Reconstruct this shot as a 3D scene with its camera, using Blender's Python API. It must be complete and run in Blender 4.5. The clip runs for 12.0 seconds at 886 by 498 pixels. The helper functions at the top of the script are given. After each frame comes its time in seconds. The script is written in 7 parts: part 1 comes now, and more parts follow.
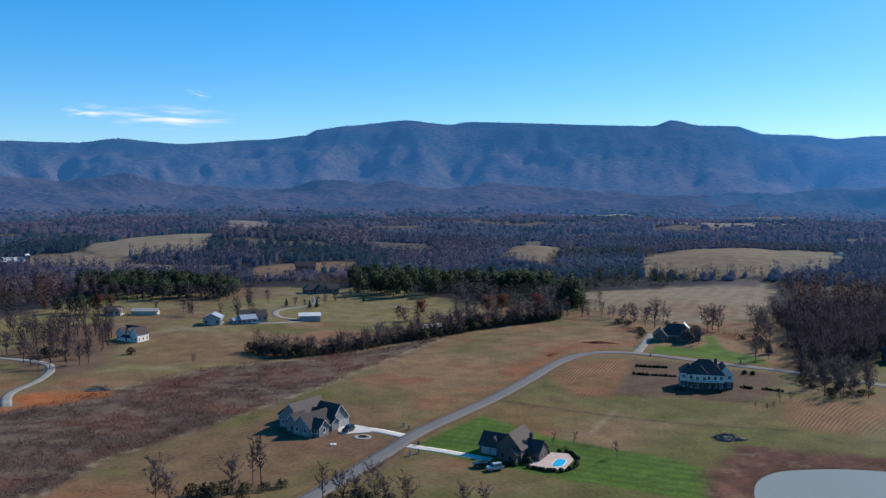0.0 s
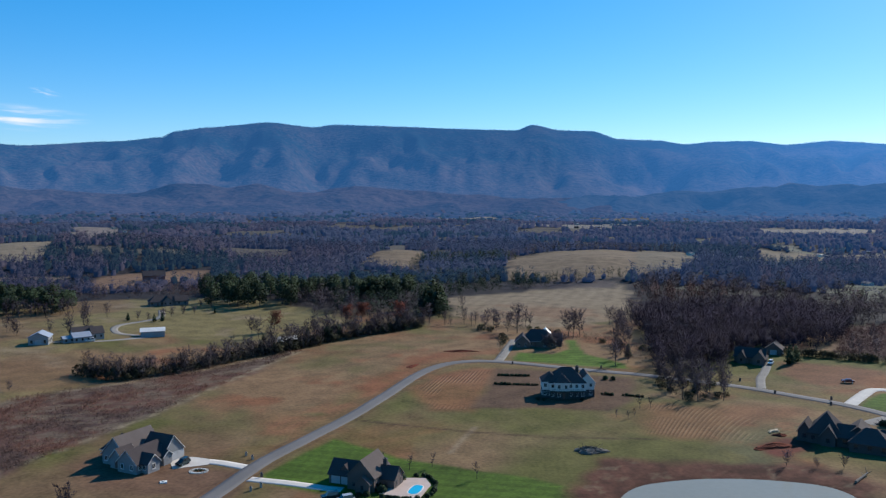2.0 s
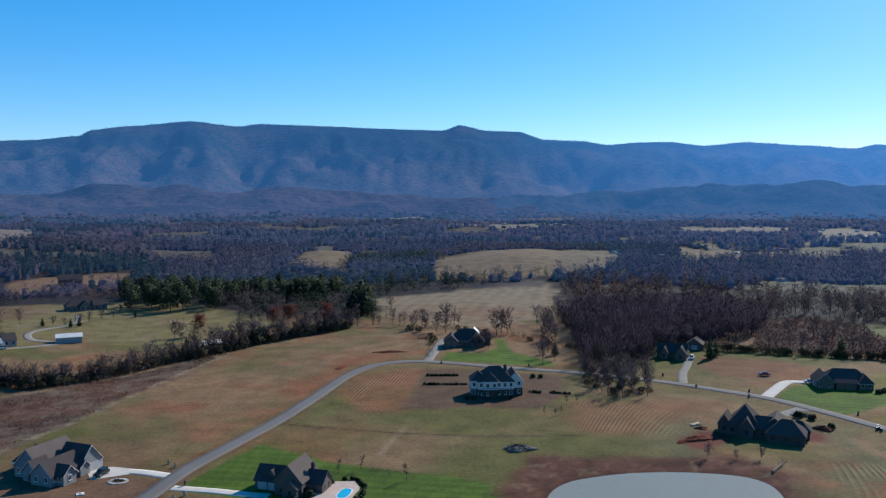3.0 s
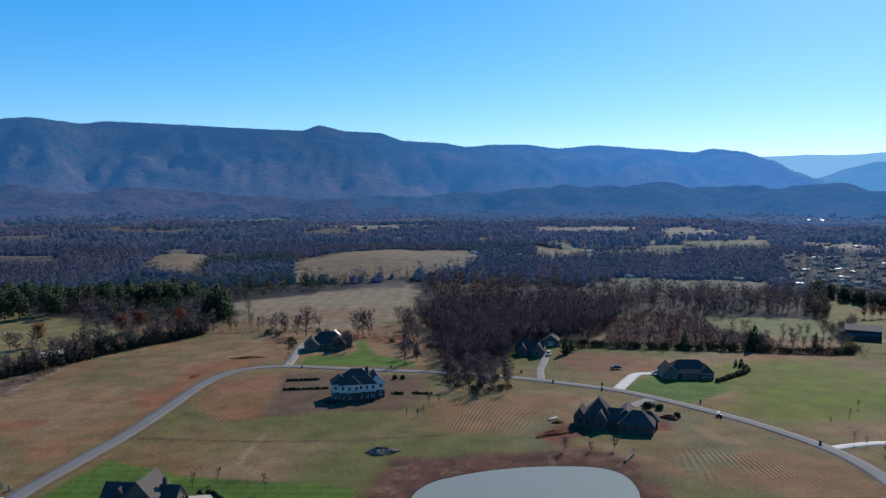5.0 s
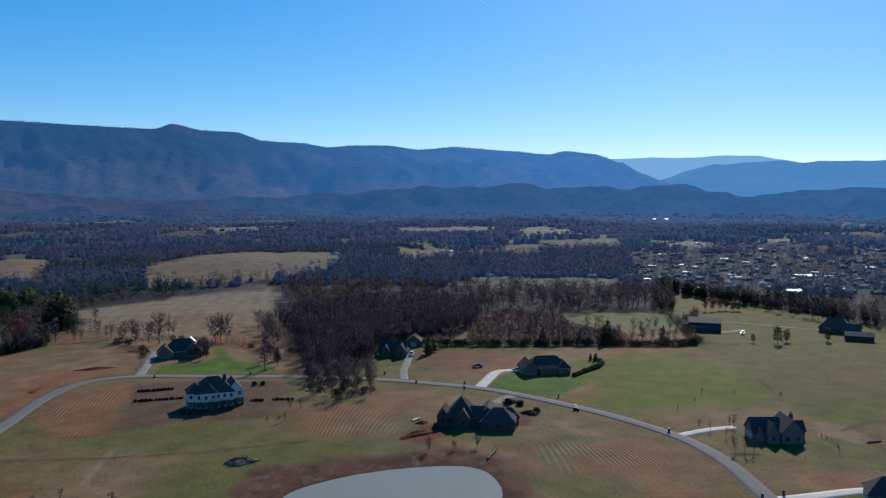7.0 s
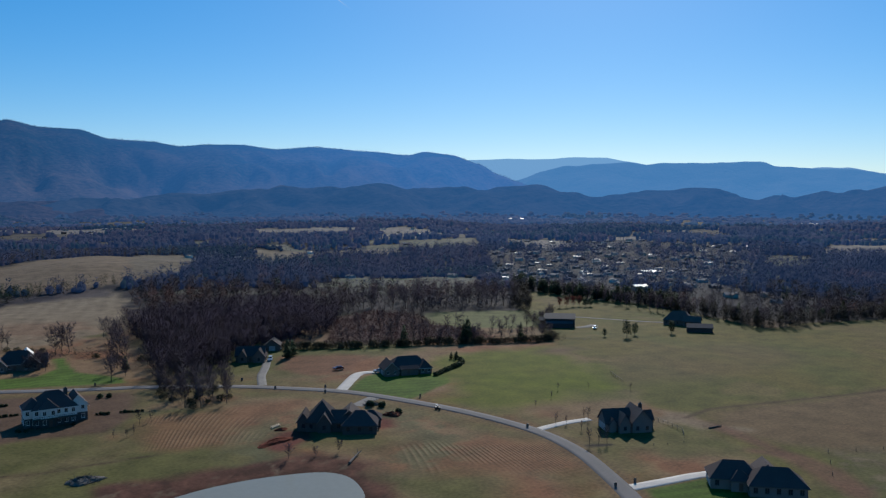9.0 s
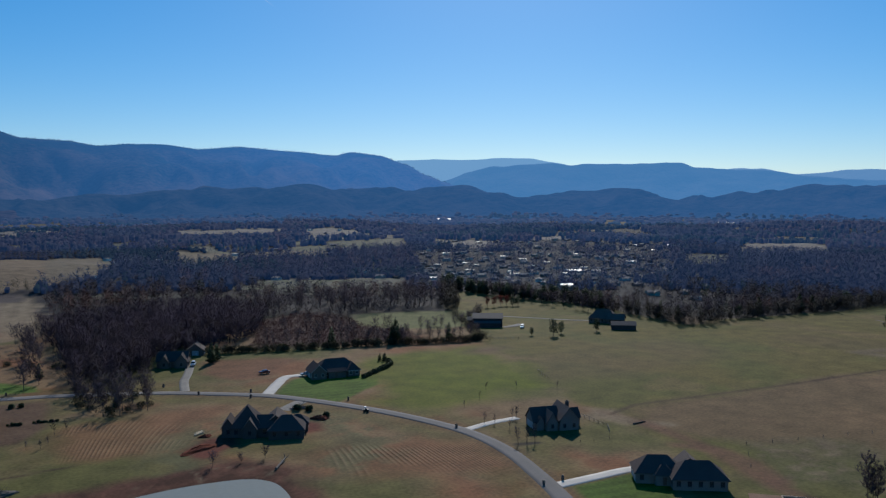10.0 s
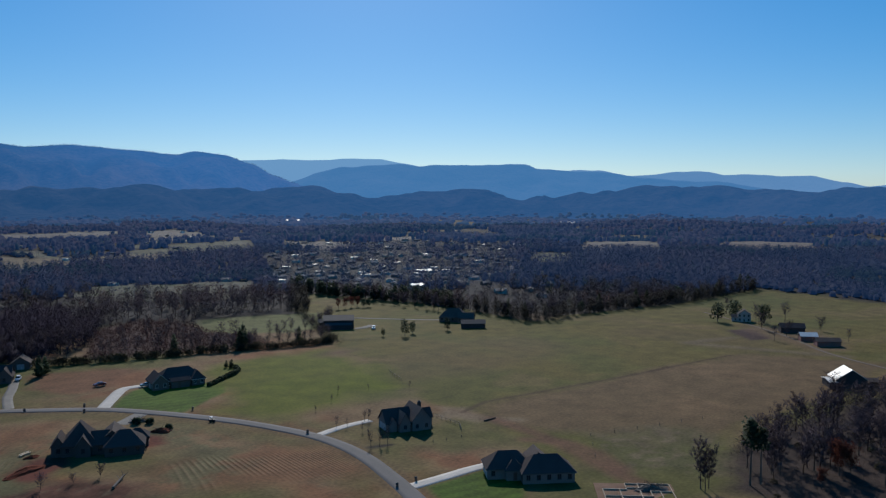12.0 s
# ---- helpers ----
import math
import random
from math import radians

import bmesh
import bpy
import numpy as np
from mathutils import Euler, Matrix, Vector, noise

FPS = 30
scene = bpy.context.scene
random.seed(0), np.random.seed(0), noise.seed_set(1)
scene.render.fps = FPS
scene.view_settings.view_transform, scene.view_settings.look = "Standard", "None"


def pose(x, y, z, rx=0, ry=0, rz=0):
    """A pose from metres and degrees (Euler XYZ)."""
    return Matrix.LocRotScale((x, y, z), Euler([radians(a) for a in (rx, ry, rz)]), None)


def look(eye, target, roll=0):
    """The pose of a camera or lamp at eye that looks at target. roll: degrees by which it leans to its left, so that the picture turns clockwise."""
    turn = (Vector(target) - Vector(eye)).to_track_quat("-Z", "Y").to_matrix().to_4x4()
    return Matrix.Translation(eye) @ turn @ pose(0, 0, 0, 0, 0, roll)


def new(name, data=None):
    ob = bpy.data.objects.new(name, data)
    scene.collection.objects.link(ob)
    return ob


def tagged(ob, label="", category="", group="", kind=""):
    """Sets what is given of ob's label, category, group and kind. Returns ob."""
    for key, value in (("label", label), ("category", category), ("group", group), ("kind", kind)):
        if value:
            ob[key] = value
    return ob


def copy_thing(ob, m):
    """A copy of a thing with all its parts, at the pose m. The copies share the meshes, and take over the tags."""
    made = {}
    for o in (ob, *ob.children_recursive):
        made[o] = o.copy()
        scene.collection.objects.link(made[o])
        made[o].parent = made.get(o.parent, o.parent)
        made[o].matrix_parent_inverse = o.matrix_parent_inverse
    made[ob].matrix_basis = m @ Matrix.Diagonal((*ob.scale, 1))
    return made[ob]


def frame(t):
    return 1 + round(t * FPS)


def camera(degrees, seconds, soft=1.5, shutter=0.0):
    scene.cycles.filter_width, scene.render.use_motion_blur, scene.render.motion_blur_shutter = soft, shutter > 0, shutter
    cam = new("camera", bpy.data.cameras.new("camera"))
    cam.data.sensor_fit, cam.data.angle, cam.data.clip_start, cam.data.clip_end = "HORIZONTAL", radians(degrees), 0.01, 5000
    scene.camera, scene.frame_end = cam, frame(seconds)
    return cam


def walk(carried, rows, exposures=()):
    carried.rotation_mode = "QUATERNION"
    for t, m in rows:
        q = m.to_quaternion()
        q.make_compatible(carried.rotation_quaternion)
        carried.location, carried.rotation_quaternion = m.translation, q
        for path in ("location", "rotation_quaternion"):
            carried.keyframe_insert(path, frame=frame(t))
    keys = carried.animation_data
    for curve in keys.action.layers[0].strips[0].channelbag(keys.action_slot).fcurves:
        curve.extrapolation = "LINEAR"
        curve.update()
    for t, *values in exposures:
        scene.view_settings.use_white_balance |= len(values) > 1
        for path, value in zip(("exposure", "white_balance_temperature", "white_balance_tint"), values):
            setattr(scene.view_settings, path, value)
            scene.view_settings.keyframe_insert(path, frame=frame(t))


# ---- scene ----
# ---------------------------------------------------------------- camera
cam = camera(56.26, 12.0, 1.3)
GLIDE = [
    (0.0, -4.65, -23.66, 74.98, 85.66, -0.23, 10.037), (0.1, -4.09, -20.18, 75.05, 85.70, -0.20, 9.69),
    (0.2, -3.54, -16.71, 75.12, 85.73, -0.17, 9.34), (0.3, -2.98, -13.23, 75.20, 85.77, -0.15, 9.00),
    (0.4, -2.43, -9.76, 75.27, 85.81, -0.12, 8.66), (0.5, -1.87, -6.28, 75.34, 85.84, -0.10, 8.311),
    (1.0, -1.81, -5.67, 75.30, 85.87, -0.07, 6.135), (1.5, -1.74, -5.07, 75.27, 85.88, -0.07, 3.307),
    (2.0, -1.64, -4.48, 75.24, 85.91, -0.07, 0.897), (2.5, -1.53, -3.89, 75.20, 85.93, -0.02, -1.462),
    (3.0, -1.40, -3.31, 75.17, 85.92, 0.02, -4.067), (5.0, -0.67, -1.05, 75.06, 85.99, -0.03, -13.641),
    (5.5, -0.44, -0.51, 75.03, 86.01, -0.03, -16.143), (6.0, -0.20, 0.03, 75.01, 86.01, -0.03, -18.377),
    (6.5, 0.07, 0.57, 74.98, 86.04, 0.00, -20.916), (7.0, 0.36, 1.09, 74.96, 86.05, 0.00, -23.154),
    (9.0, 1.70, 3.12, 74.87, 86.08, 0.03, -32.797), (9.5, 2.09, 3.61, 74.86, 86.10, 0.00, -35.430),
    (10.0, 2.49, 4.10, 74.84, 86.11, 0.10, -37.799), (10.5, 2.91, 4.58, 74.82, 86.12, 0.12, -40.518),
    (11.0, 3.36, 5.05, 74.81, 86.12, 0.14, -42.944), (11.5, 3.82, 5.51, 74.79, 86.12, 0.09, -45.694),
    (12.0, 4.30, 5.96, 74.78, 86.14, 0.09, -48.120)]
walk(cam, [(t, pose(x, y, z, rx, ry, rz)) for t, x, y, z, rx, ry, rz in GLIDE],
     exposures=[(0.0, 0.27, 6100, 9), (3.0, 0.21, 6100, 9), (5.0, 0.12, 6100, 9), (6.0, -0.06, 6100, 9), (7.0, -0.12, 6100, 9), (9.0, -0.31, 6100, 9), (12.0, -0.48, 6100, 9)])

# ---------------------------------------------------------------- sky and sun
SUN_BEARING, SUN_HEIGHT = 43.0, 32.0            # degrees clockwise from +y, degrees above the horizon
sun_way = Vector((math.sin(radians(SUN_BEARING)) * math.cos(radians(SUN_HEIGHT)),
                  math.cos(radians(SUN_BEARING)) * math.cos(radians(SUN_HEIGHT)), math.sin(radians(SUN_HEIGHT))))
world = bpy.data.worlds.new("clear_sky")
scene.world = world
world.use_nodes = True
wn, wl = world.node_tree.nodes, world.node_tree.links
wn.clear()
sky = wn.new("ShaderNodeTexSky")
sky.sky_type, sky.sun_disc = "NISHITA", False
sky.sun_elevation, sky.sun_rotation = radians(SUN_HEIGHT), radians(SUN_BEARING)
sky.altitude, sky.air_density, sky.dust_density, sky.ozone_density = 300, 0.85, 0.32, 2.5
deep = wn.new("ShaderNodeHueSaturation")              # a deep, clear winter blue
deep.inputs["Saturation"].default_value = 1.5
soft_sky = wn.new("ShaderNodeGamma")
soft_sky.inputs["Gamma"].default_value = 0.68
wl.new(sky.outputs[0], soft_sky.inputs["Color"])
cool = wn.new("ShaderNodeVectorMath")
cool.operation = "MULTIPLY"
cool.inputs[1].default_value = (1.12, 1.30, 1.49)
wl.new(soft_sky.outputs[0], cool.inputs[0])
wl.new(cool.outputs[0], deep.inputs["Color"])
back = wn.new("ShaderNodeBackground")
back.inputs[1].default_value = 0.15
wout = wn.new("ShaderNodeOutputWorld")
# one thin wisp of cloud low over the range, and a scrap of vapour trail
geo = wn.new("ShaderNodeTexCoord")
def cloud(bearing, height, tall, wide, tilt, scale, gain):
    c = Vector((-math.sin(radians(bearing)) * math.cos(radians(height)), math.cos(radians(bearing)) * math.cos(radians(height)),
                math.sin(radians(height))))
    right = Vector((math.cos(radians(bearing)), math.sin(radians(bearing)), 0))
    up = right.cross(c)
    right, up = right * math.cos(tilt) + up * math.sin(tilt), up * math.cos(tilt) - right * math.sin(tilt)
    def dot(v, k):
        n = wn.new("ShaderNodeVectorMath"); n.operation = "DOT_PRODUCT"
        n.inputs[1].default_value = v * k
        wl.new(geo.outputs["Generated"], n.inputs[0])
        return n.outputs["Value"]
    a, b, f = dot(right, 1 / radians(wide)), dot(up, 1 / radians(tall)), dot(c, 1)
    comb = wn.new("ShaderNodeCombineXYZ")
    off = wn.new("ShaderNodeMath"); off.operation = "SUBTRACT"; off.inputs[1].default_value = 0
    wl.new(b, off.inputs[0])
    wl.new(a, comb.inputs[0]); wl.new(off.outputs[0], comb.inputs[1])
    ln = wn.new("ShaderNodeVectorMath"); ln.operation = "LENGTH"
    wl.new(comb.outputs[0], ln.inputs[0])
    fade = wn.new("ShaderNodeMapRange"); fade.interpolation_type = "SMOOTHSTEP"
    for i, v in ((1, 0.15), (2, 1.0), (3, 1.0), (4, 0.0)):
        fade.inputs[i].default_value = v
    wl.new(ln.outputs["Value"], fade.inputs[0])
    nz = wn.new("ShaderNodeTexNoise"); nz.inputs["Scale"].default_value = scale; nz.inputs["Detail"].default_value = 6
    stretch = wn.new("ShaderNodeVectorMath"); stretch.operation = "MULTIPLY"; stretch.inputs[1].default_value = (0.5, 1.0, 1)
    wl.new(comb.outputs[0], stretch.inputs[0]); wl.new(stretch.outputs[0], nz.inputs["Vector"])
    ramp = wn.new("ShaderNodeMapRange"); ramp.interpolation_type = "SMOOTHSTEP"
    for i, v in ((1, 0.42), (2, 0.68), (3, 0.0), (4, gain)):
        ramp.inputs[i].default_value = v
    wl.new(nz.outputs["Fac"], ramp.inputs[0])
    m = wn.new("ShaderNodeMath"); m.operation = "MULTIPLY"
    wl.new(fade.outputs[0], m.inputs[0]); wl.new(ramp.outputs[0], m.inputs[1])
    front = wn.new("ShaderNodeMath"); front.operation = "GREATER_THAN"; front.inputs[1].default_value = 0
    wl.new(f, front.inputs[0])
    m2 = wn.new("ShaderNodeMath"); m2.operation = "MULTIPLY"
    wl.new(m.outputs[0], m2.inputs[0]); wl.new(front.outputs[0], m2.inputs[1])
    return m2.outputs[0]
colour = deep.outputs[0]
for args in ((28.2, 4.38, 0.95, 5.0, 0.0, 2.2, 0.95), (33.0, 4.6, 0.6, 1.9, 0.05, 2.0, 0.85), (26.3, 5.95, 0.35, 1.1, -0.2, 2.5, 0.35),
             (-25.4, 13.0, 0.10, 1.9, -0.62, 1.2, 0.35)):
    mix = wn.new("ShaderNodeMix"); mix.data_type = "RGBA"
    mix.inputs["B"].default_value = (5.6, 5.5, 5.6, 1)
    wl.new(cloud(*args), mix.inputs["Factor"]); wl.new(colour, mix.inputs["A"])
    colour = mix.outputs["Result"]
wl.new(colour, back.inputs[0])
wl.new(back.outputs[0], wout.inputs[0])
sun = new("sun", bpy.data.lights.new("sun", "SUN"))
sun.data.energy, sun.data.angle, sun.data.color = 5.0, radians(0.55), (1.0, 0.93, 0.82)
sun.matrix_world = look((0, 0, 400), Vector((0, 0, 400)) - sun_way)

# ---------------------------------------------------------------- mesh and material helpers
def mesh_of(name, verts, faces, mat=None, smooth=False):
    me = bpy.data.meshes.new(name)
    me.from_pydata([tuple(v) for v in verts], [], [tuple(f) for f in faces])
    if mat:
        me.materials.append(mat)
    if smooth:
        me.shade_smooth()
    me.update()
    return me


def big_mesh(name, verts, faces, mat, smooth=False):
    """A mesh from arrays: verts n x 3, faces m x 3 or m x 4."""
    me = bpy.data.meshes.new(name)
    n, m, k = len(verts), len(faces), faces.shape[1]
    me.vertices.add(n)
    me.vertices.foreach_set("co", np.ascontiguousarray(verts, dtype=np.float32).ravel())
    me.loops.add(m * k)
    me.loops.foreach_set("vertex_index", np.ascontiguousarray(faces, dtype=np.int32).ravel())
    me.polygons.add(m)
    me.polygons.foreach_set("loop_start", np.arange(0, m * k, k, dtype=np.int32))
    me.polygons.foreach_set("loop_total", np.full(m, k, dtype=np.int32))
    me.materials.append(mat)
    me.update(calc_edges=True)
    if smooth:
        me.shade_smooth()
    return me


def paint(me, name, rgb):
    at = me.attributes.new(name, "FLOAT_COLOR", "POINT")
    at.data.foreach_set("color", np.concatenate([rgb, np.ones((len(rgb), 1))], 1).astype(np.float32).ravel())


def puffed(me, normals):
    """Gives a cloud of leaves or twigs the soft shading of the crown that they make up: faces turned outwards, with the crown's own normals."""
    n = len(me.polygons)
    co = np.empty(len(me.vertices) * 3, np.float32)
    me.vertices.foreach_get("co", co)
    idx = np.empty(n * 3, np.int32)
    me.loops.foreach_get("vertex_index", idx)
    tri, co = idx.reshape(-1, 3), co.reshape(-1, 3)
    geo_n = np.cross(co[tri[:, 1]] - co[tri[:, 0]], co[tri[:, 2]] - co[tri[:, 0]])
    wrong = (geo_n * normals[tri].mean(1)).sum(1) < 0
    tri[wrong] = tri[wrong][:, [0, 2, 1]]
    me.loops.foreach_set("vertex_index", np.ascontiguousarray(tri).ravel())
    me.update(calc_edges=True)
    me.shade_smooth()
    me.normals_split_custom_set_from_vertices(normals)
    return me


def part(name, verts, faces, mat, parent, label="", smooth=False):
    ob = new(name, mesh_of(name, verts, faces, mat, smooth))
    ob.parent = parent
    return tagged(ob, label) if label else ob


def thing(name, m, label, category, group=""):
    ob = new(name)
    ob.empty_display_size = 0.5
    ob.matrix_basis = m
    return tagged(ob, label, category, group)


def box(x0, x1, y0, y1, z0, z1):
    v = [(x, y, z) for z in (z0, z1) for x, y in ((x0, y0), (x1, y0), (x1, y1), (x0, y1))]
    f = [(3, 2, 1, 0), (4, 5, 6, 7), (0, 1, 5, 4), (1, 2, 6, 5), (2, 3, 7, 6), (3, 0, 4, 7)]
    return v, f


def joined(*pieces):
    v, f = [], []
    for pv, pf in pieces:
        n = len(v)
        v += list(pv)
        f += [tuple(i + n for i in face) for face in pf]
    return v, f


def tube(p0, p1, r0, r1, sides=6, cap=True):
    p0, p1 = Vector(p0), Vector(p1)
    d = (p1 - p0).normalized()
    a = d.orthogonal().normalized()
    b = d.cross(a)
    v, f = [], []
    for p, r in ((p0, r0), (p1, r1)):
        for i in range(sides):
            t = 2 * math.pi * i / sides
            v.append(p + (a * math.cos(t) + b * math.sin(t)) * r)
    for i in range(sides):
        j = (i + 1) % sides
        f.append((i, j, sides + j, sides + i))
    if cap:
        f += [tuple(range(sides))[::-1], tuple(range(sides, 2 * sides))]
    return v, f


def material(name, rgb, rough=0.8, metal=0.0, vary=0.25, scale=1.0, fine=12.0, bump=0.2, attribute="", tone=0.0, spec=0.5):
    """A surface whose colour wanders at two scales, with fine relief. attribute: a colour attribute that replaces rgb. tone: variation from object to object."""
    mat = bpy.data.materials.new(name)
    mat.use_nodes = True
    n, l = mat.node_tree.nodes, mat.node_tree.links
    b = n["Principled BSDF"]
    b.inputs["Roughness"].default_value, b.inputs["Metallic"].default_value = rough, metal
    b.inputs["Specular IOR Level"].default_value = spec
    co = n.new("ShaderNodeTexCoord")
    big, small = n.new("ShaderNodeTexNoise"), n.new("ShaderNodeTexNoise")
    for node, s, d in ((big, scale, 3), (small, fine, 4)):
        node.inputs["Scale"].default_value, node.inputs["Detail"].default_value = s, d
        l.new(co.outputs["Object"], node.inputs["Vector"])
    add = n.new("ShaderNodeMath"); add.operation = "ADD"
    l.new(big.outputs["Fac"], add.inputs[0]); l.new(small.outputs["Fac"], add.inputs[1])
    gain = n.new("ShaderNodeMapRange")
    for i, v in ((1, 0.6), (2, 1.4), (3, 1 - vary), (4, 1 + vary)):
        gain.inputs[i].default_value = v
    l.new(add.outputs[0], gain.inputs[0])
    value = gain.outputs[0]
    if tone:
        info, r = n.new("ShaderNodeObjectInfo"), n.new("ShaderNodeMapRange")
        r.inputs[3].default_value, r.inputs[4].default_value = 1 - tone, 1 + tone
        l.new(info.outputs["Random"], r.inputs[0])
        mul = n.new("ShaderNodeMath"); mul.operation = "MULTIPLY"
        l.new(value, mul.inputs[0]); l.new(r.outputs[0], mul.inputs[1])
        value = mul.outputs[0]
    mix = n.new("ShaderNodeVectorMath"); mix.operation = "SCALE"
    if attribute:
        at = n.new("ShaderNodeAttribute"); at.attribute_name = attribute
        l.new(at.outputs["Color"], mix.inputs[0])
    else:
        mix.inputs[0].default_value = rgb
    l.new(value, mix.inputs["Scale"])
    l.new(mix.outputs[0], b.inputs["Base Color"])
    if bump:
        bp = n.new("ShaderNodeBump"); bp.inputs["Strength"].default_value = bump
        bp.inputs["Distance"].default_value = 0.05
        l.new(small.outputs["Fac"], bp.inputs["Height"]); l.new(bp.outputs[0], b.inputs["Normal"])
    return mat


def lattice(x, y, seed):
    """Smooth value noise on arrays, 0 to 1."""
    xi, yi = np.floor(x).astype(np.int64), np.floor(y).astype(np.int64)
    fx, fy = x - xi, y - yi
    fx, fy = fx * fx * (3 - 2 * fx), fy * fy * (3 - 2 * fy)
    def h(i, j):
        n = (i * 374761393 + j * 668265263 + seed * 974634777) & 0xFFFFFFFF
        n = ((n ^ (n >> 13)) * 1274126177) & 0xFFFFFFFF
        return ((n ^ (n >> 16)) & 0xFFFF) / 65535.0
    return (h(xi, yi) * (1 - fx) + h(xi + 1, yi) * fx) * (1 - fy) + (h(xi, yi + 1) * (1 - fx) + h(xi + 1, yi + 1) * fx) * fy


def fbm(x, y, size, seed, octaves=4):
    s, a, tot = 0, 1.0, 0
    for o in range(octaves):
        s = s + a * lattice(x / size * 2 ** o + 17.3 * o, y / size * 2 ** o + 5.1 * o, seed + o)
        tot += a
        a *= 0.55
    return s / tot


def inside(x, y, poly):
    """Signed distance to a polygon on arrays: positive inside."""
    d = np.full(x.shape, 1e9)
    odd = np.zeros(x.shape, bool)
    for (ax, ay), (bx, by) in zip(poly, poly[1:] + poly[:1]):
        ex, ey = bx - ax, by - ay
        t = np.clip(((x - ax) * ex + (y - ay) * ey) / (ex * ex + ey * ey), 0, 1)
        d = np.minimum(d, np.hypot(x - ax - t * ex, y - ay - t * ey))
        cross = (ay > y) != (by > y)
        if ey:
            odd ^= cross & (x < ax + (y - ay) * ex / ey)
    return np.where(odd, d, -d)


def smooth_line(pts, step=2.0):
    """A Catmull-Rom curve through the points, sampled every step metres."""
    p = [Vector((*q, 0)) for q in pts]
    p = [p[0] * 2 - p[1], *p, p[-1] * 2 - p[-2]]
    out = []
    for a, b, c, d in zip(p, p[1:], p[2:], p[3:]):
        n = max(1, int((c - b).length / step))
        for i in range(n):
            t = i / n
            out.append(0.5 * (2 * b + (c - a) * t + (2 * a - 5 * b + 4 * c - d) * t * t + (3 * b - a - 3 * c + d) * t ** 3))
    out.append(p[-2])
    return [(v.x, v.y) for v in out]


def line_distance(x, y, line):
    d = np.full(x.shape, 1e9)
    for (ax, ay), (bx, by) in zip(line, line[1:]):
        ex, ey = bx - ax, by - ay
        t = np.clip(((x - ax) * ex + (y - ay) * ey) / (ex * ex + ey * ey + 1e-9), 0, 1)
        d = np.minimum(d, np.hypot(x - ax - t * ex, y - ay - t * ey))
    return d

# ---------------------------------------------------------------- plan of the land
ROAD = smooth_line([(-84, 120), (-70.5, 162), (-62.5, 191), (-55.6, 218), (-46.9, 241), (-36.5, 267.5), (-27.2, 296), (-17.5, 328), (-7, 347.5),
                    (6, 355), (20, 354), (36, 347.5), (57, 338), (77, 330), (105, 313.5), (124, 296), (136.5, 281.5), (146, 263.5), (155.5, 243),
                    (162.5, 221), (165.3, 200), (162.5, 180), (154.5, 158.5), (146, 140), (132, 112)])
DRIVES = {  # centre line, width
    "a": (smooth_line([(-55.0, 213.6), (-60, 216.0), (-66.5, 219), (-73, 221)], 1.5), 3.8),
    "b": (smooth_line([(-55.5, 206.5), (-45.3, 203.5), (-35.5, 199.8), (-30, 198.5)], 1.5), 3.4),
    "d": (smooth_line([(17, 355), (20.5, 372), (24.5, 392), (28, 408)], 1.5), 4.4),
    "e": (smooth_line([(144, 268), (138, 264.5), (131, 260)], 1.5), 5.0),
    "f": (smooth_line([(136, 283), (142, 290.5), (148, 298), (153.5, 304.5), (157.5, 307), (163.5, 305.5)], 1.5), 4.6),
    "g": (smooth_line([(115, 309), (121, 326), (128, 340), (135, 356)], 1.5), 3.6),
    "h": (smooth_line([(165, 203.5), (172, 204.5), (180, 205), (189, 204)], 1.5), 3.4),
    "i": (smooth_line([(153.5, 150.5), (166, 148.7), (174, 147.8), (182, 146)], 1.5), 4.2),
    "j": (smooth_line([(311, 347), (318, 346), (326, 348)], 2), 5.0),
    "k": (smooth_line([(330, 388), (337, 376), (349, 358), (360, 339), (366, 331)], 3), 2.6),
    "l": (smooth_line([(-198, 222), (-209, 238), (-212, 258), (-219, 275), (-232, 287), (-262, 292), (-310, 296)], 2), 3.6),
    "m": (smooth_line([(-166, 424), (-182, 430), (-190, 452), (-178, 480), (-186, 508)], 2), 4.0),
    "n": (smooth_line([(-205, 398), (-180, 405), (-160, 425)], 2), 4.0),
    "o": (smooth_line([(388, 96), (408, 128), (438, 155), (470, 192), (500, 230)], 3), 2.2),
}
POND = [(35, 176), (38.4, 194), (45, 203.8), (54, 208), (65, 210.3), (78, 210), (91.5, 206.5), (96.8, 201), (97.3, 193), (94, 182), (86, 172), (70, 164), (50, 164)]
BANK = [(26, 176), (29.5, 202), (33, 214), (40.5, 222.5), (51, 223), (67, 221.5), (84, 221), (92, 222.5), (101, 214.5), (105, 205), (103, 186), (97, 173), (78, 155), (45, 152)]
LAWN_B = [(-53.5, 209), (-38.5, 242), (-18, 224), (19, 207.5), (29.5, 199), (25, 176), (-20, 190), (-36, 196), (-50, 204)]
LAWN_F = [(138.5, 280), (147, 292), (155.5, 301), (163, 302), (180, 296), (187, 286), (178, 272), (160, 262), (151.5, 258)]
LAWN_I = [(156, 147), (166, 146), (176, 145), (176, 132), (160, 120), (148, 132)]
LAWN_D = [(24, 357), (27, 376), (43, 372), (52, 384), (54, 409), (58, 408), (58, 374), (72, 352), (71, 342), (43, 352)]
FIELD_F = [(182, 300), (200, 318), (240, 316), (262, 312), (250, 262), (228, 232), (190, 226), (167, 226), (160, 250), (180, 268)]
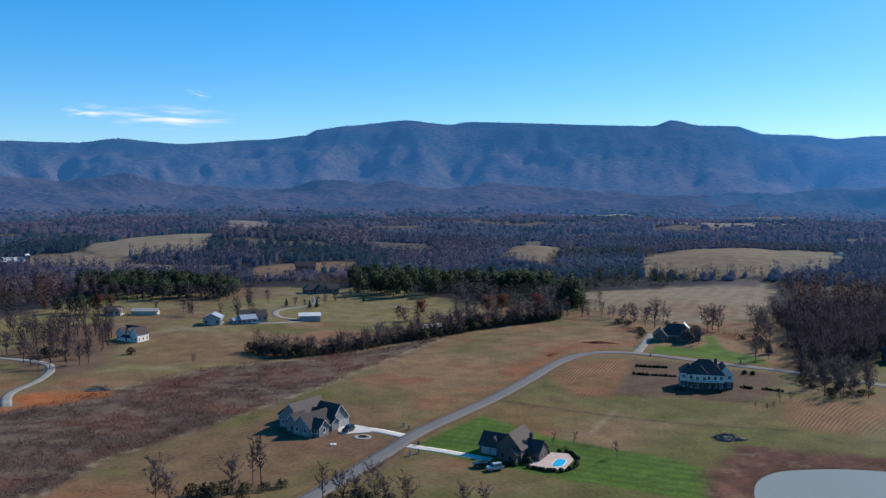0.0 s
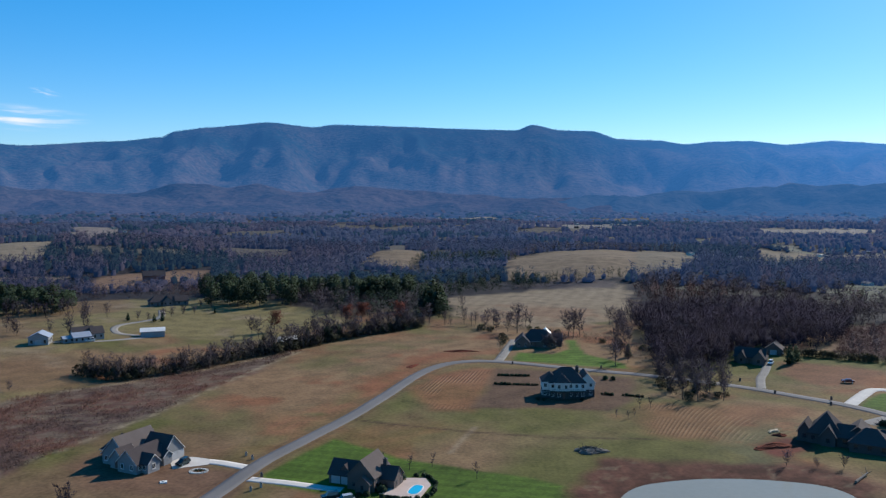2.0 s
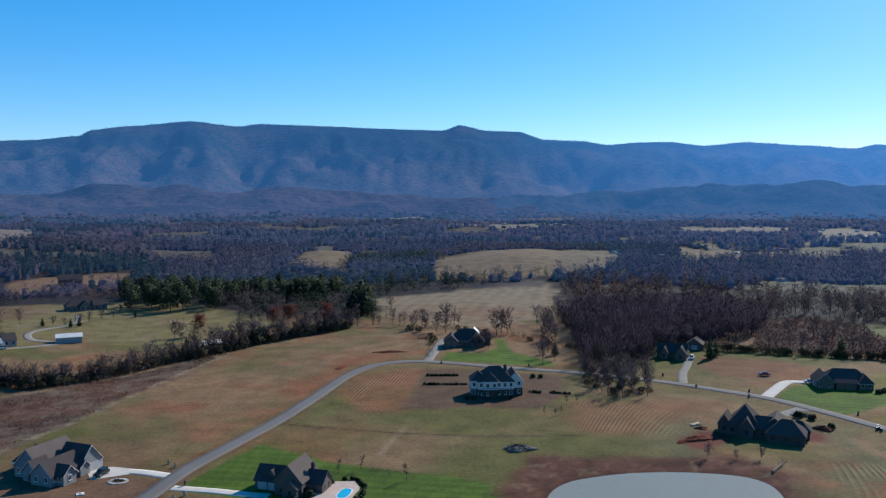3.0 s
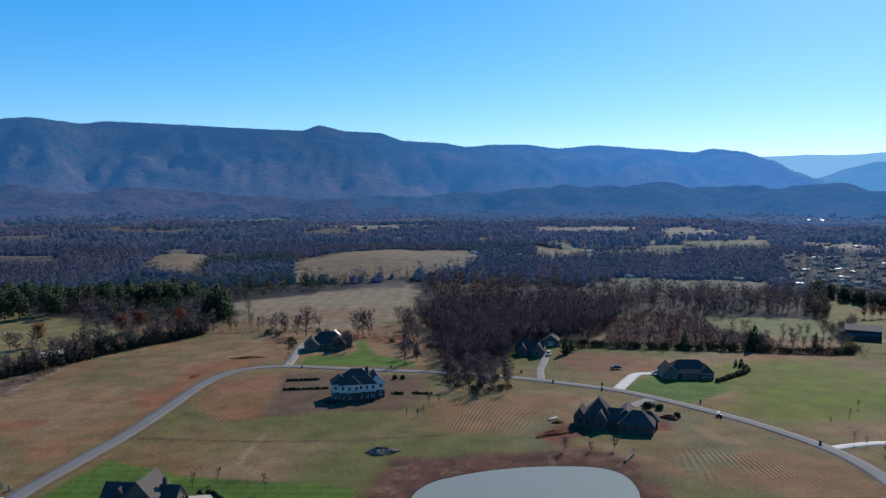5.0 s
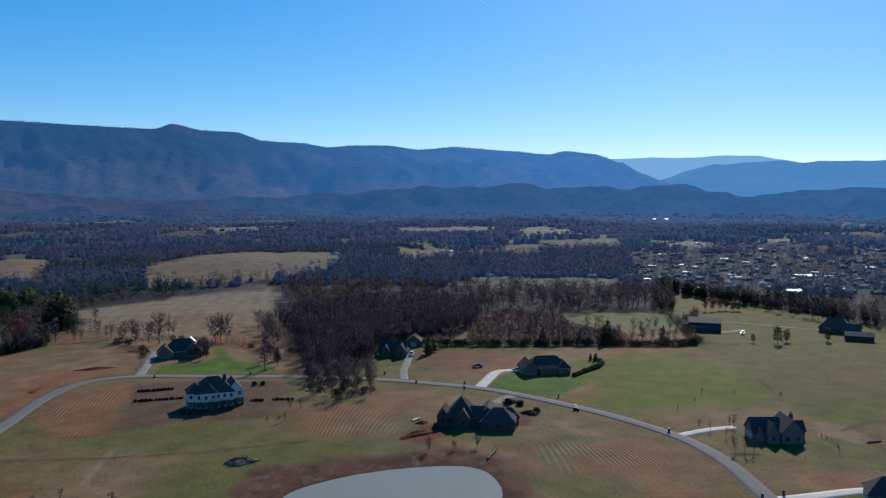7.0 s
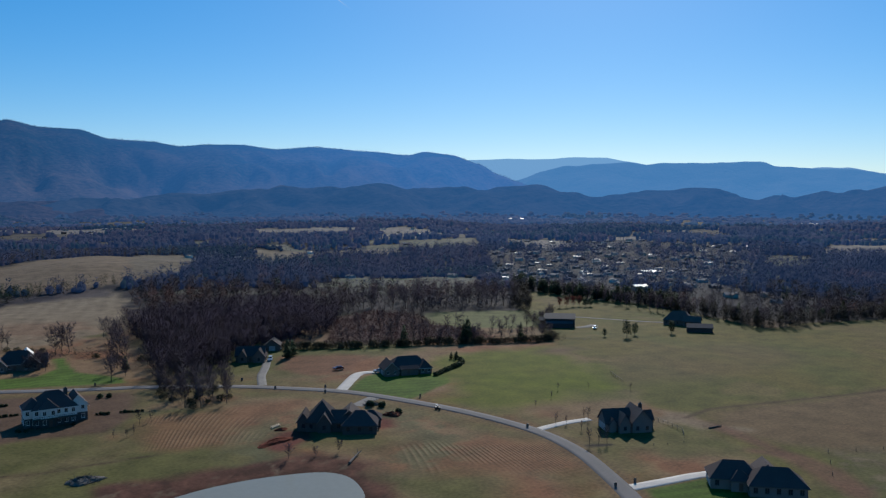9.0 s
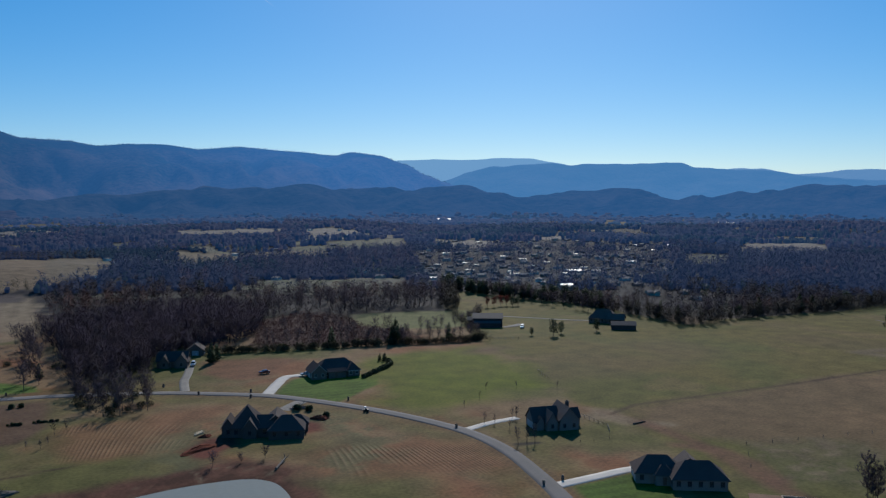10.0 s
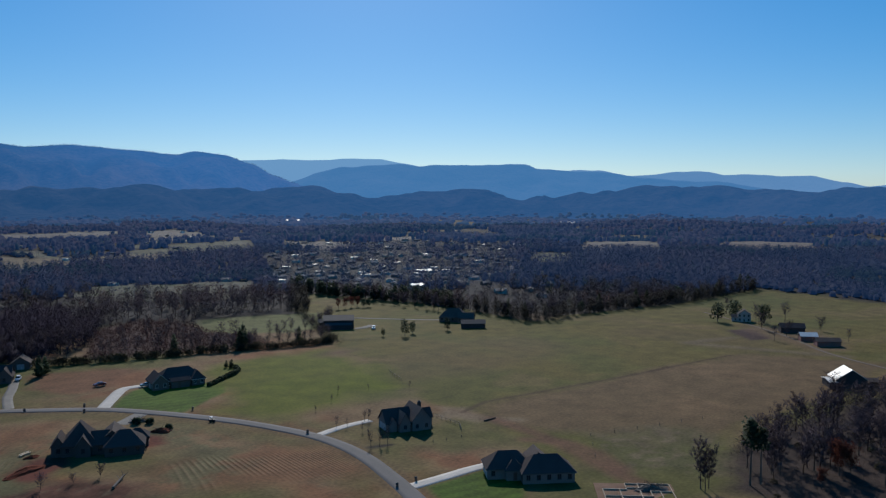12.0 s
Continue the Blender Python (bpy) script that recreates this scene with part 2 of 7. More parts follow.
BRUSH = [(-170, 120), (-143, 146), (-133, 152), (-134, 178), (-117, 221), (-102, 265), (-82, 356), (-74, 385), (-84, 382), (-108, 345), (-137, 309),
         (-160, 288), (-172, 262), (-180, 240), (-196, 213), (-230, 170)]
ORANGE = [(-212, 231), (-196, 243), (-176, 250), (-171, 243), (-184, 228), (-198, 213)]
PLOUGH_1 = [(-19, 306), (-11, 327), (3, 337), (15, 342), (10, 305), (3, 276), (-10, 275)]
PLOUGH_2 = [(65, 288), (82, 284), (120, 280), (104, 248), (87, 238), (64, 243), (55, 247)]
PLOUGH_3 = [(119, 214), (134, 212), (152, 198), (162, 192), (157, 173), (145, 167), (114, 183), (110, 196)]
YARD_C = [(15.5, 341), (36, 337), (70, 325), (62, 288), (51, 276), (32, 279), (4.5, 279), (10, 305)]
YARD_A = [(-60, 190), (-56, 214), (-80, 219), (-102, 228), (-108, 214), (-90, 196)]
PIT_E = [(88.0, 236.0), (98.9, 247.0), (106.5, 241.0), (104.7, 233.0), (94.4, 226.0), (88.1, 225.7)]
PIT_E2 = [(120, 229), (125, 239), (130, 242), (133, 238), (130, 231)]
YARD_G = [(132, 332), (143, 358), (160, 350), (175, 338), (158, 312), (140, 312)]
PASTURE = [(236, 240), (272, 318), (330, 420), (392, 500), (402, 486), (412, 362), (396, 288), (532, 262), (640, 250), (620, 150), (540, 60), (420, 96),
           (340, 96), (235, 112), (196, 130), (216, 190)]
BROWN_PASTURE = [(233, 191), (302, 175), (375, 160), (393, 136), (400, 100), (281, 96), (225, 118), (220, 149), (214, 176)]
PALE_PATCH = [(224, 146), (254, 118), (216, 99), (199, 118)]
STRAW = [(-8, 562), (130, 645), (110, 488), (76, 452), (36, 446), (-2, 485)]
KNOLL = [(36, 665), (58, 855), (160, 925), (275, 1010), (228, 817), (158, 665), (90, 645)]
KNOLL_2 = [(-96, 765), (-78, 1015), (-38, 930), (-38, 712)]
LEFT_GREEN = [(-330, 300), (-212, 272), (-168, 262), (-140, 300), (-150, 330), (-190, 400), (-170, 440), (-110, 410), (-60, 470), (-130, 560), (-200, 560), (-330, 520)]
# clearings in the far woods: bearing from, to (degrees, left positive), distance from, to, colour kind
CLEARINGS = [(25.1, 22.3, 1399, 1757, 3), (29, 26, 2379, 3000, 2),
             (1.4, -2.8, 1939, 2400, 1), (-4.2, -7.2, 1596, 1829, 1), (-7.2, -13.4, 1640, 1850, 1), (-28.3, -32.2, 1439, 1700, 1),
             (-30.1, -32.5, 1997, 2400, 2), (-48.3, -50.6, 1529, 1792, 1), (-57.4, -63.2, 1005, 1260, 1), (-63.2, -66.8, 2334, 2890, 0),
             (-66.4, -68.6, 1075, 1301, 3), (-36, -53, 660, 1250, 4), (-67.4, -72.1, 1045, 1338, 3),
             (-48.7, -52, 1513, 1804, 4), (-20, -27, 1500, 1680, 1), (-20, -30, 1010, 1130, 1), (-60, -66, 3300, 4200, 1), (-37, -41.8, 1120, 1310, 1), (-43.6, -46.8, 1340, 1480, 1)]
GREEN_2 = [(268, 440), (312, 426), (340, 410), (330, 392), (306, 362), (278, 366), (261, 376), (252, 400)]
THICKET = [(207, 447), (180, 388), (170, 372), (194, 360), (219, 352), (250, 342), (262, 372), (252, 400), (262, 442), (247, 466)]
TAN_HILL = [(-525, 764), (-670, 1074), (-683, 1171), (-579, 1201), (-480, 980), (-423, 848), (-395, 767), (-421, 732), (-470, 712)]
TAN_STRIP = [(-580, 774), (-510, 746), (-412, 683), (-333, 696), (-316, 660), (-387, 639), (-470, 626), (-620, 640)]
RED_STRIP = [(-308, 643), (-299, 691), (-290, 724), (-231, 750), (-211, 677), (-240, 645), (-265, 612)]
SOUTH_FIELD = [(221, 1002), (271, 1008), (246, 858), (217, 748), (172, 681), (150, 700)]
BEHIND_WOOD = [(100, 508), (222, 514), (262, 560), (256, 640), (180, 690), (110, 620)]
NEAR_WOOD = [(206, 88), (232, 100), (250, 98), (290, 96), (352, 84), (380, 80), (380, 40), (205, 40)]
FAR_FIELDS = (TAN_HILL, TAN_STRIP, RED_STRIP, SOUTH_FIELD)
TREELINE_RIGHT = [(272, 318), (330, 420), (392, 500), (402, 486), (412, 362), (396, 288), (532, 262), (640, 250)]
HILLS = [(165, 800, 120, 150, 13), (-65, 860, 50, 120, 9), (-430, 900, 170, 160, 16), (-120, 420, 60, 80, -3), (60, 520, 80, 50, 2)]


def land(x, y):
    """Height of the ground on arrays."""
    r = np.hypot(x, y)
    z = (fbm(x, y, 90, 3, 3) - 0.5) * 1.6 + (fbm(x, y, 420, 8, 3) - 0.5) * 26 * np.clip((r - 520) / 900, 0, 1)
    z = z + (fbm(x, y, 120, 12, 3) - 0.5) * 11 * np.clip((r - 600) / 150, 0, 1) * np.clip((2200 - r) / 300, 0, 1)
    for cx, cy, sx, sy, h in HILLS:
        z = z + h * np.exp(-((x - cx) / sx) ** 2 - ((y - cy) / sy) ** 2)
    z = z - 16 * np.clip((r - 2300) / 120, 0, 1)
    near = (r < 330) & (r > 120)
    if near.any():
        d = inside(x, y, POND)
        z = np.where(d > -25, z * np.clip((-d) / 25, 0, 1) - 0.9 * np.clip(1 + d / 8, 0, 1) - 2.0 * np.clip(d / 6, 0, 1), z)
    return z


def land_at(x, y):
    return float(land(np.array([float(x)]), np.array([float(y)]))[0])


def clearing(x, y, row):
    """How far inside a clearing, about 0 to 3 and negative outside, with a ragged edge."""
    b1, b0, r0, r1, k = row
    r, bearing = np.hypot(x, y), np.degrees(np.arctan2(-x, y))
    jag_b, jag_r = (fbm(x, y, 70, 51, 3) - 0.5) * 2.5, (fbm(x, y, 90, 61, 3) - 0.5)
    return np.minimum(np.minimum(b1 - bearing, bearing - b0) + jag_b, np.minimum(r - r0, r1 - r) / (r1 - r0) * 8 + jag_r * 9)


def meadow(x, y):
    """Open ground inside the far woods, 0 to 1."""
    r = np.hypot(x, y)
    return np.clip((0.37 - fbm(x, y, 120, 81, 4) + np.clip((1100 - r) / 600, -0.5, 1) * 0.02) * 40 + 0.5, 0, 1) * np.clip((r - 880) / 40, 0, 1) * np.clip((2300 - r) / 200, 0, 1) * np.where((x > 1.6 * y) & (r < 1000), 0, 1) * np.where((x > 0.22 * y) & (r < 1420), 0, 1)


def suburb(x, y):
    """Open lawns and yards among the scattered trees of the far town's edge, 0 to 1."""
    r, bearing = np.hypot(x, y), np.degrees(np.arctan2(-x, y))
    zone = np.clip(np.minimum(-13.5 - bearing, bearing + 36) / 2, 0, 1) * np.clip(np.minimum(r - 600, 1420 - r) / 60, 0, 1)
    zone = np.maximum(zone, np.clip(np.minimum(-53 - bearing, bearing + 58) / 2, 0, 1) * np.clip(np.minimum(r - 600, 1100 - r) / 60, 0, 1) * 0.9)
    return zone * np.clip((fbm(x, y, 130, 57, 4) - 0.49) * 30 + 0.5, 0, 1)


def cover(x, y):
    """Colour of what grows or lies on the ground, far haze included, on arrays."""
    r, bearing = np.hypot(x, y), np.degrees(np.arctan2(-x, y))
    wob = (fbm(x, y, 14, 21, 3) - 0.5) * 7
    wide = fbm(x, y, 60, 31, 4)
    mid = fbm(x, y, 18, 41, 4)
    tan, dry, green = np.array((0.27, 0.165, 0.085)), np.array((0.20, 0.145, 0.072)), np.array((0.135, 0.126, 0.036))
    lawn, red, brown, litter = np.array((0.080, 0.130, 0.018)), np.array((0.27, 0.105, 0.05)), np.array((0.15, 0.09, 0.055)), np.array((0.046, 0.039, 0.038))
    straw, orange, mud = np.array((0.28, 0.205, 0.125)), np.array((0.40, 0.135, 0.045)), np.array((0.165, 0.072, 0.046))
    def blend(c, other, w):
        return c * (1 - w[:, None]) + other * w[:, None]
    def edge(poly, soft=1.5, rag=1.0):
        return np.clip(0.5 + (inside(x, y, poly) + wob * rag) / (2 * soft), 0, 1)
    c = np.repeat(tan[None], len(x), 0)
    c = blend(c, dry, np.clip((wide - 0.42) * 5, 0, 1))
    c = blend(c, green, np.clip((wide - 0.52) * 7, 0, 1) * 0.95)
    c = blend(c, red, np.clip((mid - 0.54) * 7, 0, 1) * np.clip((0.60 - wide) * 6, 0, 1) * 0.7)
    c = blend(c, brown * 0.5 + tan * 0.5, edge([(-140, 170), (-66, 158), (-50, 206), (-66, 236), (-92, 262), (-112, 240)], 8, 4) * 0.8)
    # belt of greener grass along the road and round the pond
    pond = inside(x, y, POND)
    c = blend(c, green, np.clip(1 - np.abs(pond + 27) / 16, 0, 1) * 0.8)
    c = blend(c, green, np.clip(1 - np.abs(line_distance(x, y, [(-40, 225), (5, 262), (60, 258), (96, 240)]) - 4) / 13, 0, 1) * 0.6)
    road = line_distance(x, y, ROAD[::3])
    c = blend(c, green, np.clip(1 - np.abs(road - 9) / 9, 0, 1) * 0.55)
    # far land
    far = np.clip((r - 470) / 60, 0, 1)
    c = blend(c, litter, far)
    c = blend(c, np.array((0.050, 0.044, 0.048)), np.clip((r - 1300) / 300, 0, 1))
    # greyed straw for distant clearings, haze mixed into the colour
    hazed_straw = np.array((0.20, 0.165, 0.135))
    c = blend(c, np.array((0.135, 0.108, 0.078)), meadow(x, y))
    yards = np.array((0.185, 0.155, 0.115)) * (1 - mid[:, None]) + np.array((0.125, 0.13, 0.065)) * mid[:, None]
    yards = yards * (0.75 + 0.5 * fbm(x, y, 30, 58, 3))[:, None]
    open_ = suburb(x, y)[:, None]
    c = c * (1 - open_) + yards * open_
    c = blend(c, np.array((0.075, 0.052, 0.043)), edge(NEAR_WOOD, 4, 1.5))
    for poly, col, rag in ((PASTURE, (dry * 0.47 + green * 0.47) * np.array((1.05, 1.02, 0.70)), 2), (STRAW, straw, 2.5), (KNOLL, tan * 0.5 + straw * 0.4, 6), (KNOLL_2, tan * 0.5 + straw * 0.4, 6), (LEFT_GREEN, dry * 0.82 + green * 0.5, 2), (TAN_HILL, straw * 1.05, 2), (TAN_STRIP, straw * 0.8 + red * 0.15, 3), (RED_STRIP, red * 0.45 + straw * 0.5, 2), (SOUTH_FIELD, straw * 0.75, 2)):
        c = blend(c, col, edge(poly, 3, rag))
    c = blend(c, np.array((0.070, 0.038, 0.034)), edge(THICKET, 4, 1))
    # rough ground between the straw field and the knoll, and red earth showing at the field's near edge
    c = blend(c, np.array((0.085, 0.066, 0.066)), edge([(38, 640), (34, 612), (80, 606), (118, 612), (126, 640), (90, 652)], 5, 2) * 0.85)
    c = blend(c, red * 0.45 + straw * 0.5, edge([(-4, 452), (0, 520), (50, 515), (95, 500), (76, 450)], 10, 5) * np.clip((mid - 0.36) * 5, 0, 1) * 0.7)
    stubble = np.sin((x * 0.96 - y * 0.28) * 2 * math.pi / 9 + 3 * fbm(x, y, 40, 59, 2))
    c = c * (1 + 0.07 * stubble * edge(STRAW, 3, 1))[:, None]
    c = blend(c, np.array((0.17, 0.17, 0.065)), edge(GREEN_2, 3, 1))
    past = edge(PASTURE, 3, 2)
    c = blend(c, np.array((0.125, 0.122, 0.030)), past * np.clip((wide - 0.42) * 6, 0, 1) * 0.8)
    c = blend(c, brown * 1.15, past * np.clip((0.40 - fbm(x, y, 130, 77, 3)) * 9, 0, 1) * 0.35)
    c = blend(c, np.array((0.185, 0.118, 0.062)), past * edge(BROWN_PASTURE, 5, 2) * 0.9)
    c = blend(c, np.array((0.13, 0.12, 0.05)), edge(PALE_PATCH, 5, 3) * (0.4 + 0.6 * mid))
    c = blend(c, tan, past * np.clip((fbm(x, y, 34, 91, 4) - 0.6) * 8, 0, 1) * 0.35)
    kinds = [green * 0.9, straw * 0.8, tan * 0.85, red * 0.6 + straw * 0.35, np.array((0.040, 0.037, 0.040))]
    for row in CLEARINGS:
        tone = kinds[row[4]] if row[3] < 1200 or row[4] == 4 else kinds[row[4]] * 0.2 + hazed_straw * 1.05
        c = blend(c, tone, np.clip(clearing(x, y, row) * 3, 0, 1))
    leftg = edge(LEFT_GREEN, 3, 2)
    c = blend(c, tan * 0.5 + brown * 0.5, leftg * np.clip((0.52 - wide) * 8, 0, 1) * 0.8)
    c = blend(c, straw, leftg * np.clip((mid - 0.6) * 8, 0, 1) * 0.7)
    c = blend(c, np.array((0.17, 0.10, 0.068)), edge([(-281, 380), (-262, 384), (-238, 350), (-218, 318), (-200, 290), (-202, 272), (-216, 262), (-262, 296)], 4, 1.5) * 0.85)
    c = blend(c, tan * 0.75 + red * 0.12, edge([(-205, 300), (-165, 290), (-130, 310), (-150, 335), (-190, 360), (-215, 345)], 8, 4) * 0.75)
    # worked and mown ground
    c = blend(c, red * 0.8 + tan * 0.2, np.clip(edge(PLOUGH_1, 3, 1.2) * (0.55 + 0.5 * mid), 0, 1))
    c = blend(c, red * 0.52 + tan * 0.40, edge(PLOUGH_2, 4, 1.5) * 0.8)
    c = blend(c, red * 0.52 + tan * 0.34, edge(PLOUGH_3, 5, 2) * 0.85)
    c = blend(c, red * 0.55 + tan * 0.5, np.clip(1 - (np.abs(line_distance(x, y, [(-58, 252), (-40, 290), (-16, 355), (12, 382)]) - 3)) / 9, 0, 1) * np.clip((mid - 0.42) * 5, 0, 1))
    # tufty grey-green grass round the unfinished house
    c = blend(c, np.array((0.150, 0.140, 0.066)), np.clip(1.3 - np.abs(np.hypot(x - 112, y - 226) - 27) / 13, 0, 1) * np.clip((fbm(x, y, 7, 93, 4) - 0.36) * 6, 0, 1) * 0.8)
    c = blend(c, brown * 0.95, edge(YARD_C, 2, 0.5))
    c = blend(c, red * 0.95, edge([(-39, 308), (-33, 329), (-24, 353), (-9.5, 377), (9, 373), (-12, 359), (-27, 308), (-34, 295)], 3, 1.2) * np.clip((mid - 0.3) * 5, 0, 1) * 0.75)
    c = blend(c, brown * 1.15 + red * 0.1, edge(YARD_A, 3, 1.2))
    c = blend(c, red * 0.5 + brown * 0.6, edge(YARD_G, 3, 1.2) * 0.9)
    lawn_tone = lawn[None] * (0.85 + 0.4 * mid)[:, None]
    for poly, a in ((LAWN_B, 1.0), (LAWN_F, 1.1), (LAWN_I, 0.95), (LAWN_D, 1.15)):
        w = edge(poly, 1.0, 0.35)
        stripe = 1 + 0.13 * np.sign(np.sin((x * 0.25 + y) * 2 * math.pi / 4.4))
        c = c * (1 - w[:, None]) + lawn_tone * (a * stripe)[:, None] * w[:, None]
    c = blend(c, np.array((0.135, 0.156, 0.014)), edge(FIELD_F, 7, 2.5) * (0.7 + 0.45 * wide))
    c = blend(c, np.array((0.085, 0.05, 0.045)), edge([(439, 189), (452, 180), (429, 160), (417, 168)], 1.5, 0.4))
    c = blend(c, brown * 1.2 + straw * 0.1, edge([(444, 178), (462, 186), (470, 150), (430, 122), (398, 128)], 5, 2) * 0.75)
    c = blend(c, straw * 0.75, edge(PALE_PATCH, 6, 3) * np.clip((fbm(x, y, 3, 68, 3) - 0.5) * 8, 0, 1) * 0.7)
    c = blend(c, litter * 0.7, edge([(168, 184), (171, 183.4), (176, 180.6), (175.4, 178.8), (170.6, 180.4), (168, 182)], 0.7, 0.1))
    c = blend(c, straw * 1.15, edge([(217, 199), (223, 192), (216.5, 178), (210, 175), (211, 187)], 2, 0.6) * 0.85)
    c = blend(c, brown * 1.1, np.clip(1 - np.hypot((x - 258) / 20, (y - 300) / 12), 0, 1))
    u, v = x * 0.93 + y * 0.37, y * 0.93 - x * 0.37
    tuft = fbm(u * 0.35, v, 2.6, 71, 4) + 0.4 * (fbm(x, y, 24, 73, 3) - 0.5)
    warm = np.clip((fbm(x, y, 26, 75, 3) - 0.42) * 6, 0, 1)[:, None]
    rough = (np.array((0.118, 0.075, 0.060)) * (1 - warm) + np.array((0.15, 0.078, 0.056)) * warm) * (0.55 + 0.9 * fbm(x, y, 6, 72, 3))[:, None]
    pale = np.clip((tuft - 0.55) * 8, 0, 1)[:, None]
    rough = rough * (1 - pale * 0.8) + np.array((0.20, 0.15, 0.105)) * pale * 0.8
    rim = edge(BRUSH, 3, 1.5)[:, None]
    c = c * (1 - rim) + rough * rim
    c = blend(c, np.array((0.34, 0.27, 0.17)), np.clip(1 - np.abs(inside(x, y, BRUSH) - 1.5) / 2.5, 0, 1) * np.clip((fbm(x, y, 4, 78, 3) - 0.45) * 8, 0, 1) * 0.8)
    c = blend(c, orange, np.clip(edge(ORANGE, 2, 1.2), 0, 1) * np.clip((mid - 0.3) * 6, 0, 1))
    bank = mud[None] * (0.1 + 1.35 * fbm(x, y, 5, 95, 4))[:, None]
    c = c * (1 - edge(BANK, 3, 1.8)[:, None]) + bank * edge(BANK, 3, 1.8)[:, None]
    c = blend(c, mud * 0.45, np.clip(1 - np.abs(pond + 0.6) / 1.6, 0, 1) * 0.8)
    c = blend(c, straw * 0.8, edge(BANK, 3, 1.8) * np.clip((fbm(x, y, 3.2, 97, 3) - 0.66) * 9, 0, 1) * 0.6)
    for pit in (PIT_E, PIT_E2):
        c = blend(c, np.array((0.16, 0.050, 0.033)), edge(pit, 1.6, 1.1))
    # tracks
    for line, w, col in (([(-3, 229), (0, 240), (4.5, 255)], 1.3, straw * 1.1), ([(-32, 262), (-16, 256), (3, 250), (29, 245), (60, 243)], 1.0, brown * 0.6), ([(206, 153), (212, 143), (209, 130), (201, 117)], 3.5, mud * 0.6 + brown * 0.6), ([(213.6, 190.5), (214.7, 177), (222, 168)], 3.0, straw * 0.8), ([(194, 108), (198, 118), (212, 150), (217, 176), (216, 192)], 3.5, mud * 0.7 + brown * 0.6),
                         ([(404, 118), (392, 190), (420, 178)], 4, straw * 0.7), ([(208, 189), (215, 192), (216, 180)], 3.5, straw * 0.9), ([(217, 188), (233, 191), (302, 175), (375, 160)], 1.2, brown * 0.6)):
        c = blend(c, col, np.clip(1.3 - line_distance(x, y, line) / w + wob * 0.08, 0, 1) * 0.8)
    c = blend(c, brown * 0.7, np.clip(1.5 - np.abs(road - 3.7) / 0.5, 0, 1) * 0.5)
    # beyond 450 m the ground colour turns bluer, as painted haze
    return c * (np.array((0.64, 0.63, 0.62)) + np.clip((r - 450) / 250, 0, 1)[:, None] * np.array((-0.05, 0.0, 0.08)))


# ---------------------------------------------------------------- ground sheet
def furrows(x, y):
    """Strength of plough rows, and the row direction's phase."""
    w, phase, best = np.zeros(x.shape), np.zeros(x.shape), np.full(x.shape, -1e9)
    for poly, ang, gap, gain, bend, mid in ((PLOUGH_1, 77, 1.45, 1.0, 0, 0), (PLOUGH_2, 60, 1.5, 0.7, -0.009, 80), (PLOUGH_3, 76, 1.45, 0.7, 0.012, 134)):
        d = inside(x, y, poly)
        s = np.clip(d / 7, 0, 1) * gain * np.clip((fbm(x, y, 16, 19, 3) - 0.4) * 6, 0.0, 1)
        a = radians(ang)
        p = (x * math.sin(a) - y * math.cos(a) + (fbm(x, y, 60, 15, 2) - 0.5) * 3 + (x - mid) ** 2 * bend) / gap
        phase = np.where(d > best, p, phase)
        best = np.maximum(best, d)
        w = np.maximum(w, s)
    return w, phase


def make_ground():
    az = np.concatenate([np.arange(-180, -84, 4.0), np.arange(-84, 44.01, 0.26), np.arange(48, 180, 4.0)])
    rr = np.concatenate([[0.5, 30, 60, 90, 115], 135 * np.exp(np.arange(0, math.log(560 / 135), 0.0062)), 560 * np.exp(np.arange(0, math.log(4960 / 560), 0.0155)), [4960]])
    A, Rr = np.meshgrid(np.radians(az), rr)
    x, y = (-np.sin(A) * Rr).ravel(), (np.cos(A) * Rr).ravel()
    z = land(x, y)
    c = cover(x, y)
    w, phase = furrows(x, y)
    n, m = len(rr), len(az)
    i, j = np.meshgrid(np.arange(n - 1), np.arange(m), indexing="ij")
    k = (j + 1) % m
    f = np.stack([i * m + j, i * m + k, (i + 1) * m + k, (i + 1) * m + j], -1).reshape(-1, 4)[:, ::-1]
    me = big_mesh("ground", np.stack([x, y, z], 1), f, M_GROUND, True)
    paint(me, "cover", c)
    paint(me, "rows", np.stack([w, phase, w * 0], 1))
    tagged(new("ground", me), "valley ground of tan winter grass, lawn and red soil", "ground", kind="structure")


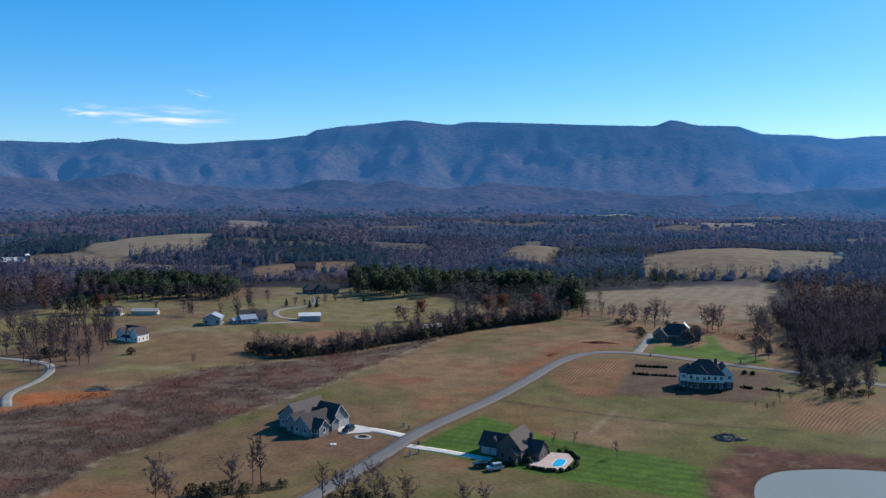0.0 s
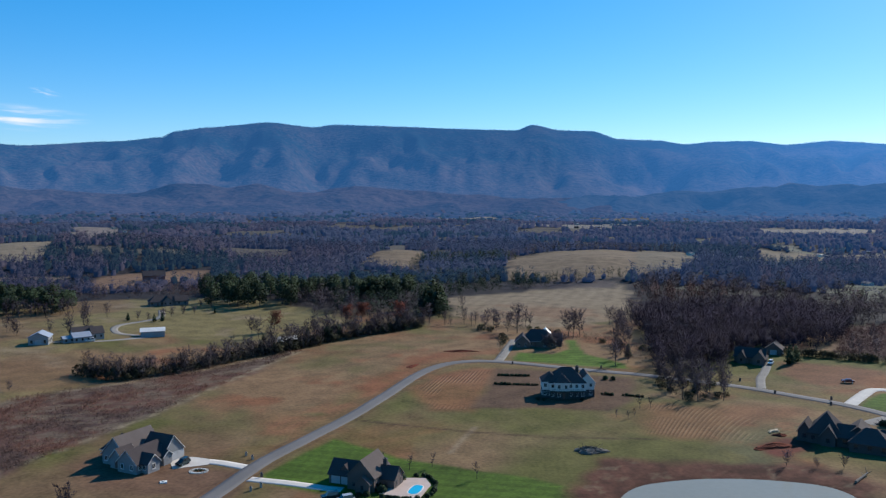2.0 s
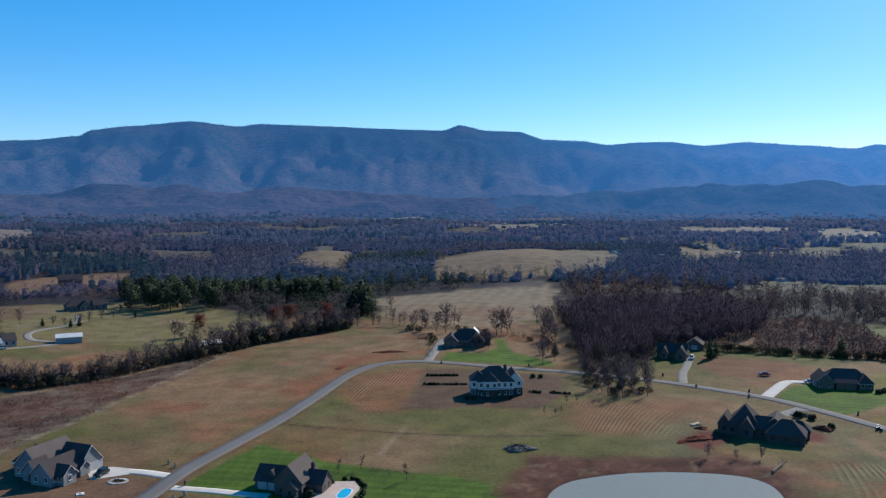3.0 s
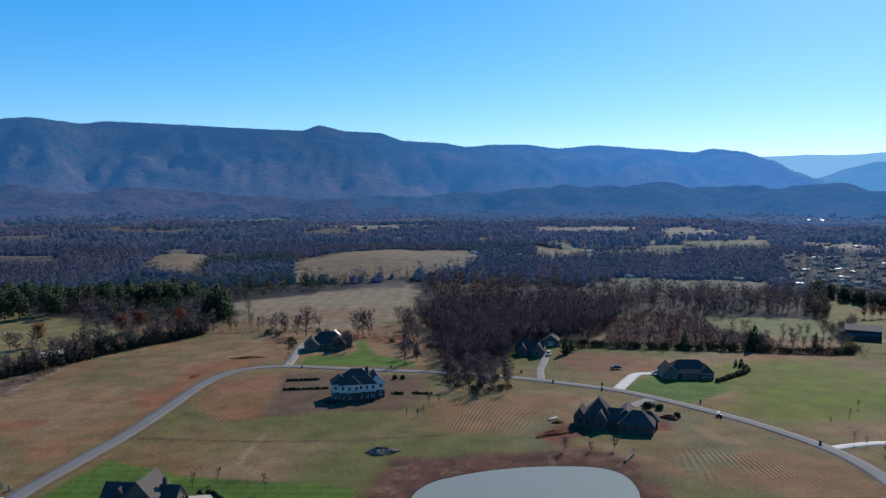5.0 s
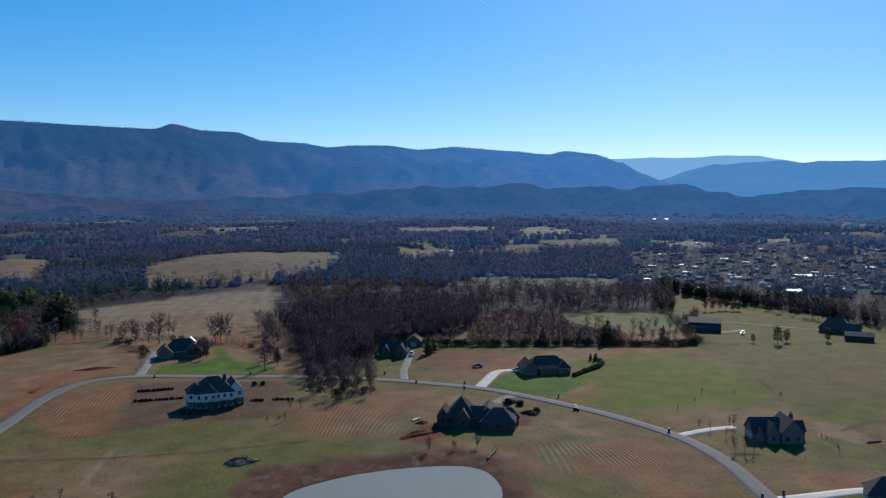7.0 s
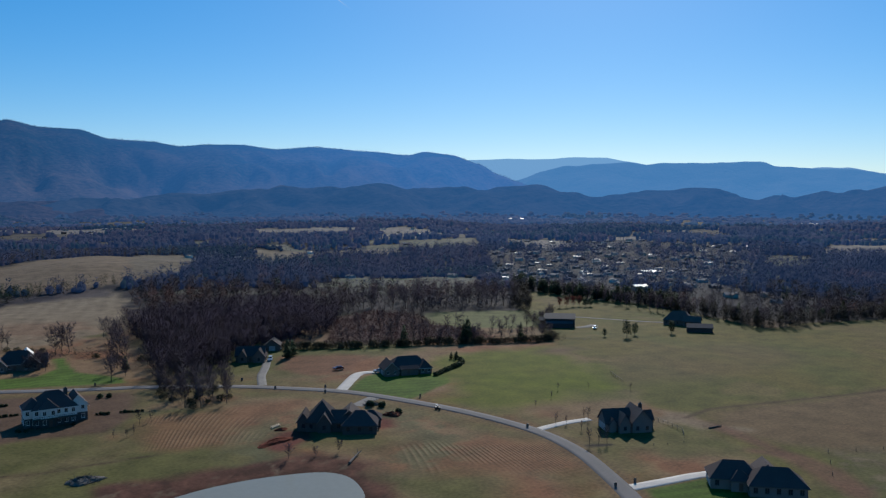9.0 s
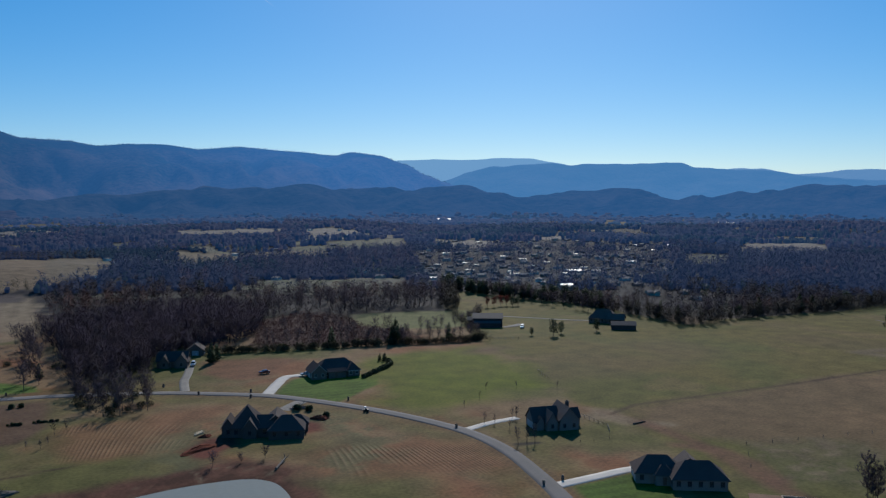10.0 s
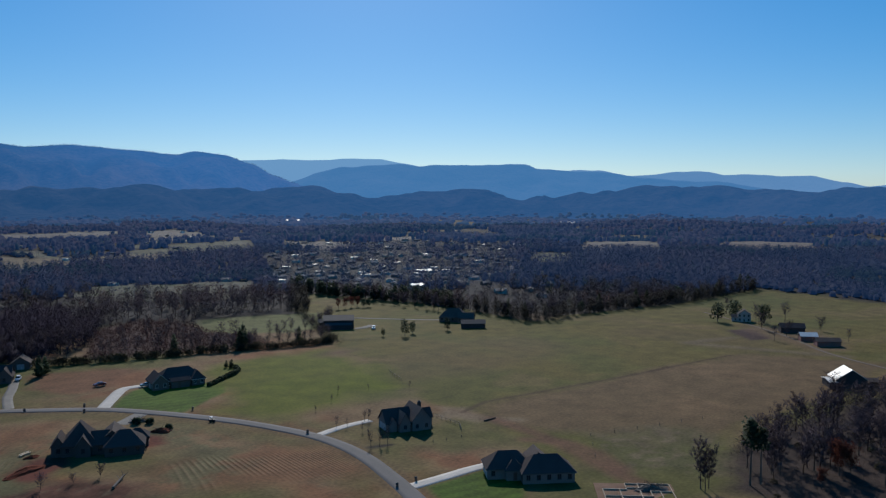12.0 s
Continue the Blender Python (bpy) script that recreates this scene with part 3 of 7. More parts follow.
M_GROUND = material("ground", (0, 0, 0), 0.9, 0, 0.42, 0.11, 0.9, 0.9, attribute="cover", spec=0.07)
def plough_rows(mat):
    """Lays the ridges of the plough over the ground's colour and relief."""
    n, l = mat.node_tree.nodes, mat.node_tree.links
    b = n["Principled BSDF"]
    at, sep = n.new("ShaderNodeAttribute"), n.new("ShaderNodeSeparateXYZ")
    at.attribute_name = "rows"
    l.new(at.outputs["Vector"], sep.inputs[0])
    def calc(op, a, k):
        q = n.new("ShaderNodeMath"); q.operation = op
        l.new(a, q.inputs[0])
        if hasattr(k, "links"):
            l.new(k, q.inputs[1])
        else:
            q.inputs[1].default_value = k
        return q.outputs[0]
    wave = calc("SINE", calc("MULTIPLY", sep.outputs["Y"], 2 * math.pi), 0)
    ridge = calc("MULTIPLY", wave, sep.outputs["X"])
    mix = n.new("ShaderNodeMix"); mix.data_type = "RGBA"
    l.new(b.inputs["Base Color"].links[0].from_socket, mix.inputs["A"])
    mix.inputs["B"].default_value = (0.33, 0.215, 0.125, 1)
    l.new(calc("MULTIPLY", calc("MAXIMUM", ridge, 0), 0.36), mix.inputs["Factor"])
    l.new(mix.outputs["Result"], b.inputs["Base Color"])
    old = b.inputs["Normal"].links[0].from_node
    bp = n.new("ShaderNodeBump"); bp.inputs["Strength"].default_value, bp.inputs["Distance"].default_value = 0.6, 0.25
    l.new(ridge, bp.inputs["Height"]); l.new(old.outputs[0], bp.inputs["Normal"]); l.new(bp.outputs[0], b.inputs["Normal"])


plough_rows(M_GROUND)
make_ground()

# ---------------------------------------------------------------- roads, drives and the pond
M_ROAD = material("asphalt", (0.14, 0.127, 0.118), 0.85, 0, 0.15, 0.08, 3.0, 0.1, spec=0.1)
M_CONCRETE = material("concrete", (0.50, 0.45, 0.39), 0.85, 0, 0.16, 0.25, 3.0, 0.1, spec=0.08)
M_TRACK = material("dirt_track", (0.15, 0.115, 0.085), 0.95, 0, 0.25, 0.2, 6.0, 0.4, spec=0.05)
M_GRAVEL = material("gravel", (0.23, 0.205, 0.175), 0.9, 0, 0.2, 0.2, 6.0, 0.4, spec=0.05)


def strip(name, line, width, mat, label, lift):
    """A paved strip with thickness along a line, laid on the land."""
    p = np.array(line)
    d = np.gradient(p, axis=0)
    d /= np.hypot(*d.T)[:, None]
    nrm = np.stack([-d[:, 1], d[:, 0]], 1)
    rows = []
    for s, dz in ((-0.52, -0.35), (-0.5, -0.015), (-0.2, 0.0), (0.2, 0.0), (0.5, -0.015), (0.52, -0.35)):
        q = p + nrm * s * width
        rows.append(np.stack([q[:, 0], q[:, 1], land(q[:, 0], q[:, 1]) + lift + dz], 1))
    v = np.stack(rows, 1).reshape(-1, 3)
    n, k = len(p), 6
    f = np.array([(i * k + j, (i + 1) * k + j, (i + 1) * k + j + 1, i * k + j + 1) for i in range(n - 1) for j in range(k - 1)])[:, ::-1]
    return tagged(new(name, big_mesh(name, v, f, mat)), label, "road" if name == "road" else "driveway", kind="structure")


strip("road", ROAD, 5.1, M_ROAD, "pale grey asphalt lane that bends between the houses", 0.07)
for key, (line, width) in DRIVES.items():
    gravel, worn = key in "jklmno", key in "deg"
    strip("driveway", line, width, M_TRACK if key == "o" else M_GRAVEL if gravel or worn else M_CONCRETE, "pale gravel farm drive" if gravel else "pale concrete driveway up to a house", 0.055)


def slab(name, poly, z, thick, mat, label, category):
    n = len(poly)
    tops = [land_at(x, y) + 0.07 if z is None else z for x, y in poly]
    v = [(x, y, t - thick) for (x, y), t in zip(poly, tops)] + [(x, y, t) for (x, y), t in zip(poly, tops)]
    f = [tuple(range(n, 2 * n))] + [(i, (i + 1) % n, n + (i + 1) % n, n + i) for i in range(n)]
    return tagged(new(name, mesh_of(name, v, f, mat)), label, category, kind="structure")


slab("driveway", [(-69.5, 217.6), (-78.3, 214.2), (-82.6, 223.4), (-75.6, 224.2), (-70.5, 222.2)][::-1], None, 0.5, M_CONCRETE, "wide concrete pad before a garage", "driveway")


M_POND = material("pond_water", (0.225, 0.215, 0.165), 0.25, 0, 0.06, 0.03, 0.8, 0.05, spec=0.12)
slab("water", smooth_line(POND + POND[:1], 2.0)[:-1], -0.75, 0.3, M_POND, "still muddy grey water of a farm pond", "pond")
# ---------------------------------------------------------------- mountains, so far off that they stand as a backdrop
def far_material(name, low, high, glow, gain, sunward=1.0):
    """Distant wooded slope: mottled woods, bluer with height, and haze painted as blue emission."""
    mat = bpy.data.materials.new(name)
    mat.use_nodes = True
    n, l = mat.node_tree.nodes, mat.node_tree.links
    b = n["Principled BSDF"]
    b.inputs["Roughness"].default_value = 1.0
    b.inputs["Specular IOR Level"].default_value = 0.0
    co = n.new("ShaderNodeTexCoord")
    a, f = n.new("ShaderNodeTexNoise"), n.new("ShaderNodeTexNoise")
    a.inputs["Scale"].default_value, a.inputs["Detail"].default_value = 0.0035, 5
    f.inputs["Scale"].default_value, f.inputs["Detail"].default_value = 0.05, 4
    for k in (a, f):
        l.new(co.outputs["Object"], k.inputs["Vector"])
    add = n.new("ShaderNodeMath"); add.operation = "ADD"
    l.new(a.outputs["Fac"], add.inputs[0]); l.new(f.outputs["Fac"], add.inputs[1])
    mr = n.new("ShaderNodeMapRange"); mr.inputs[1].default_value, mr.inputs[2].default_value = 0.75, 1.3
    l.new(add.outputs[0], mr.inputs[0])
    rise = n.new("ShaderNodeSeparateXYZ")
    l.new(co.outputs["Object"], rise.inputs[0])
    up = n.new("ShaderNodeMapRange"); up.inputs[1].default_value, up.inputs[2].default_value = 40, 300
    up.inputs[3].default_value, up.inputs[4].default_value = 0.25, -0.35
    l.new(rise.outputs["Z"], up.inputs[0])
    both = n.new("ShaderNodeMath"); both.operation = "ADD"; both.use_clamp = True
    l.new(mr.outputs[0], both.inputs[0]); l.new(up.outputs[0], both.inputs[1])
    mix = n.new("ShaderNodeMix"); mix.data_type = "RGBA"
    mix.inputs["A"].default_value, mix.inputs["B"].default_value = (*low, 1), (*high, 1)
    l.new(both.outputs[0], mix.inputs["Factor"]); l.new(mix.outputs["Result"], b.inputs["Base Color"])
    bp = n.new("ShaderNodeBump"); bp.inputs["Strength"].default_value, bp.inputs["Distance"].default_value = 0.7, 8.0
    l.new(f.outputs["Fac"], bp.inputs["Height"]); l.new(bp.outputs[0], b.inputs["Normal"])
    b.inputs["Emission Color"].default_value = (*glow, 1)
    air = n.new("ShaderNodeMapRange")                  # painted haze grows stronger towards the sun's side
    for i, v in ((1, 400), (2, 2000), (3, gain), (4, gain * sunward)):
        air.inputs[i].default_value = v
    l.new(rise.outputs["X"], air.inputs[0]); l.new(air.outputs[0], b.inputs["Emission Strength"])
    return mat


def mountain(name, crest, near, far, mat, label, spur, seed, step=0.25, power=1.5, lumps=0):
    """A range whose crest follows (bearing, height) and which falls towards the valley in spurs."""
    b = np.array([c[0] for c in crest][::-1], float)
    h = np.array([c[1] for c in crest][::-1], float)
    az = np.arange(b[0], b[-1] + 1e-6, step)
    k = np.clip(np.searchsorted(b, az) - 1, 0, len(b) - 2)
    t = (az - b[k]) / (b[k + 1] - b[k])
    t = t * t * (3 - 2 * t) * 0.6 + t * 0.4
    top = h[k] * (1 - t) + h[k + 1] * t
    s = np.concatenate([np.linspace(0, 1, 50), [1.06, 1.12]])
    S, Z = np.meshgrid(s, np.arange(len(az)), indexing="ij")
    AZ, TOP = az[Z], top[Z]
    R_ = near + (far - near) * S
    x, y = -np.sin(np.radians(AZ)) * R_, np.cos(np.radians(AZ)) * R_
    rid = 1 - np.abs(2 * fbm(AZ * 100 + 160 * fbm(x, y, 700, seed + 5, 2), R_ * 0.45, 520, seed, 4) - 1)
    fine = fbm(x, y, 160, seed + 9, 4) - 0.5
    body = np.clip(S, 0, 1) ** power
    bell = np.clip(S * (1 - S) * 4, 0, 1) * np.clip((S - 0.22) / 0.3, 0, 1)
    calm = np.clip(np.minimum(AZ - b[0], b[-1] - AZ) / 5, 0, 1)
    z = TOP * body + calm * ((rid - 0.72) * spur * bell + fine * 26 * bell + fine * 6 * S)
    z = z + calm * (fbm(x, y, 260, seed + 3, 4) - 0.5) * lumps * np.clip(S * 1.6, 0, 1)
    z = np.where(S > 1, TOP * (1 - (S - 1) * 6), z)
    z = z - 10 * (1 - S)
    n, m = S.shape
    i, j = np.meshgrid(np.arange(n - 1), np.arange(m - 1), indexing="ij")
    f = np.stack([i * m + j, (i + 1) * m + j, (i + 1) * m + j + 1, i * m + j + 1], -1).reshape(-1, 4)[:, ::-1]
    me = big_mesh(name, np.stack([x.ravel(), y.ravel(), z.ravel()], 1), f, mat, True)
    tagged(new(name, me), label, "mountain", kind="structure")
    def height(bearing, r):
        """The slope's height on arrays."""
        u = np.clip((r - near) / (far - near), 0, 1) * 49
        w = np.clip((bearing - az[0]) / step, 0, len(az) - 1.001)
        i, j = np.minimum(u.astype(int), 48), w.astype(int)
        return np.where((bearing > az[0]) & (bearing < az[-1]) & (r > near), z[i, j], -50)
    return height, az, top


RANGE = [(60, 270), (44, 282), (37.7, 279), (34.1, 276), (31.5, 303), (27.8, 281), (22.1, 311), (19.5, 336), (18.8, 366), (16.5, 390), (12.7, 421), (9.6, 399), (8.4, 414),
         (4.9, 408), (-0.4, 394), (-4.1, 387), (-5.2, 415), (-7.2, 384), (-9.2, 379), (-11.0, 338), (-13.4, 329), (-15.3, 306), (-16.9, 316), (-19.2, 317),
         (-21.5, 296), (-23.9, 311), (-27.7, 289), (-30.4, 270), (-31.5, 287), (-33.4, 271), (-35.2, 226), (-36.7, 165), (-38.0, 130), (-40, 90), (-44, 29)]
SECOND = [(-34, 44), (-37.8, 136), (-39.5, 185), (-41.4, 216), (-43.3, 231), (-45.3, 240), (-46.6, 222), (-50.7, 233), (-53.8, 232), (-54.6, 208), (-58.0, 183),
          (-62, 154), (-66, 122), (-72, 75)]
THIRD = [(-52, 174), (-58.7, 198), (-61.0, 171), (-63.9, 194), (-65.7, 193), (-66.7, 174), (-69.2, 172), (-70.8, 162), (-72.1, 166), (-73.8, 131), (-75.2, 107),
         (-77, 125), (-80, 92), (-95, 110)]
BEYOND = [(-30, 236), (-34.1, 255), (-36.1, 262), (-39.9, 261), (-42.2, 274), (-43.8, 270), (-45.3, 249), (-48, 202)]
FOOT = [(-4, 20), (-10, 54), (-18, 70), (-25.2, 77), (-28.3, 91), (-30.6, 81), (-34.5, 66), (-38.0, 87), (-39.9, 87), (-42.3, 67), (-46.1, 87), (-47.6, 77), (-50.9, 83), (-53.0, 61), (-57, 70), (-61.0, 92), (-64.6, 90), (-67.5, 81), (-70.9, 89), (-78, 95), (-95, 88)]
# glow colours paint the distance haze, paler for farther ridges
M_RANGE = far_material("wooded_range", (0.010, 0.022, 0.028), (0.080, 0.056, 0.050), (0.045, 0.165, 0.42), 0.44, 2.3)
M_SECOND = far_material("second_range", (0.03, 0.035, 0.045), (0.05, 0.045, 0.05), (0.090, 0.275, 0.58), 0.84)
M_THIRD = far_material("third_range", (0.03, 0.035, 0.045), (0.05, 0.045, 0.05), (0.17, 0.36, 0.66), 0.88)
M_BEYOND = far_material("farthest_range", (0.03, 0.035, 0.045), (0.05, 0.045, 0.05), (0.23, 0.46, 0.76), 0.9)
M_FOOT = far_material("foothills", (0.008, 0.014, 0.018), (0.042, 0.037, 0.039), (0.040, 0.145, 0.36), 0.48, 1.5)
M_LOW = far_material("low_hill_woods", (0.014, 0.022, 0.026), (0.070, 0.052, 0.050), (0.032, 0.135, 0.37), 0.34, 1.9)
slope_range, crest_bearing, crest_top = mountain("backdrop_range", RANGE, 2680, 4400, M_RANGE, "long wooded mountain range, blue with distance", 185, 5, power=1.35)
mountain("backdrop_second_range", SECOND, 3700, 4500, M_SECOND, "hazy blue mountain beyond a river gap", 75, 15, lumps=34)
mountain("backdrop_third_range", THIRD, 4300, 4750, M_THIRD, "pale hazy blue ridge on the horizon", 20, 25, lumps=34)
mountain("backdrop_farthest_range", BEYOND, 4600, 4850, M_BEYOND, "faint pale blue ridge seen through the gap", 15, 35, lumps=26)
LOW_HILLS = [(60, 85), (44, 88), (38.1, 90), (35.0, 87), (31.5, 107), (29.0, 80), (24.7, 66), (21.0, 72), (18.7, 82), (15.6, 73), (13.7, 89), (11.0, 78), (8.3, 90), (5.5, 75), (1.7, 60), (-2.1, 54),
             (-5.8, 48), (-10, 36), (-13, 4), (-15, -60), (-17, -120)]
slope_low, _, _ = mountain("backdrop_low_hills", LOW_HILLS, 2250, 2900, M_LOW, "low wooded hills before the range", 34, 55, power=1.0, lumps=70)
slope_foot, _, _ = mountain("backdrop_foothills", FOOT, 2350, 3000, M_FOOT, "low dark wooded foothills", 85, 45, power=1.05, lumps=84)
# ---------------------------------------------------------------- trees
M_BARK = material("bark", (0.115, 0.09, 0.072), 0.95, 0, 0.3, 0.6, 8.0, 0.4, tone=0.2, spec=0.02)
M_TWIG = material("twigs", (0.062, 0.052, 0.064), 0.95, 0, 0.25, 0.3, 2.0, 0, tone=0.28, spec=0.02)
M_RUST = material("rust_leaves", (0.125, 0.046, 0.034), 0.9, 0, 0.3, 0.4, 3.0, 0, tone=0.25, spec=0.02)
M_NEEDLE = material("needles", (0.030, 0.046, 0.022), 0.85, 0, 0.35, 0.5, 4.0, 0, tone=0.25, spec=0.2)
M_SHRUB = material("shrub", (0.060, 0.056, 0.034), 0.95, 0, 0.35, 0.5, 4.0, 0, tone=0.35, spec=0.02)
M_BRUSH = material("dead_brush", (0, 0, 0), 0.95, 0, 0.2, 0.2, 2.0, 0, attribute="tint", spec=0.02)
M_WOODS = material("far_woods", (0, 0, 0), 0.95, 0, 0.15, 0.05, 0.4, 0, attribute="tint", spec=0.02)


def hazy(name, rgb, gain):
    """Woods far off, with the haze before them painted as blue emission."""
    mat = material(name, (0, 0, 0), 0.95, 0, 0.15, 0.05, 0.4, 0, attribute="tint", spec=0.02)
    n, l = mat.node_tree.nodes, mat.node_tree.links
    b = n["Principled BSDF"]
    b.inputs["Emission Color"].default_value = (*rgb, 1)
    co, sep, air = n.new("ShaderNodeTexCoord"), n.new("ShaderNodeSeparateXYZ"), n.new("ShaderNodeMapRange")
    for i, v in ((1, -300), (2, 900), (3, gain * 0.9), (4, gain * 1.6)):       # haze emission is set stronger towards the sun's side
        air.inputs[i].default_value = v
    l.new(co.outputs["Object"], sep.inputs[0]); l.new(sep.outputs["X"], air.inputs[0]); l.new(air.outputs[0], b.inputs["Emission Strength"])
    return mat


M_HAZEWOODS = hazy("hazy_woods_near", (0.026, 0.07, 0.19), 0.19)
M_BACKWOODS = hazy("hazy_woods_middle", (0.026, 0.085, 0.24), 0.21)
M_BACKWOODS_FAR = hazy("hazy_woods_far", (0.038, 0.120, 0.31), 0.32)
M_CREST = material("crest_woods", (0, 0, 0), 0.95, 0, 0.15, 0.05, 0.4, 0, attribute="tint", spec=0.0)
# blue haze painted onto the crest trees as emission
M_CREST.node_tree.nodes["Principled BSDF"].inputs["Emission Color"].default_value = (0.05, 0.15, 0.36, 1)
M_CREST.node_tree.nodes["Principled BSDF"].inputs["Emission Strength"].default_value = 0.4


def translucent(mat, share):
    """Lets part of the light through, as thin twigs and leaves do."""
    n, l = mat.node_tree.nodes, mat.node_tree.links
    b, out = n["Principled BSDF"], n["Material Output"]
    t, m = n.new("ShaderNodeBsdfTranslucent"), n.new("ShaderNodeMixShader")
    l.new(b.inputs["Base Color"].links[0].from_socket, t.inputs[0])
    m.inputs[0].default_value = share
    l.new(b.outputs[0], m.inputs[1]); l.new(t.outputs[0], m.inputs[2]); l.new(m.outputs[0], out.inputs[0])


for mat, share in ((M_TWIG, 0.22), (M_RUST, 0.45), (M_NEEDLE, 0.2), (M_SHRUB, 0.3), (M_BRUSH, 0.2), (M_WOODS, 0.12)):
    translucent(mat, share)


def blade(p0, p1, w, rnd):
    """A thin twig: one sliver of a triangle."""
    d = p1 - p0
    s = d.cross(Vector((rnd.uniform(-1, 1), rnd.uniform(-1, 1), rnd.uniform(-1, 1)))).normalized() * w
    return [p0 - s, p0 + s, p1], [(0, 1, 2)]


def loft(points, radii, sides=6):
    """One bent, tapered stem through the points."""
    v, f = [], []
    for p, r in zip(points, radii):
        v += [(p[0] + r * math.cos(2 * math.pi * k / sides), p[1] + r * math.sin(2 * math.pi * k / sides), p[2]) for k in range(sides)]
    for i in range(len(points) - 1):
        for k in range(sides):
            j = (k + 1) % sides
            f.append((i * sides + k, i * sides + j, (i + 1) * sides + j, (i + 1) * sides + k))
    f.append(tuple(range((len(points) - 1) * sides, len(points) * sides)))
    return v, f


def grow(rnd, height, spread, lean=0.06, fork=0.3, twigs=12, width=0.045, limbs=15):
    """Trunk and limbs of a leafless tree: returns the trunk's mesh, the crown's mesh and the ends of the twigs."""
    trunk, crown, tips = [], [], []
    r0 = height * 0.017
    p, pts = Vector((0, 0, -0.3)), []
    way = Vector((rnd.uniform(-lean, lean), rnd.uniform(-lean, lean), 1)).normalized()
    n = 6
    for i in range(n):
        q = p + way * (height * 0.86 / n)
        ra, rb = r0 * (1 - i / n * 0.85), r0 * (1 - (i + 1) / n * 0.85)
        trunk.append((p.copy(), ra))
        pts.append((p.copy(), q.copy(), rb))
        p = q
        way = (way + Vector((rnd.uniform(-0.12, 0.12), rnd.uniform(-0.12, 0.12), 0.05))).normalized()
    for k in range(limbs):
        u = fork + (1 - fork) * (k + rnd.random()) / limbs
        a, b, r = pts[min(n - 1, int(u * n))]
        at = a.lerp(b, u * n - int(u * n) if u < 1 else 1)
        ang = k * 2.4 + rnd.uniform(-0.5, 0.5)
        reach = spread * (0.5 + 0.5 * math.sin(math.pi * min(1, (1 - u) * 1.15 + 0.12))) * rnd.uniform(0.7, 1.1)
        d = Vector((math.cos(ang), math.sin(ang), rnd.uniform(0.15, 0.55) + u * 0.75)).normalized()
        mid = at + d * reach * 0.55
        end = mid + (d + Vector((rnd.uniform(-0.3, 0.3), rnd.uniform(-0.3, 0.3), 0.35))).normalized() * reach * 0.6
        rr = max(0.035, r * 0.5)
        crown += [tube(at, mid, rr, rr * 0.6, 3, False), tube(mid, end, rr * 0.6, 0.02, 3, False)]
        for j in range(4):
            s = at.lerp(mid, 0.35 + 0.16 * j) if j < 3 else mid.lerp(end, 0.4)
            e = s + (d * 0.6 + Vector((rnd.uniform(-1, 1), rnd.uniform(-1, 1), rnd.uniform(0.1, 0.9)))).normalized() * reach * rnd.uniform(0.3, 0.55)
            crown.append(tube(s, e, rr * 0.4, 0.02, 3, False))
            for _ in range(twigs):
                o = s.lerp(e, rnd.uniform(0.25, 1))
                t = o + Vector((rnd.uniform(-1, 1), rnd.uniform(-1, 1), rnd.uniform(-0.1, 1.3))).normalized() * reach * rnd.uniform(0.16, 0.38)
                crown.append(blade(o, t, width, rnd))
                tips.append(t)
        for _ in range(twigs):
            o = mid.lerp(end, rnd.uniform(0.2, 1))
            t = o + Vector((rnd.uniform(-1, 1), rnd.uniform(-1, 1), rnd.uniform(0, 1.4))).normalized() * reach * rnd.uniform(0.16, 0.38)
            crown.append(blade(o, t, width, rnd))
            tips.append(t)
    trunk.append((p.copy(), r0 * 0.15))
    return loft([a for a, _ in trunk], [b for _, b in trunk], 5), joined(*crown), tips


def leaf_tris(rnd, centres, size, flat=0.5):
    out = []
    for c in centres:
        a = Vector((rnd.gauss(0, 1), rnd.gauss(0, 1), rnd.gauss(0, flat))).normalized() * size * rnd.uniform(0.6, 1.3)
        b = a.cross(Vector((rnd.gauss(0, 1), rnd.gauss(0, 1), rnd.gauss(0, 1)))).normalized() * size * rnd.uniform(0.4, 0.8)
        out.append(([c - a * 0.5 - b * 0.5, c + a * 0.5 - b * 0.4, c + b * 0.7], [(0, 1, 2)]))
    return out


def crown_mesh(name, pieces, mat, heart):
    """A crown from pieces of mesh, as triangles, shaded softly about the height heart."""
    v, f = pieces
    tri = []
    for face in f:
        tri += [(face[0], face[i], face[i + 1]) for i in range(1, len(face) - 1)]
    co = np.array([tuple(p) for p in v], np.float32)
    me = big_mesh(name, co, np.array(tri, np.int32), mat)
    d = co - np.array((0, 0, heart), np.float32)
    d[:, 2] *= 0.7
    d /= np.linalg.norm(d, axis=1, keepdims=True) + 1e-6
    d[:, 2] += 0.25
    return puffed(me, d / np.linalg.norm(d, axis=1, keepdims=True))


def bare_tree(seed, height, spread, **k):
    rnd = random.Random(seed)
    t, c, _ = grow(rnd, height, spread, **k)
    return (mesh_of("trunk", *t, M_BARK), crown_mesh("crown", c, M_TWIG, height * 0.5))


def rust_tree(seed, height, spread):
    rnd = random.Random(seed)
    t, c, tips = grow(rnd, height, spread, twigs=5)
    leaves = leaf_tris(rnd, [p + Vector((rnd.gauss(0, .4), rnd.gauss(0, .4), rnd.gauss(0, .4))) for p in tips for _ in range(3)], 0.55)
    return (mesh_of("trunk", *t, M_BARK), crown_mesh("crown", joined(c, *leaves), M_RUST, height * 0.55))


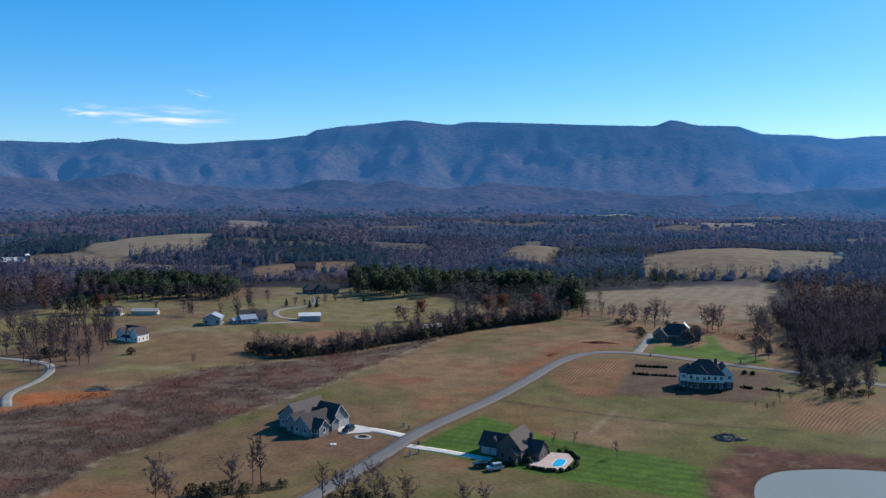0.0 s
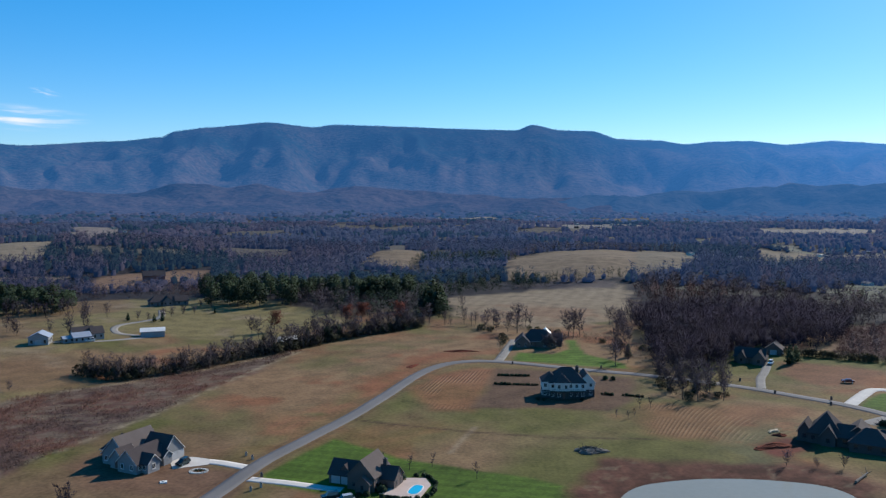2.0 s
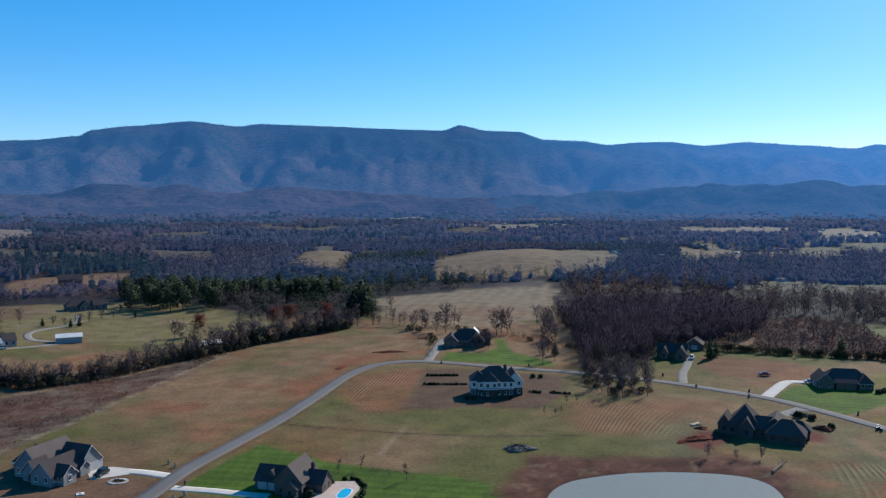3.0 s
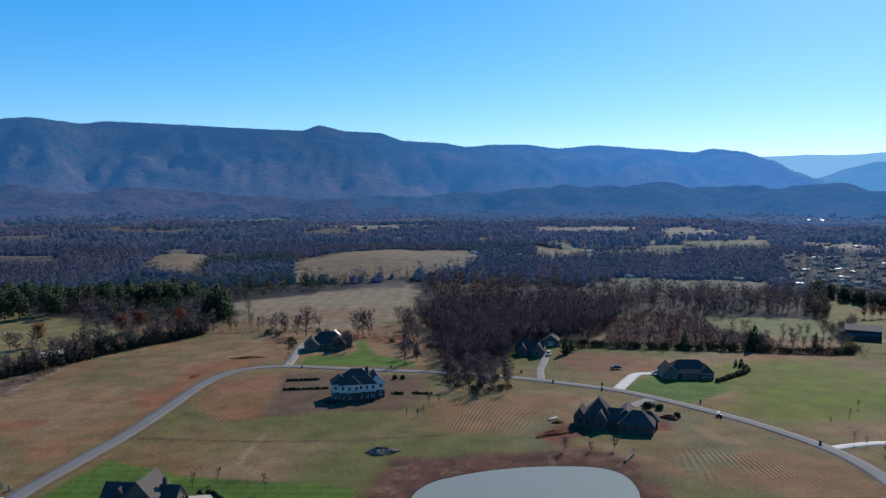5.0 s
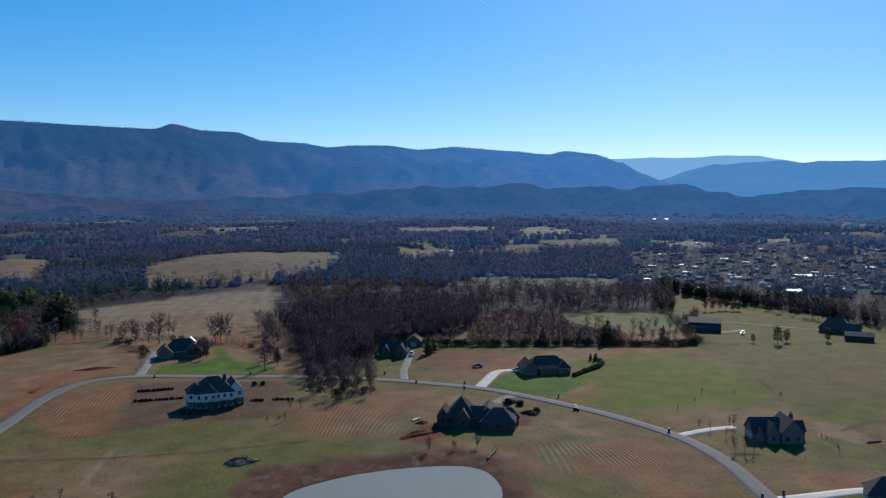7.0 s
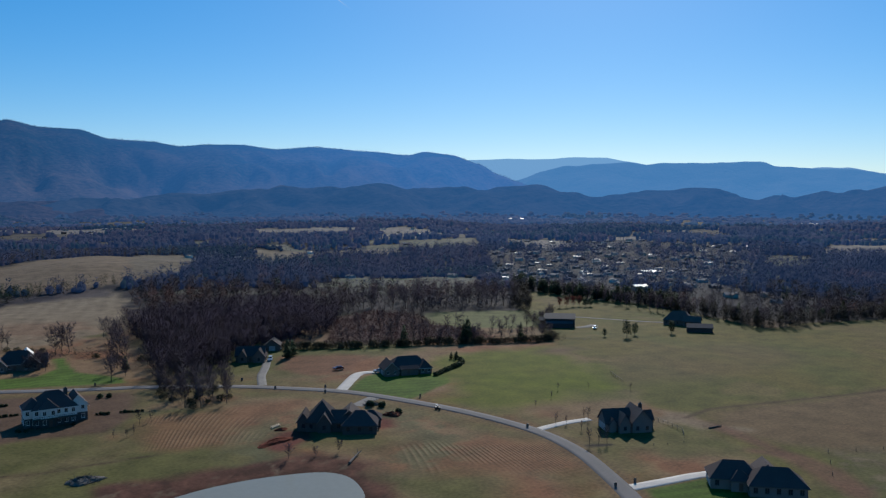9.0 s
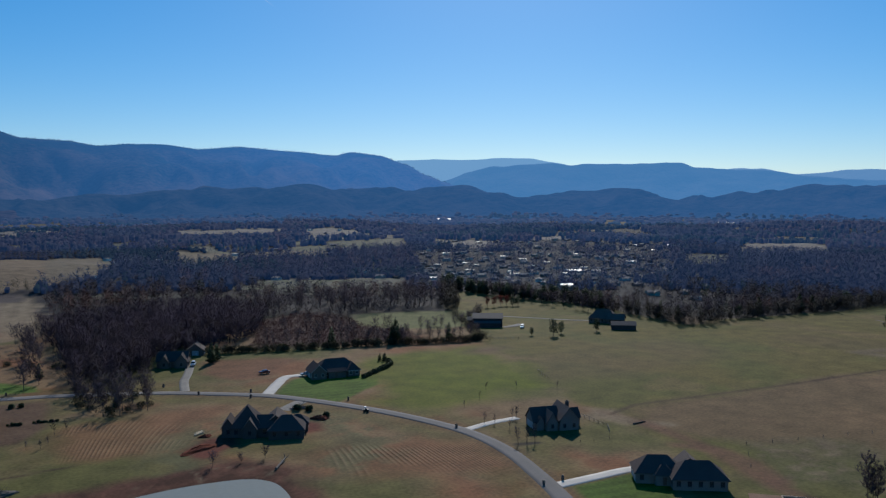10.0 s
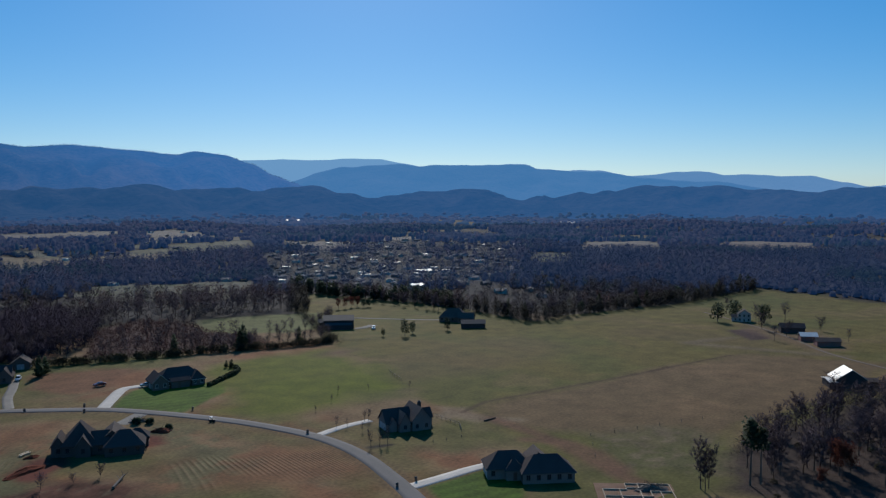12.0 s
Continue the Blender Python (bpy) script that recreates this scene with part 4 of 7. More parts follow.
def pine_tree(seed, height, spread, foot=0.42):
    """Tall pine with a bare lower trunk and uneven clumps above."""
    rnd = random.Random(seed)
    t = loft([(0, 0, -0.3), (0.05, 0.1, height * .5), (0, 0, height * .97)], [height * .018, height * .011, 0.04])
    out = []
    for k in range(26):
        u = foot + (1 - foot) * k / 25
        ang = k * 2.4
        reach = spread * (1.15 - u) * 1.6 * rnd.uniform(0.55, 1.1)
        end = Vector((math.cos(ang) * reach, math.sin(ang) * reach, height * u + reach * 0.15))
        out.append(tube((0, 0, height * u), end, 0.07, 0.03, 3, False))
        cs = [end.lerp(Vector((0, 0, height * u)), rnd.uniform(0, 0.6)) + Vector((rnd.gauss(0, .6), rnd.gauss(0, .6), rnd.gauss(0, .4))) for _ in range(20)]
        out += leaf_tris(rnd, cs, 1.0, 0.3)
    return (mesh_of("trunk", *t, M_BARK), crown_mesh("crown", joined(*out), M_NEEDLE, height * 0.6))


def round_pine(seed, height, spread):
    """Broad evergreen: a short trunk under several lobes of needles."""
    rnd = random.Random(seed)
    t = loft([(0, 0, -0.3), (0.1, 0.1, height * .45), (0, 0, height * .85)], [height * .022, height * .015, 0.05])
    out = []
    for k in range(13):
        a, u = k * 2.4, 0.25 + 0.62 * k / 12
        rad = spread * math.sqrt(max(0.05, 1 - ((u - 0.45) / 0.52) ** 2)) * rnd.uniform(0.4, 0.75)
        c = Vector((math.cos(a) * rad, math.sin(a) * rad, height * u))
        out.append(tube((0, 0, height * u * 0.8), c, 0.09, 0.03, 3, False))
        size = spread * rnd.uniform(0.32, 0.5)
        cs = []
        for _ in range(52):
            d = Vector((rnd.gauss(0, 1), rnd.gauss(0, 1), rnd.gauss(0, 0.8))).normalized() * size * rnd.uniform(0.6, 1.05)
            cs.append(c + d)
        out += leaf_tris(rnd, cs, 1.05, 0.6)
    return (mesh_of("trunk", *t, M_BARK), crown_mesh("crown", joined(*out), M_NEEDLE, height * 0.4))


def cedar_tree(seed, height, spread, full=0.06):
    """Dense evergreen, boughs from the ground up, with a broken outline."""
    rnd = random.Random(seed)
    t = tube((0, 0, -0.3), (0, 0, height * 0.9), height * 0.016, 0.03, 6)
    out = []
    for k in range(640):
        u = full + (1 - full) * (1 - math.sqrt(rnd.random()) * 0.999)
        prof = min(1, (u - full) * 7 + 0.45) * (1 - u) ** 0.75 * 1.15
        ang = rnd.uniform(0, 6.283)
        lump = 0.8 + 0.35 * math.sin(ang * 3 + u * 11 + seed) * math.sin(u * 17 + seed)
        rad = spread * prof * lump * (0.55 + 0.5 * rnd.random())
        c = Vector((math.cos(ang) * rad, math.sin(ang) * rad, height * u))
        out += leaf_tris(rnd, [c], 0.55 + spread * 0.14, 0.7)
    return (mesh_of("trunk", *t, M_BARK), crown_mesh("crown", joined(*out), M_NEEDLE, height * 0.35))


def shrub(seed, height, spread, mat):
    rnd = random.Random(seed)
    stems, out = [], []
    for k in range(9):
        a = k * 2.4
        e = Vector((math.cos(a) * spread * rnd.uniform(.3, .8), math.sin(a) * spread * rnd.uniform(.3, .8), height * rnd.uniform(.6, 1)))
        stems.append(tube((math.cos(a) * .1, math.sin(a) * .1, -0.2), e, 0.06, 0.02, 3, False))
        for _ in range(16):
            o = e * rnd.uniform(0.35, 1)
            out.append(blade(o, o + Vector((rnd.gauss(0, 1), rnd.gauss(0, 1), rnd.gauss(.5, .6))).normalized() * height * .3, 0.06, rnd))
    cs = []
    for _ in range(170):
        a, u = rnd.uniform(0, 6.283), rnd.random() ** 0.8
        rad = spread * math.sqrt(max(0.05, 1 - (u - 0.35) ** 2 / 0.5)) * rnd.uniform(.55, 1.05)
        cs.append(Vector((math.cos(a) * rad, math.sin(a) * rad, u * height)))
    out += leaf_tris(rnd, cs, 0.28 + 0.12 * height, 0.8)
    return (mesh_of("stem", *joined(*stems), M_BARK), crown_mesh("foliage", joined(*out), mat, height * 0.3))


BARE = [bare_tree(i, 15 + i % 3, 5.2 + 0.6 * (i % 4), width=0.055) for i in range(7)]
ROUND = [bare_tree(20 + i, 12, 6.0, fork=0.2, limbs=17, twigs=13, width=0.06) for i in range(3)]
SLIM = [bare_tree(30 + i, 14, 3.5, fork=0.34, limbs=13, twigs=12, width=0.055) for i in range(3)]
RUST = [rust_tree(40 + i, 11, 4.2) for i in range(2)]
PINE = [pine_tree(50 + i, 17, 3.8) for i in range(3)]
OPEN_PINE = [pine_tree(54 + i, 18, 5.2 - i, 0.62) for i in range(2)]
OAKY = [round_pine(56 + i, 14, 5.0) for i in range(3)]
CEDAR = [cedar_tree(60 + i, 12, 3.4) for i in range(4)]
SHRUB = [shrub(70 + i, 3.0, 2.4, M_SHRUB) for i in range(3)]
BOX = [shrub(80 + i, 1.0, 0.75, M_NEEDLE) for i in range(2)]
LABELS = {
    "bare_tree": "leafless grey-brown deciduous tree with fine twigs", "rust_tree": "tree holding its rust-brown autumn leaves",
    "pine_tree": "tall dark green pine with a bare lower trunk", "cedar_tree": "dense dark evergreen tree with boughs down low",
    "shrub": "rough brown-green wild shrub", "box_shrub": "clipped dark green garden shrub", "sapling": "slim leafless young tree planted in grass"}
placer = random.Random(11)


def plant(name, kinds, x, y, height, group="", native=None, squeeze=1.0, label=""):
    """One tree: an Empty at its foot with its trunk and crown."""
    k = placer.randrange(len(kinds))
    trunk, crown = kinds[k]
    own = native or max(v.co.z for v in crown.vertices) if crown.name not in TALL else TALL[crown.name]
    TALL[crown.name] = own
    s = height / own
    e = thing(name, pose(x, y, land_at(x, y) - 0.05, 0, 0, placer.uniform(0, 360)) @ Matrix.Diagonal((s * squeeze, s * squeeze, s, 1)),
              label or LABELS[name], "shrub" if "shrub" in name else "tree", group)
    for nm, me in (("stem" if "shrub" in name else "trunk", trunk), ("foliage" if "shrub" in name else "crown", crown)):
        o = new(nm, me)
        o.parent = e
    return e


TALL = {}


def grove(points, kinds, low, high, mat, label, seed):
    """Many alike trees, too many to count, as one mesh: trunks and crowns together."""
    rnd = random.Random(seed)
    forms = []
    for trunk, crown in kinds:
        v, f, base = [], [], 0
        for me in (trunk, crown):
            co = np.empty(len(me.vertices) * 3, np.float32)
            me.vertices.foreach_get("co", co)
            me.calc_loop_triangles()
            idx = np.empty(len(me.loop_triangles) * 3, np.int32)
            me.loop_triangles.foreach_get("vertices", idx)
            v.append(co.reshape(-1, 3)); f.append(idx.reshape(-1, 3) + base)
            base += len(me.vertices)
        forms.append((np.concatenate(v), np.concatenate(f)))
    vs, fs, qs, base = [], [], [], 0
    for x, y in points:
        v, f = forms[rnd.randrange(len(forms))]
        h = rnd.uniform(low, high)
        k, a = h / v[:, 2].max(), rnd.uniform(0, 6.28)
        w = np.stack([v[:, 0] * math.cos(a) - v[:, 1] * math.sin(a), v[:, 0] * math.sin(a) + v[:, 1] * math.cos(a), v[:, 2]], 1) * k
        q = w - np.array((0, 0, h * 0.45))
        q[:, 2] = q[:, 2] * 0.7 + 0.25 * h * 0.3
        vs.append(w + np.array((x, y, land_at(x, y) - 0.05))); fs.append(f + base); qs.append(q / (np.linalg.norm(q, axis=1, keepdims=True) + 1e-6))
        base += len(v)
    me = puffed(big_mesh("grove", np.concatenate(vs), np.concatenate(fs), mat), np.concatenate(qs).astype(np.float32))
    return tagged(new("grove", me), label, "trees", kind="stuff")




def scatter(poly, n, gap, seed):
    """n points inside a polygon, no two nearer than gap."""
    rnd = random.Random(seed)
    xs, ys = [p[0] for p in poly], [p[1] for p in poly]
    out = []
    for _ in range(n * 60):
        x, y = rnd.uniform(min(xs), max(xs)), rnd.uniform(min(ys), max(ys))
        if inside(np.array([x]), np.array([y]), poly)[0] > 0 and all((x - a) ** 2 + (y - b) ** 2 > gap * gap for a, b in out):
            out.append((x, y))
            if len(out) == n:
                break
    return out


def along(line, gap, wide, seed):
    rnd = random.Random(seed)
    out, rest = [], 0.0
    for (ax, ay), (bx, by) in zip(line, line[1:]):
        L = math.hypot(bx - ax, by - ay)
        t = rest
        while t < L:
            out.append((ax + (bx - ax) * t / L + rnd.uniform(-wide, wide), ay + (by - ay) * t / L + rnd.uniform(-wide, wide)))
            t += gap * rnd.uniform(0.6, 1.4)
        rest = t - L
    return out


pick = random.Random(5)
# the hedgerow behind the first field
HEDGEROW = [(-153, 325), (-134, 318.5), (-116, 337), (-98, 368), (-74, 398), (-48, 426), (-20, 450)]
for x, y in along(HEDGEROW, 3.4, 2.0, 1):
    plant("shrub", SHRUB, x, y, pick.uniform(3.2, 5.8), "hedgerow shrubs")
for x, y in along(HEDGEROW, 5.5, 3.0, 2):
    plant("bare_tree", BARE + ROUND, x, y + 1, pick.uniform(8, 12), "hedgerow trees")
for x, y in along([(-100, 372), (-60, 418), (-25, 450)], 9, 3, 3):
    plant("cedar_tree", CEDAR, x, y + 3, pick.uniform(5, 8.5), "hedgerow trees")
for x, y in ((-101, 444), (-63, 462), (-34, 462), (-56, 470)):
    plant("rust_tree", RUST, x, y, pick.uniform(11.5, 14), squeeze=1.3, label="tree holding its dark red autumn leaves")
for x, y in ((-112, 438), (-106, 428), (-84, 420), (-76, 432), (-70, 424)):
    plant("bare_tree", ROUND, x, y, pick.uniform(9, 13), "trees behind the hedgerow")
for x, y in along([(-18, 455), (10, 452), (40, 446)], 4.0, 3, 4):
    plant("bare_tree", SLIM + BARE, x, y, pick.uniform(7, 11), "trees along the straw field")
for x, y in ((38, 438), (42, 434), (47, 430), (52, 428), (12, 436), (17, 432), (22, 412), (23, 404), (21.5, 396)):
    plant("shrub", SHRUB, x, y, pick.uniform(2.2, 3.6))
for x, y, h in ((30.6, 427.6, 18), (26, 432, 12), (56.3, 418.5, 16), (62.9, 423, 16.5), (60, 427, 14), (46, 388, 10), (43.5, 384, 9.5), (41, 382.5, 9), (47.5, 382, 9), (20, 434, 10), (14, 438, 10)):
    plant("bare_tree", ROUND, x, y, h)
for x, y, h in ((-66, 408, 8.5), (-62, 412, 9), (-69, 411, 7.5)):
    plant("cedar_tree", OAKY, x, y, h, "hedgerow trees", label="dark round evergreen in the hedgerow")
for x, y in along([(-96, 378), (-72, 404), (-46, 430), (-14, 452)], 7, 3, 31):
    plant("bare_tree", BARE + ROUND, x, y + 2, pick.uniform(10, 15), "hedgerow trees")
for x, y in along([(70, 350), (77, 385), (84, 425), (90, 470)], 5.5, 3.5, 32):
    plant("bare_tree", ROUND + BARE, x, y, pick.uniform(6, 12), "trees at the wood's edge")
# the wood in the middle
WOOD = [(97, 480), (95, 420), (88, 380), (84, 340), (100, 338), (112, 342), (118, 366), (140, 378), (172, 388), (200, 420), (222, 470), (220, 512), (150, 508)]
FRONT = [(97, 430), (92, 390), (86, 342), (104, 340), (114, 346), (120, 366), (142, 378), (172, 388), (194, 410), (150, 420), (120, 425)]
grove(scatter(FRONT, 66, 5.8, 7), BARE + SLIM, 11, 15, M_TWIG, "crowded leafless trees of the wood's front", 7)
WOOD_TIP = [(76, 318), (79, 288), (96, 288), (106, 322), (100, 338), (84, 340)]
for x, y in scatter(WOOD_TIP, 19, 5.2, 8):
    plant("bare_tree", BARE + ROUND, x, y, pick.uniform(8, 12.5), "trees of the wood")
for x, y in scatter(WOOD_TIP, 22, 3.0, 9) + along([(70, 402), (80, 392), (90, 380)], 4, 3, 10):
    plant("shrub", SHRUB, x, y, pick.uniform(1.6, 3.4), "undergrowth of the wood")
for x, y, h in ((76, 366, 7), (143, 352, 9), (147, 356, 8), (87, 300, 5)):
    plant("cedar_tree", CEDAR, x, y, h)
# dark hedge and trees behind the lawns
HEDGE = [(150, 372), (170, 361), (189, 354), (216, 346), (240, 333), (268, 322), (282, 330)]
for x, y in along(HEDGE, 2.6, 1.6, 12):
    plant("shrub", SHRUB, x, y, pick.uniform(2.4, 4.2), "dark hedge behind the lawns")
for x, y in along([(215, 352), (240, 340), (268, 328), (284, 334)], 4.6, 2.5, 13):
    plant("bare_tree", ROUND + BARE, x, y, pick.uniform(7, 11), "trees in the hedge")
for x, y, h in ((236, 344, 13), (232, 341, 11), (262, 334, 9), (206, 356, 10)):
    plant("cedar_tree", CEDAR, x, y, h, squeeze=0.9)
for x, y in along([(165, 368), (195, 362), (222, 352)], 7, 4, 14):
    plant("bare_tree", SLIM, x, y, pick.uniform(9, 14), "trees in the hedge")
grove(scatter([(215, 470), (300, 503), (346, 446), (325, 436), (280, 438), (255, 462)], 44, 6, 24), BARE, 13, 18, M_TWIG, "tall leafless trees beyond the thicket", 24)
grove(scatter(THICKET, 20, 9, 25), SLIM + BARE, 7, 13, M_TWIG, "scattered leafless trees in the thicket", 25)
for x, y in along([(258, 366), (285, 360), (312, 372), (335, 396)], 5.5, 3, 63):
    plant("bare_tree", ROUND + BARE, x, y, pick.uniform(6, 10), "trees before the small green field")
# trees on the pasture
for x, y, h, nm in ((303, 316, 4.6, "cedar_tree"), (311, 308, 9.8, "cedar_tree"), (320, 311, 7, "cedar_tree"), (340, 304, 7.5, "cedar_tree"), (371.9, 405.5, 7, "cedar_tree"), (375.2, 404.4, 7, "cedar_tree")):
    plant(nm, OAKY, x, y, h, "evergreens on the pasture", squeeze=0.8, label="small round dark evergreen on the pasture")
for x, y in ((356.5, 413.0), (360.8, 411.6), (367.1, 412.0), (371.1, 410.7)):
    plant("rust_tree", RUST, x, y, 7.5, "rust trees by the farm drive")
# trees about the far farm
for x, y, h, nm, kinds in ((466, 206, 12, "cedar_tree", OAKY), (484, 203, 12, "cedar_tree", OAKY), (474, 182, 12, "cedar_tree", OAKY), (488, 192, 11, "bare_tree", ROUND), (496, 178, 12, "bare_tree", BARE), (455, 176, 12, "bare_tree", ROUND), (441, 158, 10, "bare_tree", ROUND),
                           (424, 158, 8, "bare_tree", SLIM), (470, 150, 9, "bare_tree", ROUND), (442, 128, 7, "bare_tree", SLIM), (500, 215, 12, "bare_tree", BARE)):
    plant(nm, kinds, x, y, h)
for x, y in along([(398, 330), (400, 290), (460, 274), (532, 265), (640, 252)], 7, 6, 61):
    if pick.random() < 0.35:
        plant("cedar_tree", CEDAR + OAKY, x + 6, y + 8, pick.uniform(7, 13), "trees along the pasture's edge")
grove(along([(402, 470), (396, 395), (402, 325), (406, 296), (466, 282), (532, 273), (640, 260)], 6, 6, 62), BARE + ROUND, 8, 14, M_TWIG, "leafless trees along the pasture's edge", 62)
for x, y in along([(400, 520), (394, 470), (396, 425), (410, 392), (411, 362)], 3.6, 3.0, 64):
    plant("cedar_tree", CEDAR + OAKY, x + 5, y + 3, pick.uniform(8, 13), "dark evergreen belt behind the pasture", label="dense dark evergreen in a field belt")
# the wood at the pasture's near end
THICK = [bare_tree(90 + i, 15, 4.6 + 0.7 * i, fork=0.3, limbs=19, twigs=17, width=0.06) for i in range(3)]
WOOD_EDGE = [(226, 98), (250, 97), (290, 95), (352, 83), (380, 78), (380, 40), (236, 40), (224, 70), (217, 84)]
for x, y in scatter(WOOD_EDGE, 70, 4.6, 15):
    plant("bare_tree", THICK + BARE, x, y, pick.uniform(10.5, 15.5), "trees at the pasture's end")
grove(scatter(WOOD_EDGE, 58, 3.8, 115), THICK, 9, 14, M_TWIG, "leafless wood at the pasture's end", 115)
for x, y in scatter(NEAR_WOOD, 34, 3.5, 16):
    plant("shrub", SHRUB, x, y, pick.uniform(0.9, 2.2), "undergrowth at the pasture's end")
for x, y, h in ((211, 86, 18), (213.4, 84.2, 15.5)):
    plant("pine_tree", OPEN_PINE, x, y, h, label="tall pine with a long bare trunk and open crown")
for x, y, h in ((200.4, 94.4, 14), (202, 93, 12.5), (199, 92.6, 11), (223, 85, 14.5), (225, 83.5, 13)):
    plant("bare_tree", THICK, x, y, h, squeeze=0.8)
for x, y, h in ((233, 71, 11), (236, 69, 9), (240, 74, 8), (222, 72, 5.5)):
    plant("rust_tree", RUST, x, y, h, label="tree holding its dark red autumn leaves")
# left-hand farm and house trees
LEFT_HOUSE = [(-281, 380), (-262, 384), (-238, 350), (-222, 322), (-216, 302), (-206, 276), (-216, 268), (-262, 300)]
grove(scatter(LEFT_HOUSE, 56, 4.4, 117), SLIM + BARE, 8, 13, M_TWIG, "bare grove round the white house", 117)
grove(scatter([(-330, 330), (-262, 320), (-250, 350), (-300, 370)], 18, 5, 18), BARE, 9, 14, M_TWIG, "leafless trees on a grass slope", 18)
for x, y in ((-236, 297), (-232, 300), (-239, 301), (-204, 310)):
    plant("shrub", SHRUB, x, y, pick.uniform(3, 4.5))
plant("bare_tree", ROUND, -168, 297, 4.8, label="lone leafless round tree in rough grass")
for x, y, h in ((-312, 413, 11), (-306, 417, 10), (-297, 412, 12.5), (-291, 416, 11.5)):
    plant("cedar_tree", OAKY, x, y, h, label="broad dark round evergreen by the farmhouse")
for x, y, h in ((-324, 418, 7), (-287, 416, 12), (-283, 420, 11)):
    plant("rust_tree", RUST, x, y, h)
for x, y in scatter([(-350, 486), (-274, 482), (-243, 492), (-248, 522), (-300, 556), (-380, 545)], 74, 5.6, 19):
    plant("pine_tree", PINE + OAKY, x, y, pick.uniform(11, 15.5), "pine stand", squeeze=1.45)
grove(scatter([(-345, 462), (-250, 472), (-232, 492), (-240, 500), (-280, 484), (-345, 484)], 52, 3.8, 119), BARE, 8, 12, M_TWIG, "leafless trees among the pine stand", 119)
for x, y, h in ((-212, 418, 10), (-200, 414, 11), (-206, 428, 12), (-196, 425, 9), (-232, 420, 10), (-238, 424, 9), (-229, 417, 9), (-204, 440, 11), (-210, 452, 12), (-214, 466, 12), (-206, 474, 11), (-222, 480, 12), (-252, 452, 7), (-262, 436, 6)):
    plant("bare_tree", ROUND + BARE, x, y, h)
for x, y in along([(-190, 470), (-170, 480), (-165, 500)], 6, 4, 20) + [(-165, 520), (-160, 524)]:
    plant("bare_tree", ROUND, x, y, pick.uniform(5, 8))
for x, y, h in ((-176, 468, 5), (-172, 470, 5.5), (-150, 500, 4), (-192, 470, 5)):
    plant("cedar_tree", CEDAR, x, y, h)
for x, y in scatter([(-186, 590), (-163, 520), (-132, 512), (-111, 526), (-98, 546), (-120, 590), (-158, 620)], 34, 7.0, 21):
    plant("pine_tree", OAKY, x, y, pick.uniform(13, 18), "evergreen stand", label="broad dark round-crowned pine in a stand")
for x, y in scatter([(-104, 556), (-72, 557), (-36, 570), (-30, 600), (-100, 590)], 34, 5.5, 23):
    plant("pine_tree", PINE + OAKY, x, y, pick.uniform(12, 16), "pine row", squeeze=1.2)
for x, y, h in ((-15, 493, 21), (-19, 497, 18), (-11, 497, 18)):
    plant("cedar_tree", CEDAR, x, y, h, squeeze=1.25)
grove(scatter([(-90, 460), (-20, 480), (10, 520), (-60, 510)], 32, 5.5, 22), BARE + ROUND, 7, 12, M_TWIG, "brown leafless trees behind the hedgerow", 22)
# trees on the near side of the road, below the camera
for x, y, h, kinds in ((-103, 149.5, 14, BARE), (-101, 153, 9.6, ROUND), (-90.3, 164, 10.5, ROUND), (-84.8, 168.4, 14.5, SLIM), (-87, 168.8, 11, SLIM), (-65, 158, 11, SLIM),
                       (-62, 163, 9, ROUND), (-53.5, 162, 12, BARE), (-50, 160, 9, ROUND), (-45, 160, 9.4, ROUND), (-32, 161, 7.8, ROUND), (-27.5, 162, 7.2, ROUND), (-57, 158, 10, ROUND)):
    plant("bare_tree", kinds, x, y, h, "roadside trees below")
for x, y in ((-98.7, 159), (-95, 160), (-91.5, 162.5), (-87, 164), (-82.7, 166), (-79.3, 168.7), (-63.4, 160), (-60, 161), (-57.3, 163), (-54, 161), (-50.2, 162.8), (-93, 157), (-86, 160)):
    plant("shrub", SHRUB, x, y, pick.uniform(2.2, 4.0), "roadside shrubs below")
# saplings
for x, y, h in ((52, 268, 3), (55.5, 266, 3), (58, 268, 3.2), (62, 278, 5.5), (66, 279, 4), (4, 207, 5), (-14, 214, 4.5), (-22, 218, 4), (-8, 216, 4.5), (176, 206, 4), (178, 196, 3.5),
                (184, 226, 2.6), (196, 232, 2.8), (206, 240, 3), (218, 236, 2.6), (230, 226, 3), (169.6, 183, 5.5), (171.8, 181.6, 5.8), (174.2, 180.6, 5.5), (187, 204.6, 4.2), (188.4, 204.2, 4.6), (178, 203, 3.5)):
    plant("sapling", SLIM, x, y, h, "planted saplings")


